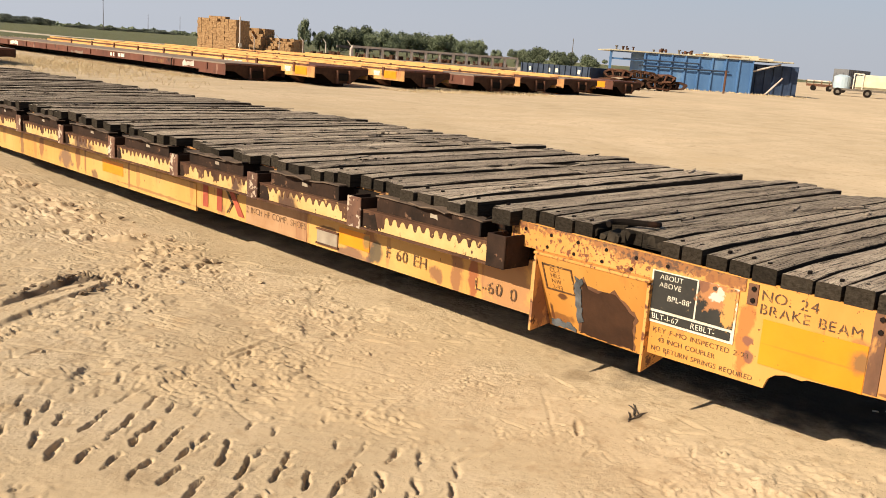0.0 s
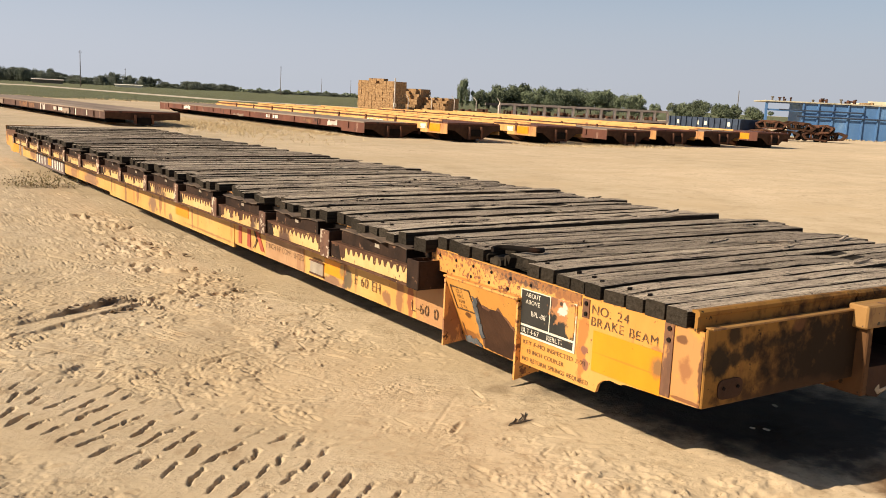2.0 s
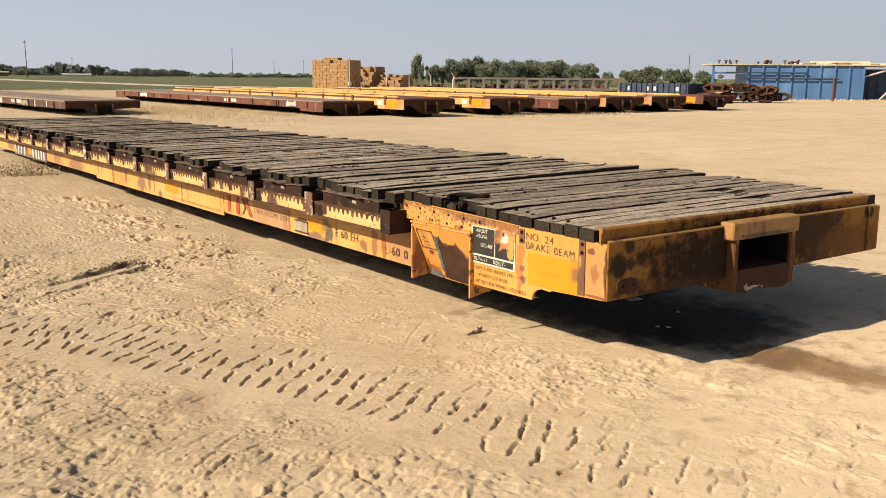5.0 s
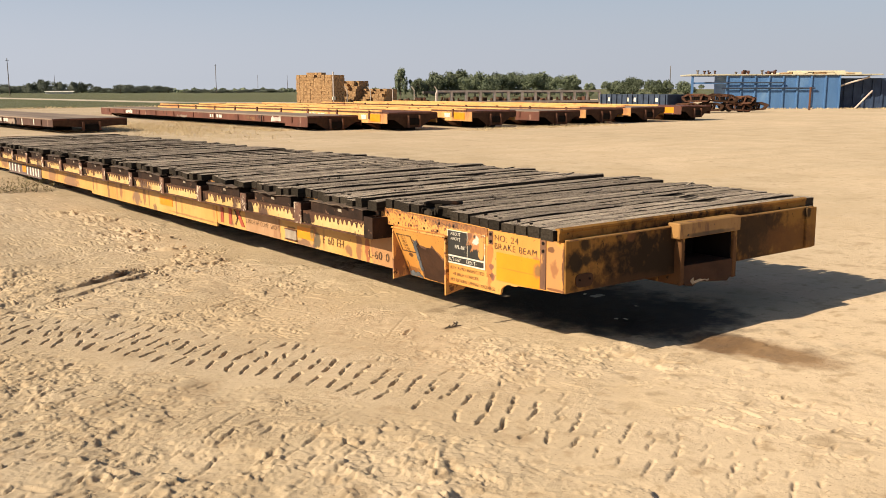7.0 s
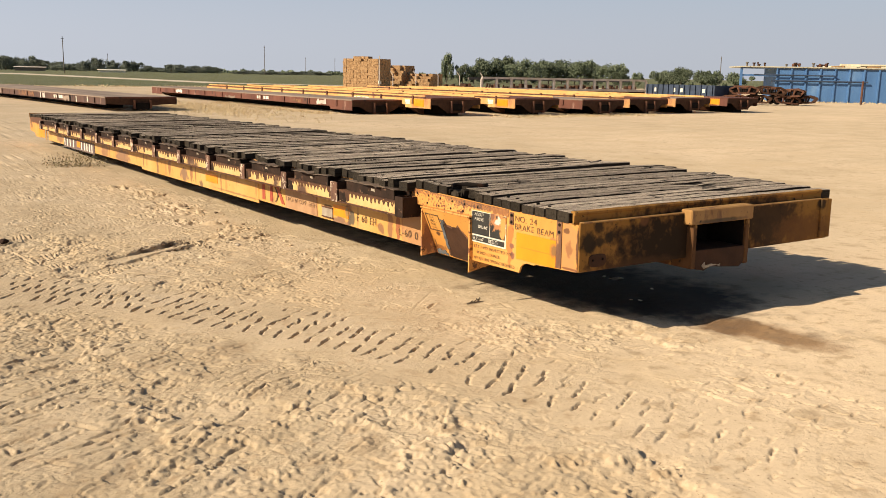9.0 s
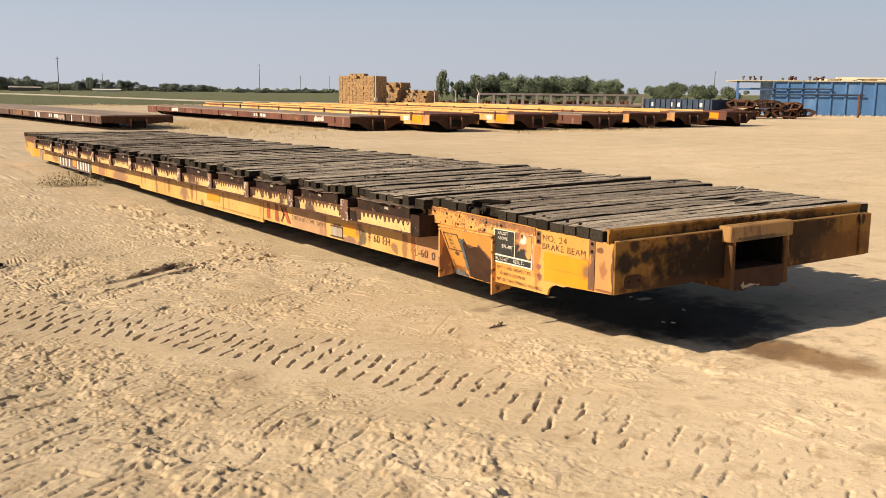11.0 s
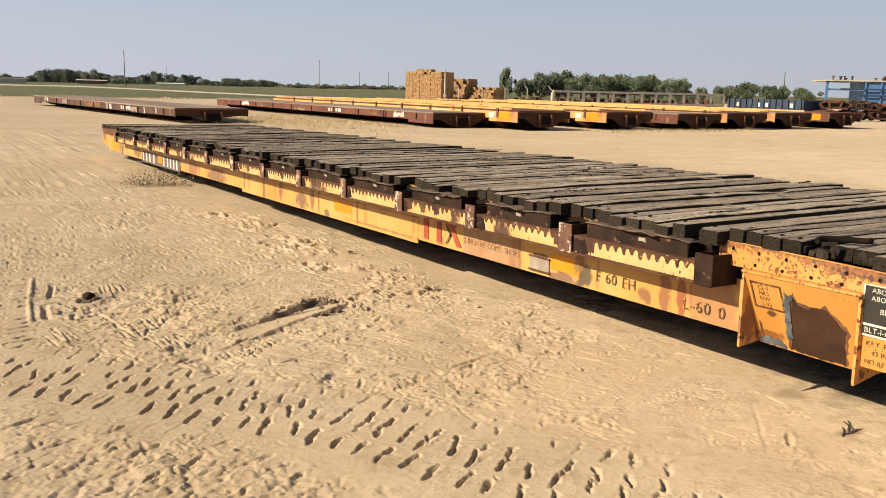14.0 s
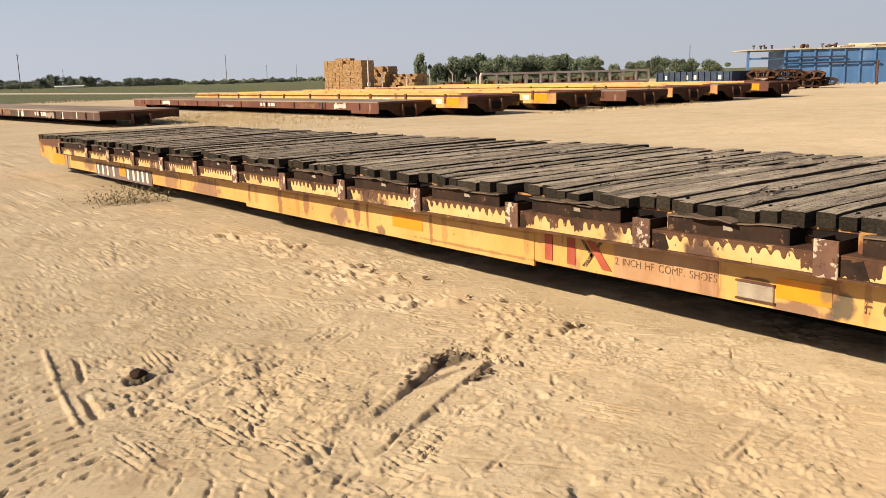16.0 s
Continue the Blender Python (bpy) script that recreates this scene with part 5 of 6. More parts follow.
def build_planks(car):
    """Deck boards across the car, each a piece of its own; a few shapes shared."""
    rnd = random.Random(11)
    shapes = []
    for k in range(14):
        bm = bmesh.new()
        n = 16
        ring = []
        wob, rot = rnd.uniform(0, 6), rnd.random() < 0.35
        lo_z = 0.0
        for i in range(n + 1):
            x = i / n + (rnd.uniform(-0.02, 0.02) if 0 < i < n else 0)
            w0, w1 = 0.5 + rnd.uniform(-0.03, 0.012), 0.5 + rnd.uniform(-0.03, 0.012)
            h = 1 + 0.025 * math.sin(wob + 5 * x) + rnd.uniform(-0.02, 0.02)
            lo_z += (rnd.uniform(-0.16, -0.05) if rot and rnd.random() < 0.2 else 0.0) - lo_z * 0.6
            h += lo_z
            if i in (0, n):
                h -= rnd.uniform(0.02, 0.12)
            dy = 0.015 * math.sin(wob + 3 * x) + rnd.uniform(-0.01, 0.01)
            c0, c1 = rnd.uniform(0.03, 0.10), rnd.uniform(0.03, 0.10)
            mid = rnd.uniform(-0.15, 0.15)
            ring.append([bm.verts.new(v) for v in ((x, dy - w0, 0), (x, dy - w0, h - c0), (x, dy - w0 + c0 * 0.6, h - rnd.uniform(0, 0.02)), (x, dy + mid, h + rnd.uniform(-0.03, 0.02)), (x, dy + w1 - c1 * 0.6, h - rnd.uniform(0, 0.02)), (x, dy + w1, h - c1), (x, dy + w1, 0))])
        for a, b in zip(ring[:-1], ring[1:]):
            for i in range(7):
                j = (i + 1) % 7
                bm.faces.new((a[i], a[j], b[j], b[i]))
        bm.faces.new(ring[0]), bm.faces.new(ring[-1])
        me = mesh_of("plank", bm, M["plank"])
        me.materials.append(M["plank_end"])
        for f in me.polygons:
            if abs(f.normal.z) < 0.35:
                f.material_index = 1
        shapes.append(me)
    y = 0.09
    while y < CAR_L - 0.12:
        w = rnd.choice((0.105, 0.115, 0.125, 0.14))
        over = min(abs(y + w / 2 - p - 0.06) for p in POCKETS)
        bay = 2.0 < y < CAR_L - 2.0
        end = rnd.uniform(-0.10, -0.03) if bay else rnd.uniform(-0.008, 0.010)
        if bay and over < 0.2:
            end = rnd.uniform(0.0, 0.05)
        if 1.18 < y < 1.5:
            end = rnd.uniform(0.05, 0.22)
        elif rnd.random() < 0.06:
            end += rnd.uniform(0.06, 0.14)
        right = CAR_W + rnd.uniform(-0.04, 0.10) + (0.10 if rnd.random() < 0.2 else 0)
        near = min(y, CAR_L - y)
        base = deck_top(0, y) - 0.074
        rise = deck_top(2.8, y) - deck_top(0, y)
        ob = new("plank", rnd.choice(shapes))
        ob.parent = car
        ob.matrix_local = pose(end, y + w / 2, base, rnd.gauss(0, 0.9 if bay else 0.4), -math.degrees(rise / 2.8) + rnd.gauss(0, 0.12), rnd.gauss(0, 0.3)) @ Matrix.Diagonal((right - end, w - rnd.choice((0.008, 0.012, 0.018)), 0.074 + rnd.uniform(-0.010, 0.012) * (1.0 if bay else 0.4), 1))
        if y < 4.5 and not 1.1 < y < 1.5:
            # a near-black disc paints the shade of the bolt hole near the board's end
            bx, by = max(end, 0.0) + rnd.uniform(0.06, 0.11), y + w / 2 + rnd.uniform(-0.02, 0.02)
            bm = bmesh.new()
            bmesh.ops.create_circle(bm, cap_ends=True, segments=9, radius=0.0085, matrix=Matrix.Translation((bx, by, deck_top(bx, y) + 0.002)) @ Matrix.Diagonal((1.7, 1.0, 1, 1)))
            part("bolt_hole", bmesh_thick(bm, -0.012), M["black_steel"], car)
        y += w + rnd.choice((0.0, 0.0, 0.002, 0.004, 0.01))


flatcar = build_flatcar()
build_planks(flatcar)


def build_debris(car):
    """Broken plank ends and a strip of rubber lying where boards are rotten."""
    rnd = random.Random(21)
    for k in range(9):
        s = rnd.uniform(0.03, 0.06)
        bm = boxes((-s, s * rnd.uniform(1, 2), -s * 0.5, s * 0.5, 0, s), bevel=s * 0.18)
        for v in bm.verts:
            v.co += Vector((rnd.uniform(-1, 1), rnd.uniform(-1, 1), rnd.uniform(-0.3, 0.6))) * s * 0.18
        ob = new("splinter_block", mesh_of("splinter_block", bm, M["plank_end"]))
        ob.matrix_world = car.matrix_world @ pose(rnd.uniform(0.02, 0.14), 1.1 + 0.06 * k, 0.915, rnd.uniform(-8, 8), rnd.uniform(-8, 8), rnd.uniform(-20, 20))
        tagged(ob, "broken blackened plank end on the deck edge", "wood scrap", "broken plank ends")
    for k in range(90):
        x, y = (rnd.uniform(0.1, 2.7), rnd.uniform(0.2, 12.0)) if k > 14 else (rnd.uniform(0.0, 0.5), rnd.uniform(2.2, 9.0))
        length, w = rnd.uniform(0.08, 0.4), rnd.uniform(0.012, 0.035)
        bm = extrude([(0, 0), (length * 0.3, w * 0.5), (length, w * 0.2), (length * 0.8, -w * 0.3), (length * 0.25, -w * 0.5)], 2, 0, rnd.uniform(0.005, 0.012))
        ob = new("splinter", mesh_of("splinter", bm, M["plank"]))
        ob.matrix_world = car.matrix_world @ pose(x, y, deck_top(x, y) + 0.003, rnd.uniform(-4, 4), rnd.uniform(-4, 2), rnd.gauss(0, 14))
        tagged(ob, "loose grey splinter of timber on the deck", "wood scrap", "loose splinters")
    bm = bmesh.new()
    rings = []
    for f in np.linspace(0, 1, 16):
        at = Vector((-0.01 + 0.27 * f, 1.46 - 0.10 * f + 0.05 * math.sin(6.2 * f), deck_top(0, 1.4) + 0.016 + 0.006 * math.sin(3.1 * f) ** 2))
        rings.append([bm.verts.new(at + Vector((-0.002 * math.sin(a), 0.015 * math.cos(a), 0.015 * math.sin(a)))) for a in np.linspace(0, 2 * math.pi, 9)[:-1]])
    for low, high in zip(rings[:-1], rings[1:]):
        for k in range(8):
            bm.faces.new((low[k], low[(k + 1) % 8], high[(k + 1) % 8], high[k]))
    bm.faces.new(rings[0][::-1])
    bm.faces.new(rings[-1])
    bmesh.ops.recalc_face_normals(bm, faces=bm.faces[:])
    ob = new("rubber_hose", mesh_of("rubber_hose", bm, M["black_steel"]))
    ob.matrix_world = car.matrix_world
    tagged(ob, "bent black rubber hose lying on the planks", "hose")


build_debris(flatcar)

# ---- the other wagons ----


def build_wagon(at, length, width, top, paint, deck, label, depth=0.30, patch=None, floor=0.06, bar=None, rise=0.0, hang=0.0, blotches=()):
    """A flat wagon lying in the yard; local y runs along it, its top at that height."""
    car = thing("flatcar", at, label, "railway wagon", "wagons stored in the yard")
    plain = rise == 0
    for x0, x1 in ((0.0, 0.03), (width - 0.03, width)):
        sill = part("side_sill", boxes((x0, x1, 0.0, length, top - depth, top - 0.01)), paint, car)
        for k in range(int(length / 2.7)):
            o = -0.05 if x0 == 0 else 0.03
            part("stake_pocket", boxes((x0 + o, x0 + o + 0.05, 1.3 + 2.7 * k, 1.42 + 2.7 * k, top - 0.26, top + rise - 0.03)), M["rust"] if rise else paint, sill)
        if rise:
            part("tie_rail", boxes((x0, x1, 0.4, length - 0.4, top + 0.07, top + rise)), paint, sill)
            part("rail_web", boxes((x0 + 0.005, x1 - 0.005, 0.4, length - 0.4, top - 0.01, top + 0.07)), M["rust"], sill)
        for y0, y1 in ((0.0, 2.0), (length - 2.0, length)) if not hang else ((length - 2.0, length),):
            part("end_side_plate", boxes((x0 - 0.004, x1 + 0.004, y0, y1, top - depth - 0.13, top - depth)), paint, sill)
    part("deck", boxes((-0.01 if plain else 0.03, width + 0.01 if plain else width - 0.03, 0.0, length, top - 0.01, top + 0.04)), deck, car)
    part("center_sill", boxes((width / 2 - 0.35, width / 2 + 0.35, 0.3 + hang, length - 0.3, floor, top - 0.05)), M["black_steel"], car)
    for y in (2.2 + hang, length - 2.2):
        part("bolster", extrude([(0.05, top - depth), (width / 2 - 0.45, floor), (width / 2 + 0.45, floor), (width - 0.05, top - depth), (width - 0.05, top - 0.05), (0.05, top - 0.05)], 1, y - 0.25, y + 0.25), M["rust"], car)
    for y0, y1, out in ((-0.04, 0.0, -1), (length, length + 0.04, 1)):
        d = min(0.62, top - 0.08) if not (hang and out < 0) else 0.33
        end = part("end_sill", extrude([(0.0, top - 0.26), (width * 0.14, top - 0.28), (width * 0.34, top - d), (width * 0.66, top - d), (width * 0.86, top - 0.28), (width, top - 0.26), (width, top - 0.0), (0.0, top - 0.0)], 1, y0, y1), M["brown_plate"], car, "rust-dark end sill")
        part("coupler_pocket", boxes((width * 0.41, width * 0.59, min(y0, y0 + 0.1 * out), max(y1, y1 + 0.1 * out), top - 0.50, top - 0.22)), M["black_steel"], end)
        for x in (0.375, 0.60):
            part("striker_post", boxes((width * x, width * x + 0.07, min(y0, y0 + 0.13 * out), max(y1, y1 + 0.13 * out), top - max(d, 0.46), top - 0.1)), M["rust"], end)
        part("end_lip", boxes((0.05, width - 0.05, y0 - 0.015, y1 + 0.015, top - 0.03, top + 0.03)), M["oxide"], end)
    if patch:
        part("paint_patch", boxes((-0.016, -0.004, 0.5, 1.3, top - 0.36, top - 0.04)), patch, car)
        part("paint_patch", boxes((-0.016, -0.004, 1.6, 2.0, top - 0.28, top - 0.08)), M["white_paint"], car)
    for y0, y1, z0, z1, m in blotches:
        part("paint_blotch", extrude(ragged([(y0, top + z0), (y1, top + z0), (y1, top + z1), (y0, top + z1)], 0.03, 0.15, int(y0 * 7)), 0, -0.010, -0.002), M[m], car)
    if bar:
        for k, w in enumerate((0.35, 0.2, 0.28, 0.18)):
            part("white_marking", boxes((-0.012, 0.0, bar + 0.42 * k, bar + 0.42 * k + w, top - 0.22, top - 0.07)), M["white_paint"], car)
    return car


M["bleach"] = surface("pale_grey_steel", [(0.3, (0.40, 0.32, 0.26)), (0.6, (0.60, 0.51, 0.43))], 2, rough=0.8)
M["slate"] = surface("slate_grey_paint", [(0.3, (0.11, 0.11, 0.115)), (0.7, (0.19, 0.19, 0.195))], 1.0, rough=0.75)
M["pale_blue"] = surface("faded_pale_blue_paint", [(0.3, (0.38, 0.47, 0.52)), (0.7, (0.50, 0.58, 0.62))], 1.0, rough=0.7)
M["navy"] = surface("navy_paint", [(0.3, (0.018, 0.028, 0.05)), (0.7, (0.04, 0.06, 0.10))], 1.5, rough=0.7)
M["blue"] = surface("sunfaded_blue_paint", [(0.3, (0.055, 0.135, 0.29)), (0.6, (0.085, 0.19, 0.375)), (0.8, (0.17, 0.29, 0.46))], 0.5, (1, 1, 0.5),
                    [(1.5, (1, 1, 0.4), 0.66, 0.74, (0.30, 0.20, 0.14), 3)], rough=0.6, bump=0.1)
# the tank's blue with shade mixed in, for its end ribs and roofed bay
M["shade_blue"] = surface("shade_darkened_blue_paint", [(0.3, (0.02, 0.035, 0.075)), (0.7, (0.045, 0.075, 0.14))], 1.5, rough=0.7, bump=0.1)
M["roof_edge"] = surface("weathered_roof_edge", [(0.3, (0.36, 0.33, 0.24)), (0.7, (0.58, 0.52, 0.38))], 1.5, (1, 1, 1), [(4, (1, 1, 1), 0.56, 0.64, (0.14, 0.12, 0.09), 3)], rough=0.8)
M["cream"] = surface("cream_paint", [(0.3, (0.60, 0.50, 0.32)), (0.7, (0.75, 0.66, 0.46))], 1.0, rough=0.7)
M["hay"] = surface("baled_straw", [(0.3, (0.16, 0.085, 0.036)), (0.5, (0.37, 0.215, 0.095)), (0.75, (0.52, 0.335, 0.165))], 3.5, (1, 1, 1.6), [(7, (1, 1, 2), 0.58, 0.66, (0.13, 0.07, 0.03), 4)], rough=0.95, bump=0.8, bump_scale=9, bump_dist=0.05)
# distance haze is mixed into both leaf colours
M["far_leaf"] = surface("haze_paled_leaves", [(0.3, (0.095, 0.115, 0.062)), (0.7, (0.16, 0.18, 0.105))], 0.6, rough=0.8, bump=0, vary=0.25)
M["hazy_leaf"] = surface("haze_greyed_leaves", [(0.3, (0.115, 0.128, 0.095)), (0.7, (0.185, 0.20, 0.15))], 0.6, rough=0.9, bump=0, vary=0.25)
M["bark"] = surface("grey_bark", [(0.3, (0.07, 0.05, 0.035)), (0.7, (0.14, 0.10, 0.07))], 3, rough=0.9)
M["crop"] = surface("low_green_crop", [(0.3, (0.105, 0.110, 0.042)), (0.55, (0.15, 0.146, 0.06)), (0.8, (0.225, 0.198, 0.092))], 0.05, (1, 6, 1),
                    [(0.6, (1, 1, 1), 0.5, 0.7, (0.10, 0.125, 0.045), 2)], rough=0.95, bump=0.9, bump_scale=1.5, bump_dist=0.3)
M["track"] = surface("pale_dirt_track", [(0.3, (0.50, 0.40, 0.28)), (0.7, (0.62, 0.52, 0.38))], 0.3, rough=0.95, bump=0.2)
M["dry_grass"] = surface("dry_straw_grass", [(0.3, (0.48, 0.36, 0.195)), (0.7, (0.68, 0.53, 0.32))], 3, rough=0.95, bump=0)
M["pole"] = surface("grey_wood", [(0.3, (0.10, 0.08, 0.06)), (0.7, (0.18, 0.15, 0.12))], 3, rough=0.9)

build_wagon(pose(9.3, 36.0, 0.0, 0, 0, 4.4), 26.5, 3.1, 0.62, M["old_brown"], M["grey_deck"], "rusty brown flat wagon with dusty deck on the sand", bar=6.0, hang=3.0, blotches=((11.0, 14.0, -0.28, -0.04, "strip"), (5.0, 6.0, -0.26, -0.08, "grey_deck"), (9.0, 9.8, -0.28, -0.03, "bleach"), (17.5, 19.0, -0.27, -0.03, "grey_deck"), (3.9, 4.05, -0.28, -0.06, "white_paint"), (2.3, 2.42, -0.28, -0.06, "white_paint"), (4.8, 5.0, -0.30, 0.0, "black_steel"), (22.5, 23.4, -0.25, -0.03, "white_paint")))
build_wagon(pose(18.6, 31.5, 0.0, 0, 0, 1.2), 27.4, 2.8, 0.65, M["oxide"], M["grey_deck"], "oxide-red flat wagon with white chalk marks", bar=8.6, blotches=((2.4, 3.3, -0.26, -0.06, "bleach"), (4.2, 4.3, -0.3, -0.01, "black_steel"), (4.9, 5.9, -0.22, -0.08, "strip"), (21.5, 22.6, -0.24, -0.06, "white_paint"), (13.0, 14.5, -0.29, -0.2, "grey_deck")))
build_wagon(pose(21.2, 29.2, 0.0, 0, 0, 1.0), 26.5, 2.7, 0.80, M["far_yellow"], M["oxide"], "yellow flat wagon with reddish deck", patch=M["bright_yellow"], bar=5.2, rise=0.14)
build_wagon(pose(25.7, 29.0, 0.0, 0, 0, 1.0), 26.5, 2.7, 0.80, M["far_yellow"], M["oxide"], "yellow flat wagon with rusty ends", patch=M["bright_yellow"], rise=0.14)
build_wagon(pose(29.5, 28.6, 0.0, 0, 0, 1.0), 26.5, 2.8, 0.76, M["oxide"], M["grey_deck"], "brown flat wagon with grey dusty deck")
build_wagon(pose(33.1, 29.0, 0.0, 0, 0, 1.0), 26.5, 2.8, 0.80, M["far_yellow"], M["oxide"], "yellow flat wagon beside a brown one", patch=M["bright_yellow"], bar=6.0, rise=0.15)
build_wagon(pose(36.7, 29.2, 0.0, 0, 0, 1.0), 26.5, 2.8, 0.82, M["far_yellow"], M["grey_deck"], "yellow flat wagon with worn side", patch=M["bright_yellow"], rise=0.15)
build_wagon(pose(40.9, 29.2, 0.0, 0, 0, 1.0), 26.5, 2.7, 0.84, M["oxide"], M["oxide"], "rust-brown flat wagon with orange patch", patch=M["bright_yellow"])


def swing(degrees):
    """A turn of a far thing round the yard's near corner."""
    return pose(-0.1, -2.2, 0) @ pose(0, 0, 0, 0, 0, degrees) @ pose(0.1, 2.2, 0)


def build_tank():
    """The blue box with ribs: a lit long side, a shaded end."""
    L, W, H = 9.7, 5.5, 2.9
    t = thing("blue_tank", swing(0.55) @ pose(69.3, 45.6, 0.03, 0, 0, -43), "big sun-faded blue steel tank with ribs, pipes and cream roof clutter", "tank")
    body = part("wall", boxes((0, L, 0, W, 0, H)), M["blue"], t)
    for k in range(9):
        part("rib", boxes((k * L / 8 - 0.06, k * L / 8 + 0.06, -0.12, 0.0, 0, H)), M["blue"], body)
    for k in range(1, 7):
        part("rib", boxes((L, L + 0.14, k * W / 7 - 0.08, k * W / 7 + 0.08, 0, H)), M["shade_blue"], body)
    bm = bmesh.new()
    tube(bm, (-0.5, -0.25, H * 0.63), (L * 0.78, -0.25, H * 0.63), 0.07)
    part("pipe", bm, M["navy"], t)
    bm = bmesh.new()
    tube(bm, (-2, -0.25, H * 0.8), (L * 0.5, -0.25, H * 0.8), 0.06)
    part("pipe", bm, M["navy"], t)
    part("roof_edge", boxes((-3.2, L + 3.6, -0.15, W, H + 0.04, H + 0.16), bevel=0.02), M["roof_edge"], t)
    part("roof_beam", boxes((-3.1, L, -0.10, 0.0, H - 0.06, H + 0.04)), M["navy"], t)
    part("canopy_leg", boxes((-3.1, -2.9, 0, 0.2, 0, H)), M["blue"], t)
    part("canopy_beam", boxes((-3.1, 0, 0.1, 0.3, H - 0.7, H - 0.55)), M["blue"], t)
    part("roof_frame", boxes((L * 0.52, L + 2.0, 0.6, W - 0.5, H + 0.16, H + 0.32), (L * 0.56, L + 0.5, 0.3, 1.0, H + 0.32, H + 0.46)), M["cream"], t)
    for x in (L * 0.15, L * 0.38):
        bm = bmesh.new()
        tube(bm, (x, 0.5, H + 0.16), (x, 0.5, H + 0.42), 0.14)
        tube(bm, (x + 0.5, 0.6, H + 0.16), (x + 0.5, 0.6, H + 0.48), 0.10)
        tube(bm, (x - 0.1, 0.55, H + 0.34), (x + 0.6, 0.55, H + 0.34), 0.06)
        part("valve", bm, M["rust"], t)
    rnd = random.Random(17)
    for k in range(15):
        x = (L * 0.16, L * 0.40, -1.6)[k % 3] + rnd.gauss(0, 0.28)
        y = rnd.uniform(0.2, 1.4)
        bm = bmesh.new()
        h, r = rnd.uniform(0.14, 0.40), rnd.uniform(0.07, 0.15)
        tube(bm, (x, y, H + 0.16), (x, y, H + 0.16 + h), r * 0.6)
        tube(bm, (x, y, H + 0.16 + h * 0.7), (x, y, H + 0.16 + h), r)
        part("fitting", bm, M["brown_plate"] if k % 4 else M["pole"], t)
    for k in range(7):
        x, w = L * 0.5 + 0.9 * k, rnd.uniform(0.5, 1.3)
        part("roof_board", boxes((x, x + w, 0.2, 1.4, H + 0.16, H + 0.2 + rnd.uniform(0.04, 0.2))), M["cream"] if k % 3 else M["hay"], t)
    bm = bmesh.new()
    tube(bm, (L + 0.05, 0.3, 2.0), (L + 2.6, 0.2, 2.8), 0.08)
    tube(bm, (L + 1.5, 0.3, 0.0), (L + 2.9, 0.2, 1.6), 0.08)
    part("brace", bm, M["bleach"], t)
    bay = part("rear_bay", boxes((L + 0.14, L + 4.8, 1.5, W, 0, H - 0.2)), M["shade_blue"], t, "ribbed blue bay painted dark with the roof's shade")
    for k in range(5):
        part("rib", boxes((L + 0.9 + 0.8 * k, L + 1.05 + 0.8 * k, 1.38, 1.5, 0, H - 0.25)), M["shade_blue"], bay)


build_tank()


def build_rack():
    t = thing("rack_car", swing(0.6) @ pose(46.0, 57.5, 0.0, 0, 0, -10), "long pale steel rack frame on a wagon", "railway wagon")
    L = 17.0
    part("lower_rail", boxes((0, L, 0, 0.2, 0.62, 0.82)), M["bleach"], t)
    part("upper_rail", boxes((0, L, 0, 0.2, 1.55, 1.72)), M["bleach"], t)
    for k in range(13):
        part("upright", boxes((k * L / 12 - 0.09, k * L / 12 + 0.09, 0, 0.2, 0.82, 1.55)), M["bleach"], t)
    part("bed", boxes((-2.8, L, 0.2, 2.8, 0.02, 0.75)), M["brown_plate"], t)
    rnd = random.Random(2)
    part("rear_rail", boxes((0, L, 2.6, 2.8, 1.45, 1.66)), M["pole"], t)
    for k in range(90):
        x, h = rnd.uniform(-2.6, L - 0.4), rnd.uniform(0.1, 0.42)
        y = rnd.uniform(0.6, 2.2)
        bm = tube(bmesh.new(), (x, y, 0.75), (x + rnd.uniform(-0.3, 0.3), y, 0.75 + h), rnd.uniform(0.05, 0.14), rnd.uniform(0.05, 0.14), 7) if k % 2 else boxes((x, x + rnd.uniform(0.15, 0.5), y, y + 0.5, 0.75, 0.75 + h), bevel=0.03)
        part("scrap", bm, M["brown_plate"] if k % 3 else M["rust"], t)


build_rack()


def build_gondola():
    t = thing("gondola", pose(54.0, 47.5, 0.0, 0, 0, -89), "dark navy gondola wagon with ribbed sides and white marks", "railway wagon")
    L = 6.6
    part("side", boxes((0, L, 0, 0.1, 0.4, 1.4), (0, L, 2.6, 2.7, 0.4, 1.4), (0, 0.1, 0.1, 2.6, 0.4, 1.4), (L - 0.1, L, 0.1, 2.6, 0.4, 1.4)), M["navy"], t)
    for k in range(13):
        part("rib", boxes((k * L / 12.5, k * L / 12.5 + 0.12, -0.1, 0.0, 0.4, 1.4)), M["navy"], t)
    for x in (0.8, 2.6, 3.4, 5.5):
        part("white_mark", boxes((x, x + 0.3, -0.02, 0.0, 0.85, 1.15)), M["white_paint"], t)
    part("floor", boxes((0, L, 0.1, 2.6, 0.05, 0.45)), M["black_steel"], t)


build_gondola()


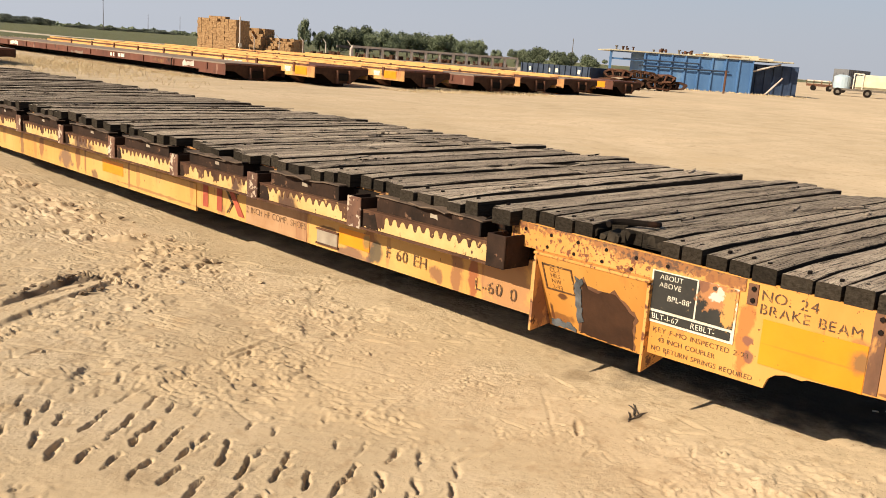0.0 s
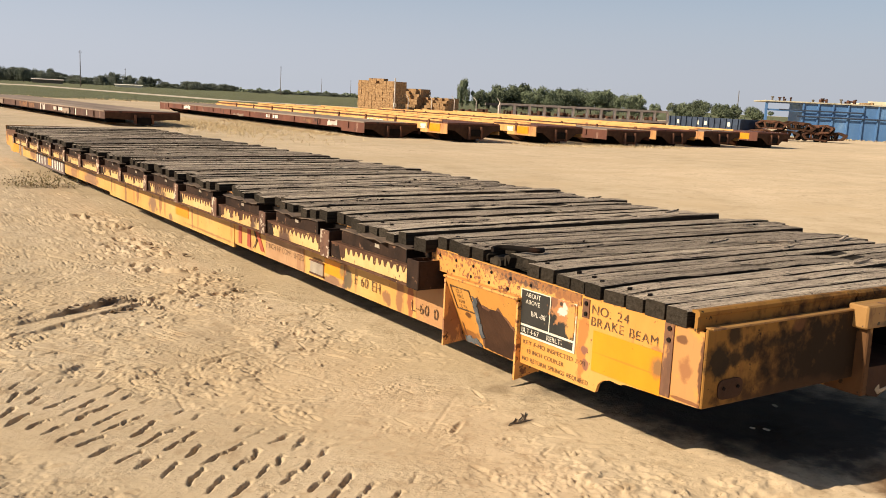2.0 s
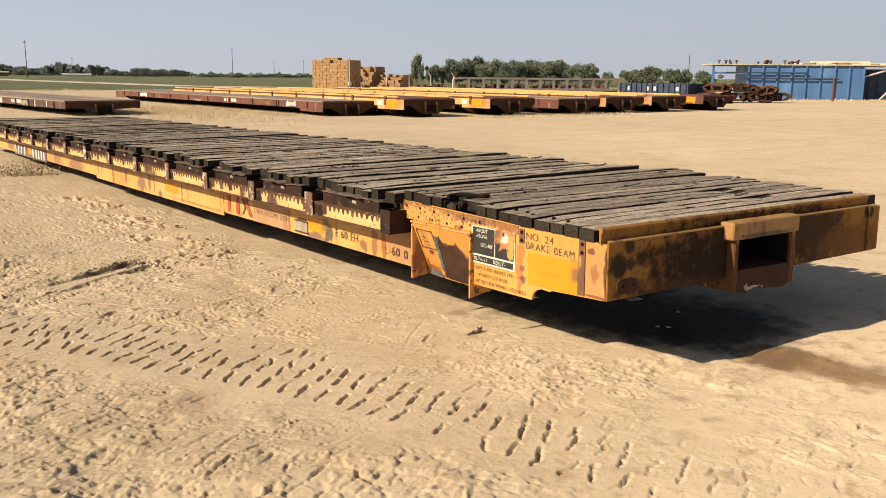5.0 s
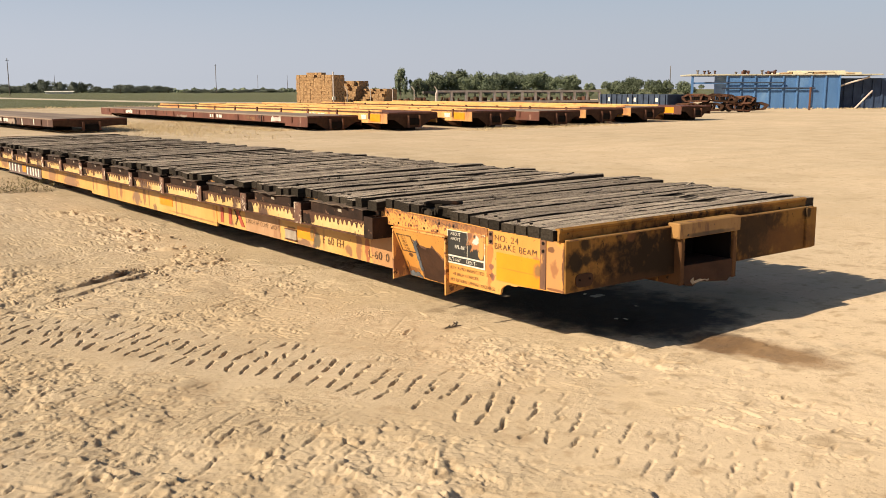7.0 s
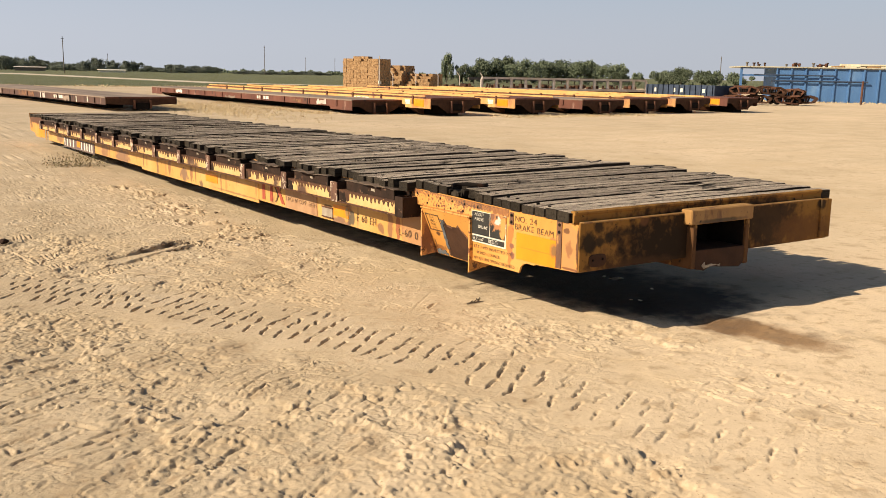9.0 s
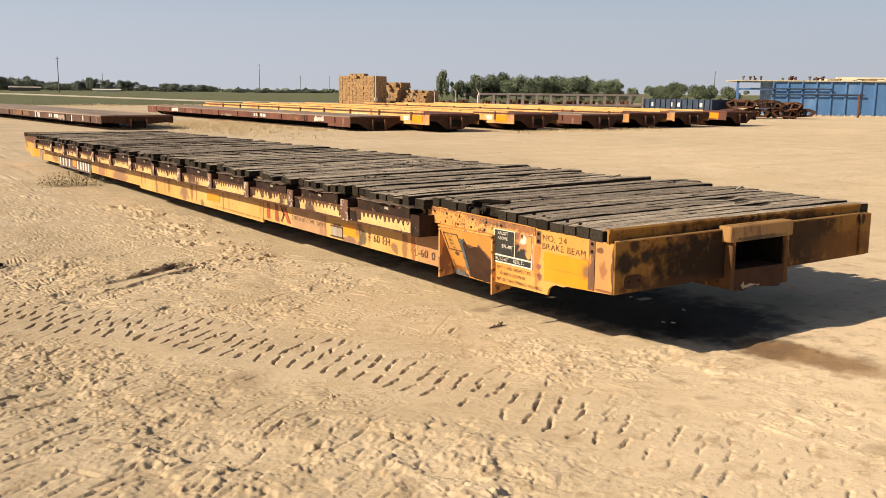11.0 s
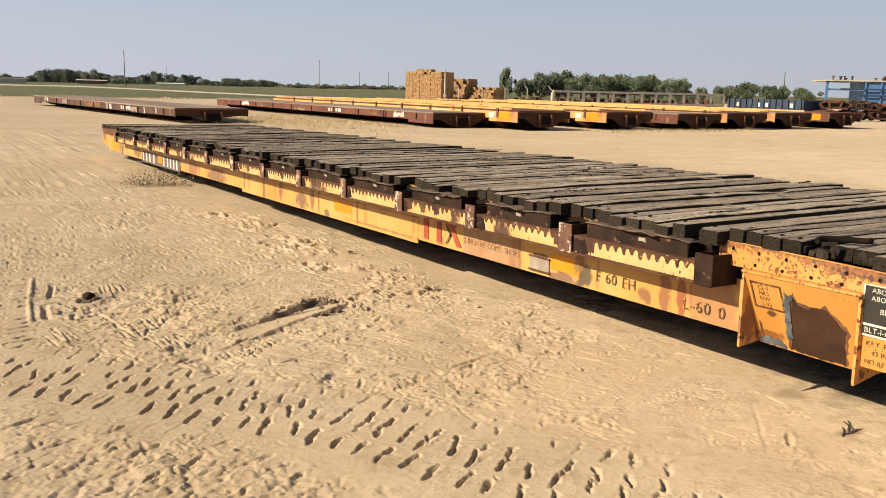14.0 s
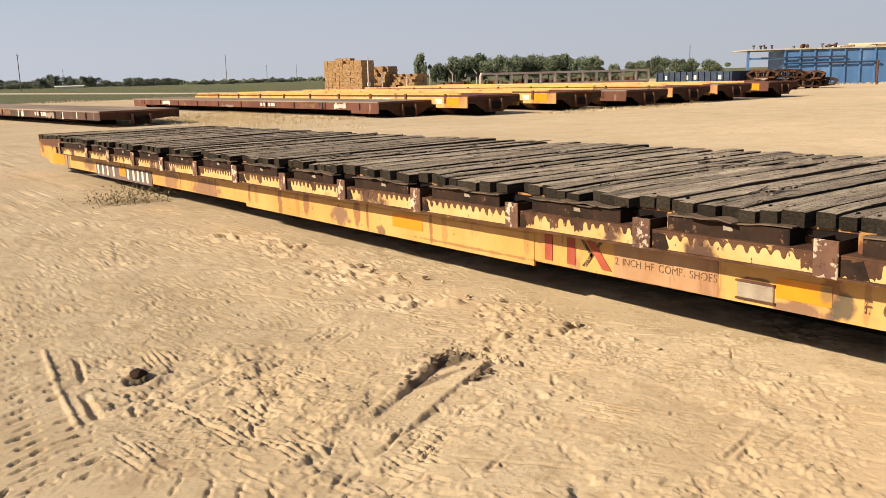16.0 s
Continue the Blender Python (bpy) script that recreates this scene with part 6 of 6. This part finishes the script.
def build_bogies():
    pile = ((55.6, 40.5, 0.05, -40), (57.4, 39.6, 0.05, -58), (59.2, 38.6, 0.05, -25), (60.6, 37.9, 0.05, -64), (56.4, 40.1, 0.72, -48), (58.2, 39.1, 0.70, -35), (59.6, 38.3, 0.55, -62))
    for k, (x, y, z, a) in enumerate(pile):
        t = thing("bogie", pose(x, y, z, 0, 4 * (k % 3 - 1), a), "rusty railway bogie stacked in a pile", "bogie", "bogie pile")
        for y0 in (-0.7, 0.55):
            bm = extrude([(-1.1, 0.42), (-0.8, 0.12), (0.8, 0.12), (1.1, 0.42), (0.95, 0.46), (0.72, 0.24), (-0.72, 0.24), (-0.95, 0.46)], 1, y0, y0 + 0.15)
            for x0, z0, x1, z1 in ((-1.05, 0.45, -0.55, 0.66), (-0.55, 0.66, 0.55, 0.66), (0.55, 0.66, 1.05, 0.45), (-0.3, 0.2, -0.45, 0.66), (0.3, 0.2, 0.45, 0.66)):
                tube(bm, (x0, y0 + 0.075, z0), (x1, y0 + 0.075, z1), 0.075, 0.075, 6)
            part("side_frame", bm, M["brown_plate"] if k % 2 else M["rust"], t)
            for x0 in (-0.16, 0.0, 0.16):
                part("spring", tube(bmesh.new(), (x0, y0 + 0.075, 0.24), (x0, y0 + 0.075, 0.52), 0.07, 0.07, 8), M["black_steel"], t)
        part("bolster", boxes((-0.18, 0.18, -0.75, 0.75, 0.5, 0.68), bevel=0.03), M["rust"], t)
        if k % 2 == 0:
            for x2 in (-0.75, 0.75):
                bm = bmesh.new()
                tube(bm, (x2, -0.52, 0.32), (x2, -0.44, 0.32), 0.32, 0.32, 14)
                tube(bm, (x2, 0.44, 0.32), (x2, 0.52, 0.32), 0.32, 0.32, 14)
                tube(bm, (x2, -0.8, 0.32), (x2, 0.8, 0.32), 0.07)
                part("wheelset", bm, M["black_steel"], t)


build_bogies()


def build_hay():
    """Stacks of small bales; the outer skin only."""
    rnd = random.Random(3)
    # (x, y, turn, bales along x, along y, high, slope of the stepped end)
    for x, y, a, nx, ny, nz, slope, extra in ((49.9, 89.0, -60, 10, 6, 11, 0.0, 0.62), (55.6, 92.1, -60, 10, 9, 9, 0.62, 1.15), (60.2, 88.0, -60, 9, 9, 6, 0.9, 2.3)):
        t = thing("haystack", swing(extra) @ pose(x, y, 0.03, 0, 0, a), "tall stack of golden straw bales" if not slope else "crumbling stack of golden straw bales", "haystack", "straw stacks")
        bm = bmesh.new()
        bx, by, bz = 0.46, 0.5, 0.31
        for k in range(nz):
            for i in range(nx):
                for j in range(ny):
                    if j * by < k * bz * slope + (rnd.uniform(-0.3, 0.3) if slope else 0.0):
                        continue
                    if not slope and 0 < i < nx - 1 and 0 < j < ny - 1 and k < nz - 1:
                        continue
                    if k == nz - 1 and rnd.random() < 0.18:
                        continue

                    def o():
                        return rnd.uniform(-0.035, 0.035)
                    block(bm, i * bx + o(), i * bx + bx - 0.012 + o(), j * by + o(), j * by + by - 0.012 + o(), k * bz + o() * 0.3, k * bz + bz - 0.006)
        if not slope:
            for i in range(4):
                block(bm, 1.0 + i * 0.5, 1.45 + i * 0.5, 0.6, 1.6, nz * bz, nz * bz + 0.26)
        tagged(part("straw", bm, M["hay"], t), kind="stuff")


build_hay()


def leaf_mesh(seed, h, w, material):
    """A crown of many small leaf clumps round a few limbs."""
    rnd = random.Random(seed)
    bm = bmesh.new()
    lumps = [(rnd.gauss(0, w * 0.24), rnd.gauss(0, w * 0.24), h * rnd.uniform(0.16, 0.86), w * rnd.uniform(0.12, 0.26)) for _ in range(18)]
    for cx, cy, cz, r in lumps:
        for _ in range(250):
            d = Vector((rnd.gauss(0, 1), rnd.gauss(0, 1), rnd.gauss(0, 0.8))).normalized() * r * rnd.uniform(0.5, 1.12)
            p = Vector((cx, cy, cz)) + d
            p.z = max(p.z, h * 0.06)
            s = w * rnd.uniform(0.016, 0.036)
            q = Euler((rnd.uniform(0, 6), rnd.uniform(0, 6), rnd.uniform(0, 6))).to_matrix()
            bm.faces.new([bm.verts.new(p + q @ Vector(v) * s) for v in ((-1, -0.6, 0), (1, -0.5, 0.3), (0.8, 0.7, 0), (-0.7, 0.6, -0.3))])
    return mesh_of("crown", bm, material)


def trunk_mesh(seed, h, w):
    rnd = random.Random(seed)
    bm = bmesh.new()
    tube(bm, (0, 0, -0.05), (0, 0, h * 0.45), w * 0.035, w * 0.022)
    for _ in range(6):
        a = rnd.uniform(0, 6.28)
        tube(bm, (0, 0, h * rnd.uniform(0.25, 0.45)), (w * 0.28 * math.cos(a), w * 0.28 * math.sin(a), h * rnd.uniform(0.5, 0.8)), w * 0.018, w * 0.006, 5)
    return mesh_of("trunk", bm, M["bark"])


def build_trees():
    rnd = random.Random(8)
    kinds = [(trunk_mesh(k, 1, 1), leaf_mesh(k, 1, 1, M["far_leaf"])) for k in range(6)]
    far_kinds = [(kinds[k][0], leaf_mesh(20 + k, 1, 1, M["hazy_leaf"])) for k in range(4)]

    def tree(bearing, dist, h, w, label):
        x, y = -0.32 + dist * math.sin(radians(bearing)), -3.35 + dist * math.cos(radians(bearing))
        t = thing("tree", pose(x, y, 0.1, 0, 0, rnd.uniform(0, 360)) @ Matrix.Diagonal((w, w, h, 1)), label, "tree", "distant trees")
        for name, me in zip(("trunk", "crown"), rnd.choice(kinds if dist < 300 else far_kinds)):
            o = new(name, me)
            o.parent = t
    # grove behind the wagons: bearing, height and spread as shares of the distance
    for b, h, w in ((35.2, 0.0325, 0.013), (36.2, 0.021, 0.016), (36.9, 0.020, 0.014), (37.5, 0.0265, 0.026), (38.4, 0.022, 0.02), (39.0, 0.028, 0.030), (39.9, 0.027, 0.026), (40.7, 0.023, 0.018),
                    (41.6, 0.025, 0.026), (42.4, 0.0255, 0.024), (43.2, 0.023, 0.018), (43.9, 0.0265, 0.026), (44.6, 0.023, 0.02), (45.7, 0.023, 0.022), (46.1, 0.020, 0.018), (47.0, 0.015, 0.012),
                    (49.0, 0.017, 0.018), (49.6, 0.017, 0.02), (50.1, 0.021, 0.020), (51.3, 0.0175, 0.022), (51.9, 0.017, 0.02), (53.2, 0.016, 0.02)):
        d = rnd.uniform(185, 225)
        tree(b - (0.8 if b < 48 else 1.25), d, d * h, d * w, "dark green leafy tree behind the wagons")
    for lo, hi, hh in ((1.5, 3.6, 1.9), (4.4, 6.2, 1.3), (6.6, 10.8, 1.6), (11.2, 12.8, 1.3), (13.2, 15.8, 1.6), (16.2, 20.5, 1.0), (21.5, 27.0, 0.5)):
        b = lo
        while b < hi:
            d = rnd.uniform(430, 560)
            tree(b, d, d * rnd.uniform(0.0035, 0.0085) * hh, d * rnd.uniform(0.008, 0.018), "small distant tree at the far edge of the field")
            b += rnd.uniform(0.15, 0.5)


build_trees()


def build_hedge():
    """A low dark hedge along the far edge of the field."""
    rnd = random.Random(31)
    bm = bmesh.new()
    for _ in range(7000):
        b, d = rnd.uniform(3, 40), 560 + rnd.gauss(0, 6)
        x, y = -0.3 + d * math.sin(radians(b)), -3.3 + d * math.cos(radians(b))
        h = (1.9 + 0.9 * math.sin(b * 3.1) * math.sin(b * 7.7)) * rnd.uniform(0.1, 1.0)
        q = Euler((rnd.uniform(0, 6), rnd.uniform(0, 6), rnd.uniform(0, 6))).to_matrix()
        s = rnd.uniform(0.3, 0.75)
        bm.faces.new([bm.verts.new(Vector((x, y, max(h, 0.3))) + q @ Vector(v) * s) for v in ((-1, -0.6, 0), (1, -0.5, 0.3), (0.8, 0.7, 0), (-0.7, 0.6, -0.3))])
    tagged(new("hedge", mesh_of("hedge", bm, M["far_leaf"])), "low dark green hedge at the far edge of the field", "hedge", kind="stuff")


build_hedge()


def sheet(name, outline, z, material, label):
    bm = bmesh.new()
    bm.faces.new([bm.verts.new((x, y, z)) for x, y in outline])
    ob = new(name, mesh_of(name, bm, material))
    return tagged(ob, label, "field", kind="structure")


sheet("crop_field", [(-400, 92), (60, 92), (74, 108), (140, 110), (260, 150), (2600, 900), (2600, 3800), (-2000, 3800), (-2000, 92)], 0.06, M["crop"], "flat green field of low crops")
sheet("dirt_track", [(-160, 262), (36, 224), (43, 120), (58, 104), (64, 104), (49, 124), (43, 262), (-160, 320)], 0.075, M["track"], "pale dirt track through the green field")


def pole(bearing, dist, h):
    x, y = -0.3 + dist * math.sin(radians(bearing)), -3.3 + dist * math.cos(radians(bearing))
    t = thing("utility_pole", pose(x, y, 0, 0, 0, bearing), "thin grey wooden utility pole in the distance", "pole", "utility poles")
    bm = bmesh.new()
    tube(bm, (0, 0, 0), (0, 0, h), 0.16, 0.1)
    part("shaft", bm, M["pole"], t)
    part("crossarm", boxes((-0.5, 0.5, -0.06, 0.06, h - 0.7, h - 0.6)), M["pole"], t)


for b, d, h in ((11.6, 300, 11), (23.1, 420, 13), (51.1, 300, 9), (25.6, 600, 11), (27.4, 600, 11), (14.0, 620, 11)):
    pole(b, d, h)


# ---- small things in the yard ----


def build_bush(x, y, size, label, seed):
    rnd = random.Random(seed)
    t = thing("dry_bush", pose(x, y, 0.03), label, "bush", "dry weeds")
    bm = bmesh.new()
    for _ in range(int(90 * size / 0.3)):
        a, r = rnd.uniform(0, 6.28), size * rnd.uniform(0.2, 1.0)
        x0, y0 = rnd.gauss(0, size * 0.4), rnd.gauss(0, size * 0.3)
        tip = Vector((x0 + r * math.cos(a), y0 + r * math.sin(a), rnd.uniform(0.05, 0.55) * size))
        s = Vector((-math.sin(a), math.cos(a), 0)) * 0.004
        v = [bm.verts.new(p) for p in (Vector((x0, y0, 0)) - s, Vector((x0, y0, 0)) + s, tip)]
        bm.faces.new(v)
        for _ in range(3):
            f = rnd.uniform(0.4, 1)
            p = Vector((x0, y0, 0)).lerp(tip, f)
            q = [bm.verts.new(p + Vector((rnd.uniform(-1, 1), rnd.uniform(-1, 1), rnd.uniform(-1, 1))) * 0.022) for _ in range(3)]
            bm.faces.new(q)
    tagged(part("foliage", bm, M["weed"], t), kind="stuff")


M["weed"] = surface("dusty_weed", [(0.3, (0.12, 0.09, 0.04)), (0.7, (0.24, 0.19, 0.09))], 5, rough=0.95, bump=0)
build_bush(3.35, 14.1, 0.55, "low dusty weed on the sand beside the flatcar", 1)
build_bush(0.1, 9.6, 0.3, "low dry weed on the sand", 2)


def build_grass():
    """Dry grass along the stored wagons, one tuft after the other."""
    rnd = random.Random(6)
    bm = bmesh.new()
    for _ in range(3600):
        if rnd.random() < 0.62:
            x, y = 14.3 + rnd.gauss(0, 1.3), 39.5 + rnd.gauss(0, 5.0)
        elif rnd.random() < 0.6:
            x, y = rnd.uniform(17.2, 18.3), rnd.uniform(32, 46)
        else:
            x, y = rnd.uniform(24, 34), 28.0 + rnd.gauss(0, 0.5)
        for _ in range(4):
            a, h = rnd.uniform(0, 6.28), rnd.uniform(0.04, 0.15) * (1.2 if x < 17 else 1.0)
            px, py = x + rnd.gauss(0, 0.1), y + rnd.gauss(0, 0.1)
            s = Vector((math.cos(a), math.sin(a), 0)) * 0.011
            b = Vector((px, py, 0.03))
            bm.faces.new([bm.verts.new(p) for p in (b - s, b + s, b + Vector((rnd.gauss(0, 0.1), rnd.gauss(0, 0.1), h)))])
    # weeds at the foot of the blue tank
    foot = swing(0.55) @ pose(69.3, 45.6, 0.03, 0, 0, -43)
    for _ in range(900):
        b = foot @ Vector((rnd.uniform(-1, 14.5), -0.4 + rnd.gauss(0, 0.7), 0))
        a, h = rnd.uniform(0, 6.28), rnd.uniform(0.03, 0.20)
        s = Vector((math.cos(a), math.sin(a), 0)) * 0.05
        bm.faces.new([bm.verts.new(p) for p in (b - s, b + s, b + Vector((rnd.gauss(0, 0.12), rnd.gauss(0, 0.12), h)))])
    # weeds along the edge of the field
    for _ in range(2600):
        x, y = rnd.uniform(-20, 58), 90.5 + rnd.gauss(0, 1.6)
        a, h = rnd.uniform(0, 6.28), rnd.uniform(0.04, 0.2) * (0.3 + abs(math.sin(x * 0.35)))
        s = Vector((math.cos(a), math.sin(a), 0)) * 0.06
        b = Vector((x, y, 0.03))
        bm.faces.new([bm.verts.new(p) for p in (b - s, b + s, b + Vector((rnd.gauss(0, 0.2), rnd.gauss(0, 0.2), h)))])
    ob = new("dry_grass", mesh_of("dry_grass", bm, M["dry_grass"]))
    tagged(ob, "pale dry grass growing along the stored wagons", "grass", kind="stuff")


build_grass()


def build_clod(x, y, s, seed, material, name, label):
    rnd = random.Random(seed)
    bm = bmesh.new()
    bmesh.ops.create_icosphere(bm, subdivisions=2, radius=s)
    cuts = [(Vector((rnd.gauss(0, 1), rnd.gauss(0, 1), rnd.gauss(0, 0.7))).normalized(), rnd.uniform(0.45, 0.8) * s) for _ in range(7)]
    for v in bm.verts:
        for way_out, reach in cuts:
            over = v.co.dot(way_out) - reach
            if over > 0:
                v.co -= way_out * over
        v.co *= 1 + rnd.uniform(-0.08, 0.08)
        v.co.x *= 1.35
        v.co.z *= 0.6
    ob = new(name, mesh_of(name, bm, material))
    ob.matrix_world = pose(x, y, 0.055, 0, 0, seed * 40)
    tagged(ob, label, "stone", "stones on the sand")


M["soil"] = surface("dark_broken_soil", [(0.3, (0.11, 0.072, 0.04)), (0.7, (0.24, 0.165, 0.10))], 14, rough=0.95, bump=0.6, bump_scale=60, bump_dist=0.006)
rs = random.Random(12)
for k in range(16):
    build_clod(3.52 + rs.gauss(0, 0.06), rs.uniform(5.0, 9.5), rs.uniform(0.015, 0.032), 100 + k, M["sand"] if k % 3 else M["soil"], "clod", "clod of dry dirt along the shadow of the car")
for k in range(40):
    f = rs.random() ** 0.6
    cx, cy = (1.95 + 0.66 * f + rs.gauss(0, 0.02), 5.46 + 0.39 * f + rs.gauss(0, 0.025)) if k % 3 else (2.50 + rs.gauss(0, 0.05), 5.42 + rs.gauss(0, 0.04))
    build_clod(cx, cy, rs.uniform(0.008, 0.021), k, M["soil"], "clod", "small crumb of hard dirt beside the board")
build_clod(1.02, 6.63, 0.05, 43, M["pocket_dark"], "clod", "dark rusty lump half buried in the sand")
build_clod(3.05, 5.28, 0.035, 41, M["track"], "stone", "pale stone lying on the sand")
for k, (x, y, s) in enumerate(((5.17, 1.91, 0.06), (5.13, 2.02, 0.022), (5.15, 1.48, 0.02), (4.77, 1.25, 0.018), (4.72, 1.3, 0.014))):
    t = thing("paper_scrap", pose(x, y, 0.135, 0, 0, 30 * k), "scrap of white paper on the ground under the wagon", "litter", "litter")
    part("sheet", boxes((-s, s, -s * 0.5, s * 0.5, 0, 0.004)), M["white_paint"], t)


def build_twig(x, y, turn, seed, label):
    """A dry forked twig lying on the sand."""
    rnd = random.Random(seed)
    t = thing("twig", pose(x, y, float(base_height(np.array(x), np.array(y))) - 0.002, 0, 0, turn), label, "twig", "twigs")
    for k in range(5):
        bm, p, a = bmesh.new(), Vector((0.03 * k, 0.01 * (k % 2), 0)), rnd.uniform(-0.5, 0.5)
        for _ in range(5):
            q = p + Vector((0.026 * math.cos(a), 0.026 * math.sin(a), rnd.uniform(-0.003, 0.002)))
            tube(bm, p, q, 0.004, 0.003, 5)
            p, a = q, a + rnd.uniform(-0.35, 0.35)
        part("branch", bm, M["bark"], t)


build_twig(3.66, 2.03, 12, 2, "dry dark twig lying on the sand by the car")


def build_post(x, y, h, label):
    t = thing("steel_post", pose(x, y, 0.0), label, "post")
    bm = bmesh.new()
    tube(bm, (0, 0, 0), (0, 0, h), 0.09, 0.09)
    part("shaft", bm, M["rust"], t)


build_post(69.9, 38.8, 1.95, "rusty steel post standing before the blue tank")


def far_spot(bearing, dist):
    return -0.3 + dist * math.sin(radians(bearing)), -3.3 + dist * math.cos(radians(bearing))


def build_fence():
    """A white pole and the bent steel posts of an old fence before the straw."""
    t = thing("white_pole", pose(*far_spot(30.2, 86), 0.0), "slim white pole standing before the straw stack", "pole")
    part("shaft", tube(bmesh.new(), (0, 0, 0), (0, 0, 3.45), 0.075, 0.06), M["bleach"], t)
    part("box", boxes((-0.15, 0.15, -0.12, 0.0, 0.85, 1.15), bevel=0.02), M["white_paint"], t)
    for b in (31.05, 32.5, 33.9, 35.25, 36.7):
        x, y = far_spot(b, 87)
        t = thing("fence_post", pose(x, y, 0.0, 0, 0, -b), "pale steel fence post with a bent arm", "post", "fence posts")
        part("shaft", tube(bmesh.new(), (0, 0, 0), (0, 0, 1.75), 0.04, 0.035), M["bleach"], t)
        part("arm", tube(bmesh.new(), (0, 0, 1.74), (-0.28, 0, 2.1), 0.035, 0.03), M["bleach"], t)


build_fence()


def build_trailers():
    """Vehicles parked beyond the tank."""
    def at(bearing, dist, turn):
        return pose(-0.3 + dist * math.sin(radians(bearing)), -3.3 + dist * math.cos(radians(bearing)), 0.03, 0, 0, turn)
    t = thing("tank_trailer", at(67.7, 126, -70), "white tank trailer with pale blue fittings, parked in the yard", "trailer")
    part("chassis", boxes((-5, 5, -1.1, 1.1, 0.7, 0.95)), M["pole"], t)
    part("tank", boxes((-2.2, 2.4, -0.95, 0.95, 1.0, 2.75), bevel=0.25), M["cream"], t, "cream-white square tank")
    bm = bmesh.new()
    tube(bm, (-3.7, 0, 0.95), (-3.7, 0, 2.35), 1.0, 1.0, 18)
    tube(bm, (-3.7, 0, 2.35), (-3.7, 0, 2.6), 1.0, 0.45, 18)
    part("round_tank", bm, M["pale_blue"], t, "pale blue upright tank")
    for x in (-2.35, -1.3, 2.6, 3.6, 4.7):
        part("frame_post", boxes((x - 0.06, x + 0.06, -1.08, -0.98, 0.95, 2.85)), M["white_paint"], t)
    part("frame_rail", boxes((-2.4, -1.2, -1.1, -1.0, 2.75, 2.87)), M["white_paint"], t)
    part("frame_rail", boxes((2.5, 4.8, -1.1, -1.0, 1.85, 1.95)), M["white_paint"], t)
    part("frame_rail", boxes((2.5, 4.8, -1.1, -1.0, 2.75, 2.87)), M["white_paint"], t)
    part("pump_box", boxes((3.0, 4.5, -0.8, 0.8, 0.95, 2.3), bevel=0.1), M["blue"], t)
    for x in (-4.0, -0.6, 3.6):
        bm = bmesh.new()
        tube(bm, (x, -1.15, 0.5), (x, -0.85, 0.5), 0.5, 0.5, 14)
        wheel = part("wheel", bm, M["black_steel"], t)
        bm = bmesh.new()
        tube(bm, (x, -1.19, 0.5), (x, -1.13, 0.5), 0.22, 0.2, 10)
        part("hub", bm, M["pole"], wheel)
    t = thing("container", at(66.15, 160, 0), "slate-grey steel container on a low trailer", "container")
    box = part("box", boxes((0, 8.6, -1.2, 1.2, 1.1, 3.7), bevel=0.03), M["slate"], t)
    for k in range(12):
        part("rib", boxes((0.4 + 0.68 * k, 0.6 + 0.68 * k, -1.25, -1.2, 1.25, 3.55)), M["slate"], box)
    for k in range(4):
        part("rib", boxes((-0.05, 0.0, -0.95 + 0.55 * k, -0.8 + 0.55 * k, 1.25, 3.55)), M["slate"], box)
    part("bed", boxes((0.1, 3.2, -1.2, 5.4, 0.7, 1.08)), M["rust"], t)
    part("bed_rail", boxes((0.0, 0.1, 1.4, 5.4, 1.5, 1.7)), M["bleach"], t)
    for y in (1.5, 2.8, 4.1, 5.3):
        part("rail_post", boxes((0.0, 0.1, y, y + 0.12, 1.05, 1.7)), M["rust"], t)
    for y in (-0.6, 1.6, 4.2):
        bm = bmesh.new()
        tube(bm, (0.0, y, 0.45), (0.3, y, 0.45), 0.45, 0.45, 14)
        part("wheel", bm, M["black_steel"], t)


build_trailers()


def build_farm():
    def at(bearing, dist, turn=0):
        return pose(-0.3 + dist * math.sin(radians(bearing)), -3.3 + dist * math.cos(radians(bearing)), 0.05, 0, 0, turn)
    for b, d, L, H, mat_, roof in ((14.2, 420, 11, 0.9, "white_paint", "white_paint"), (9.8, 430, 12, 1.5, "pole", "bleach"), (5.6, 330, 8, 1.5, "bleach", "pole"), (4.4, 300, 4, 1.3, "white_paint", "pole")):
        t = thing("farm_building", at(b, d, -b), "low pale farm building across the field", "building", "farm buildings")
        part("wall", boxes((-L / 2, L / 2, -3, 3, 0, H)), M[mat_], t)
        part("roof", extrude([(-3.4, H), (3.4, H), (0, H + (0.35 if H < 1.6 else 0.9))], 0, -L / 2 - 0.4, L / 2 + 0.4), M[roof], t)


build_farm()
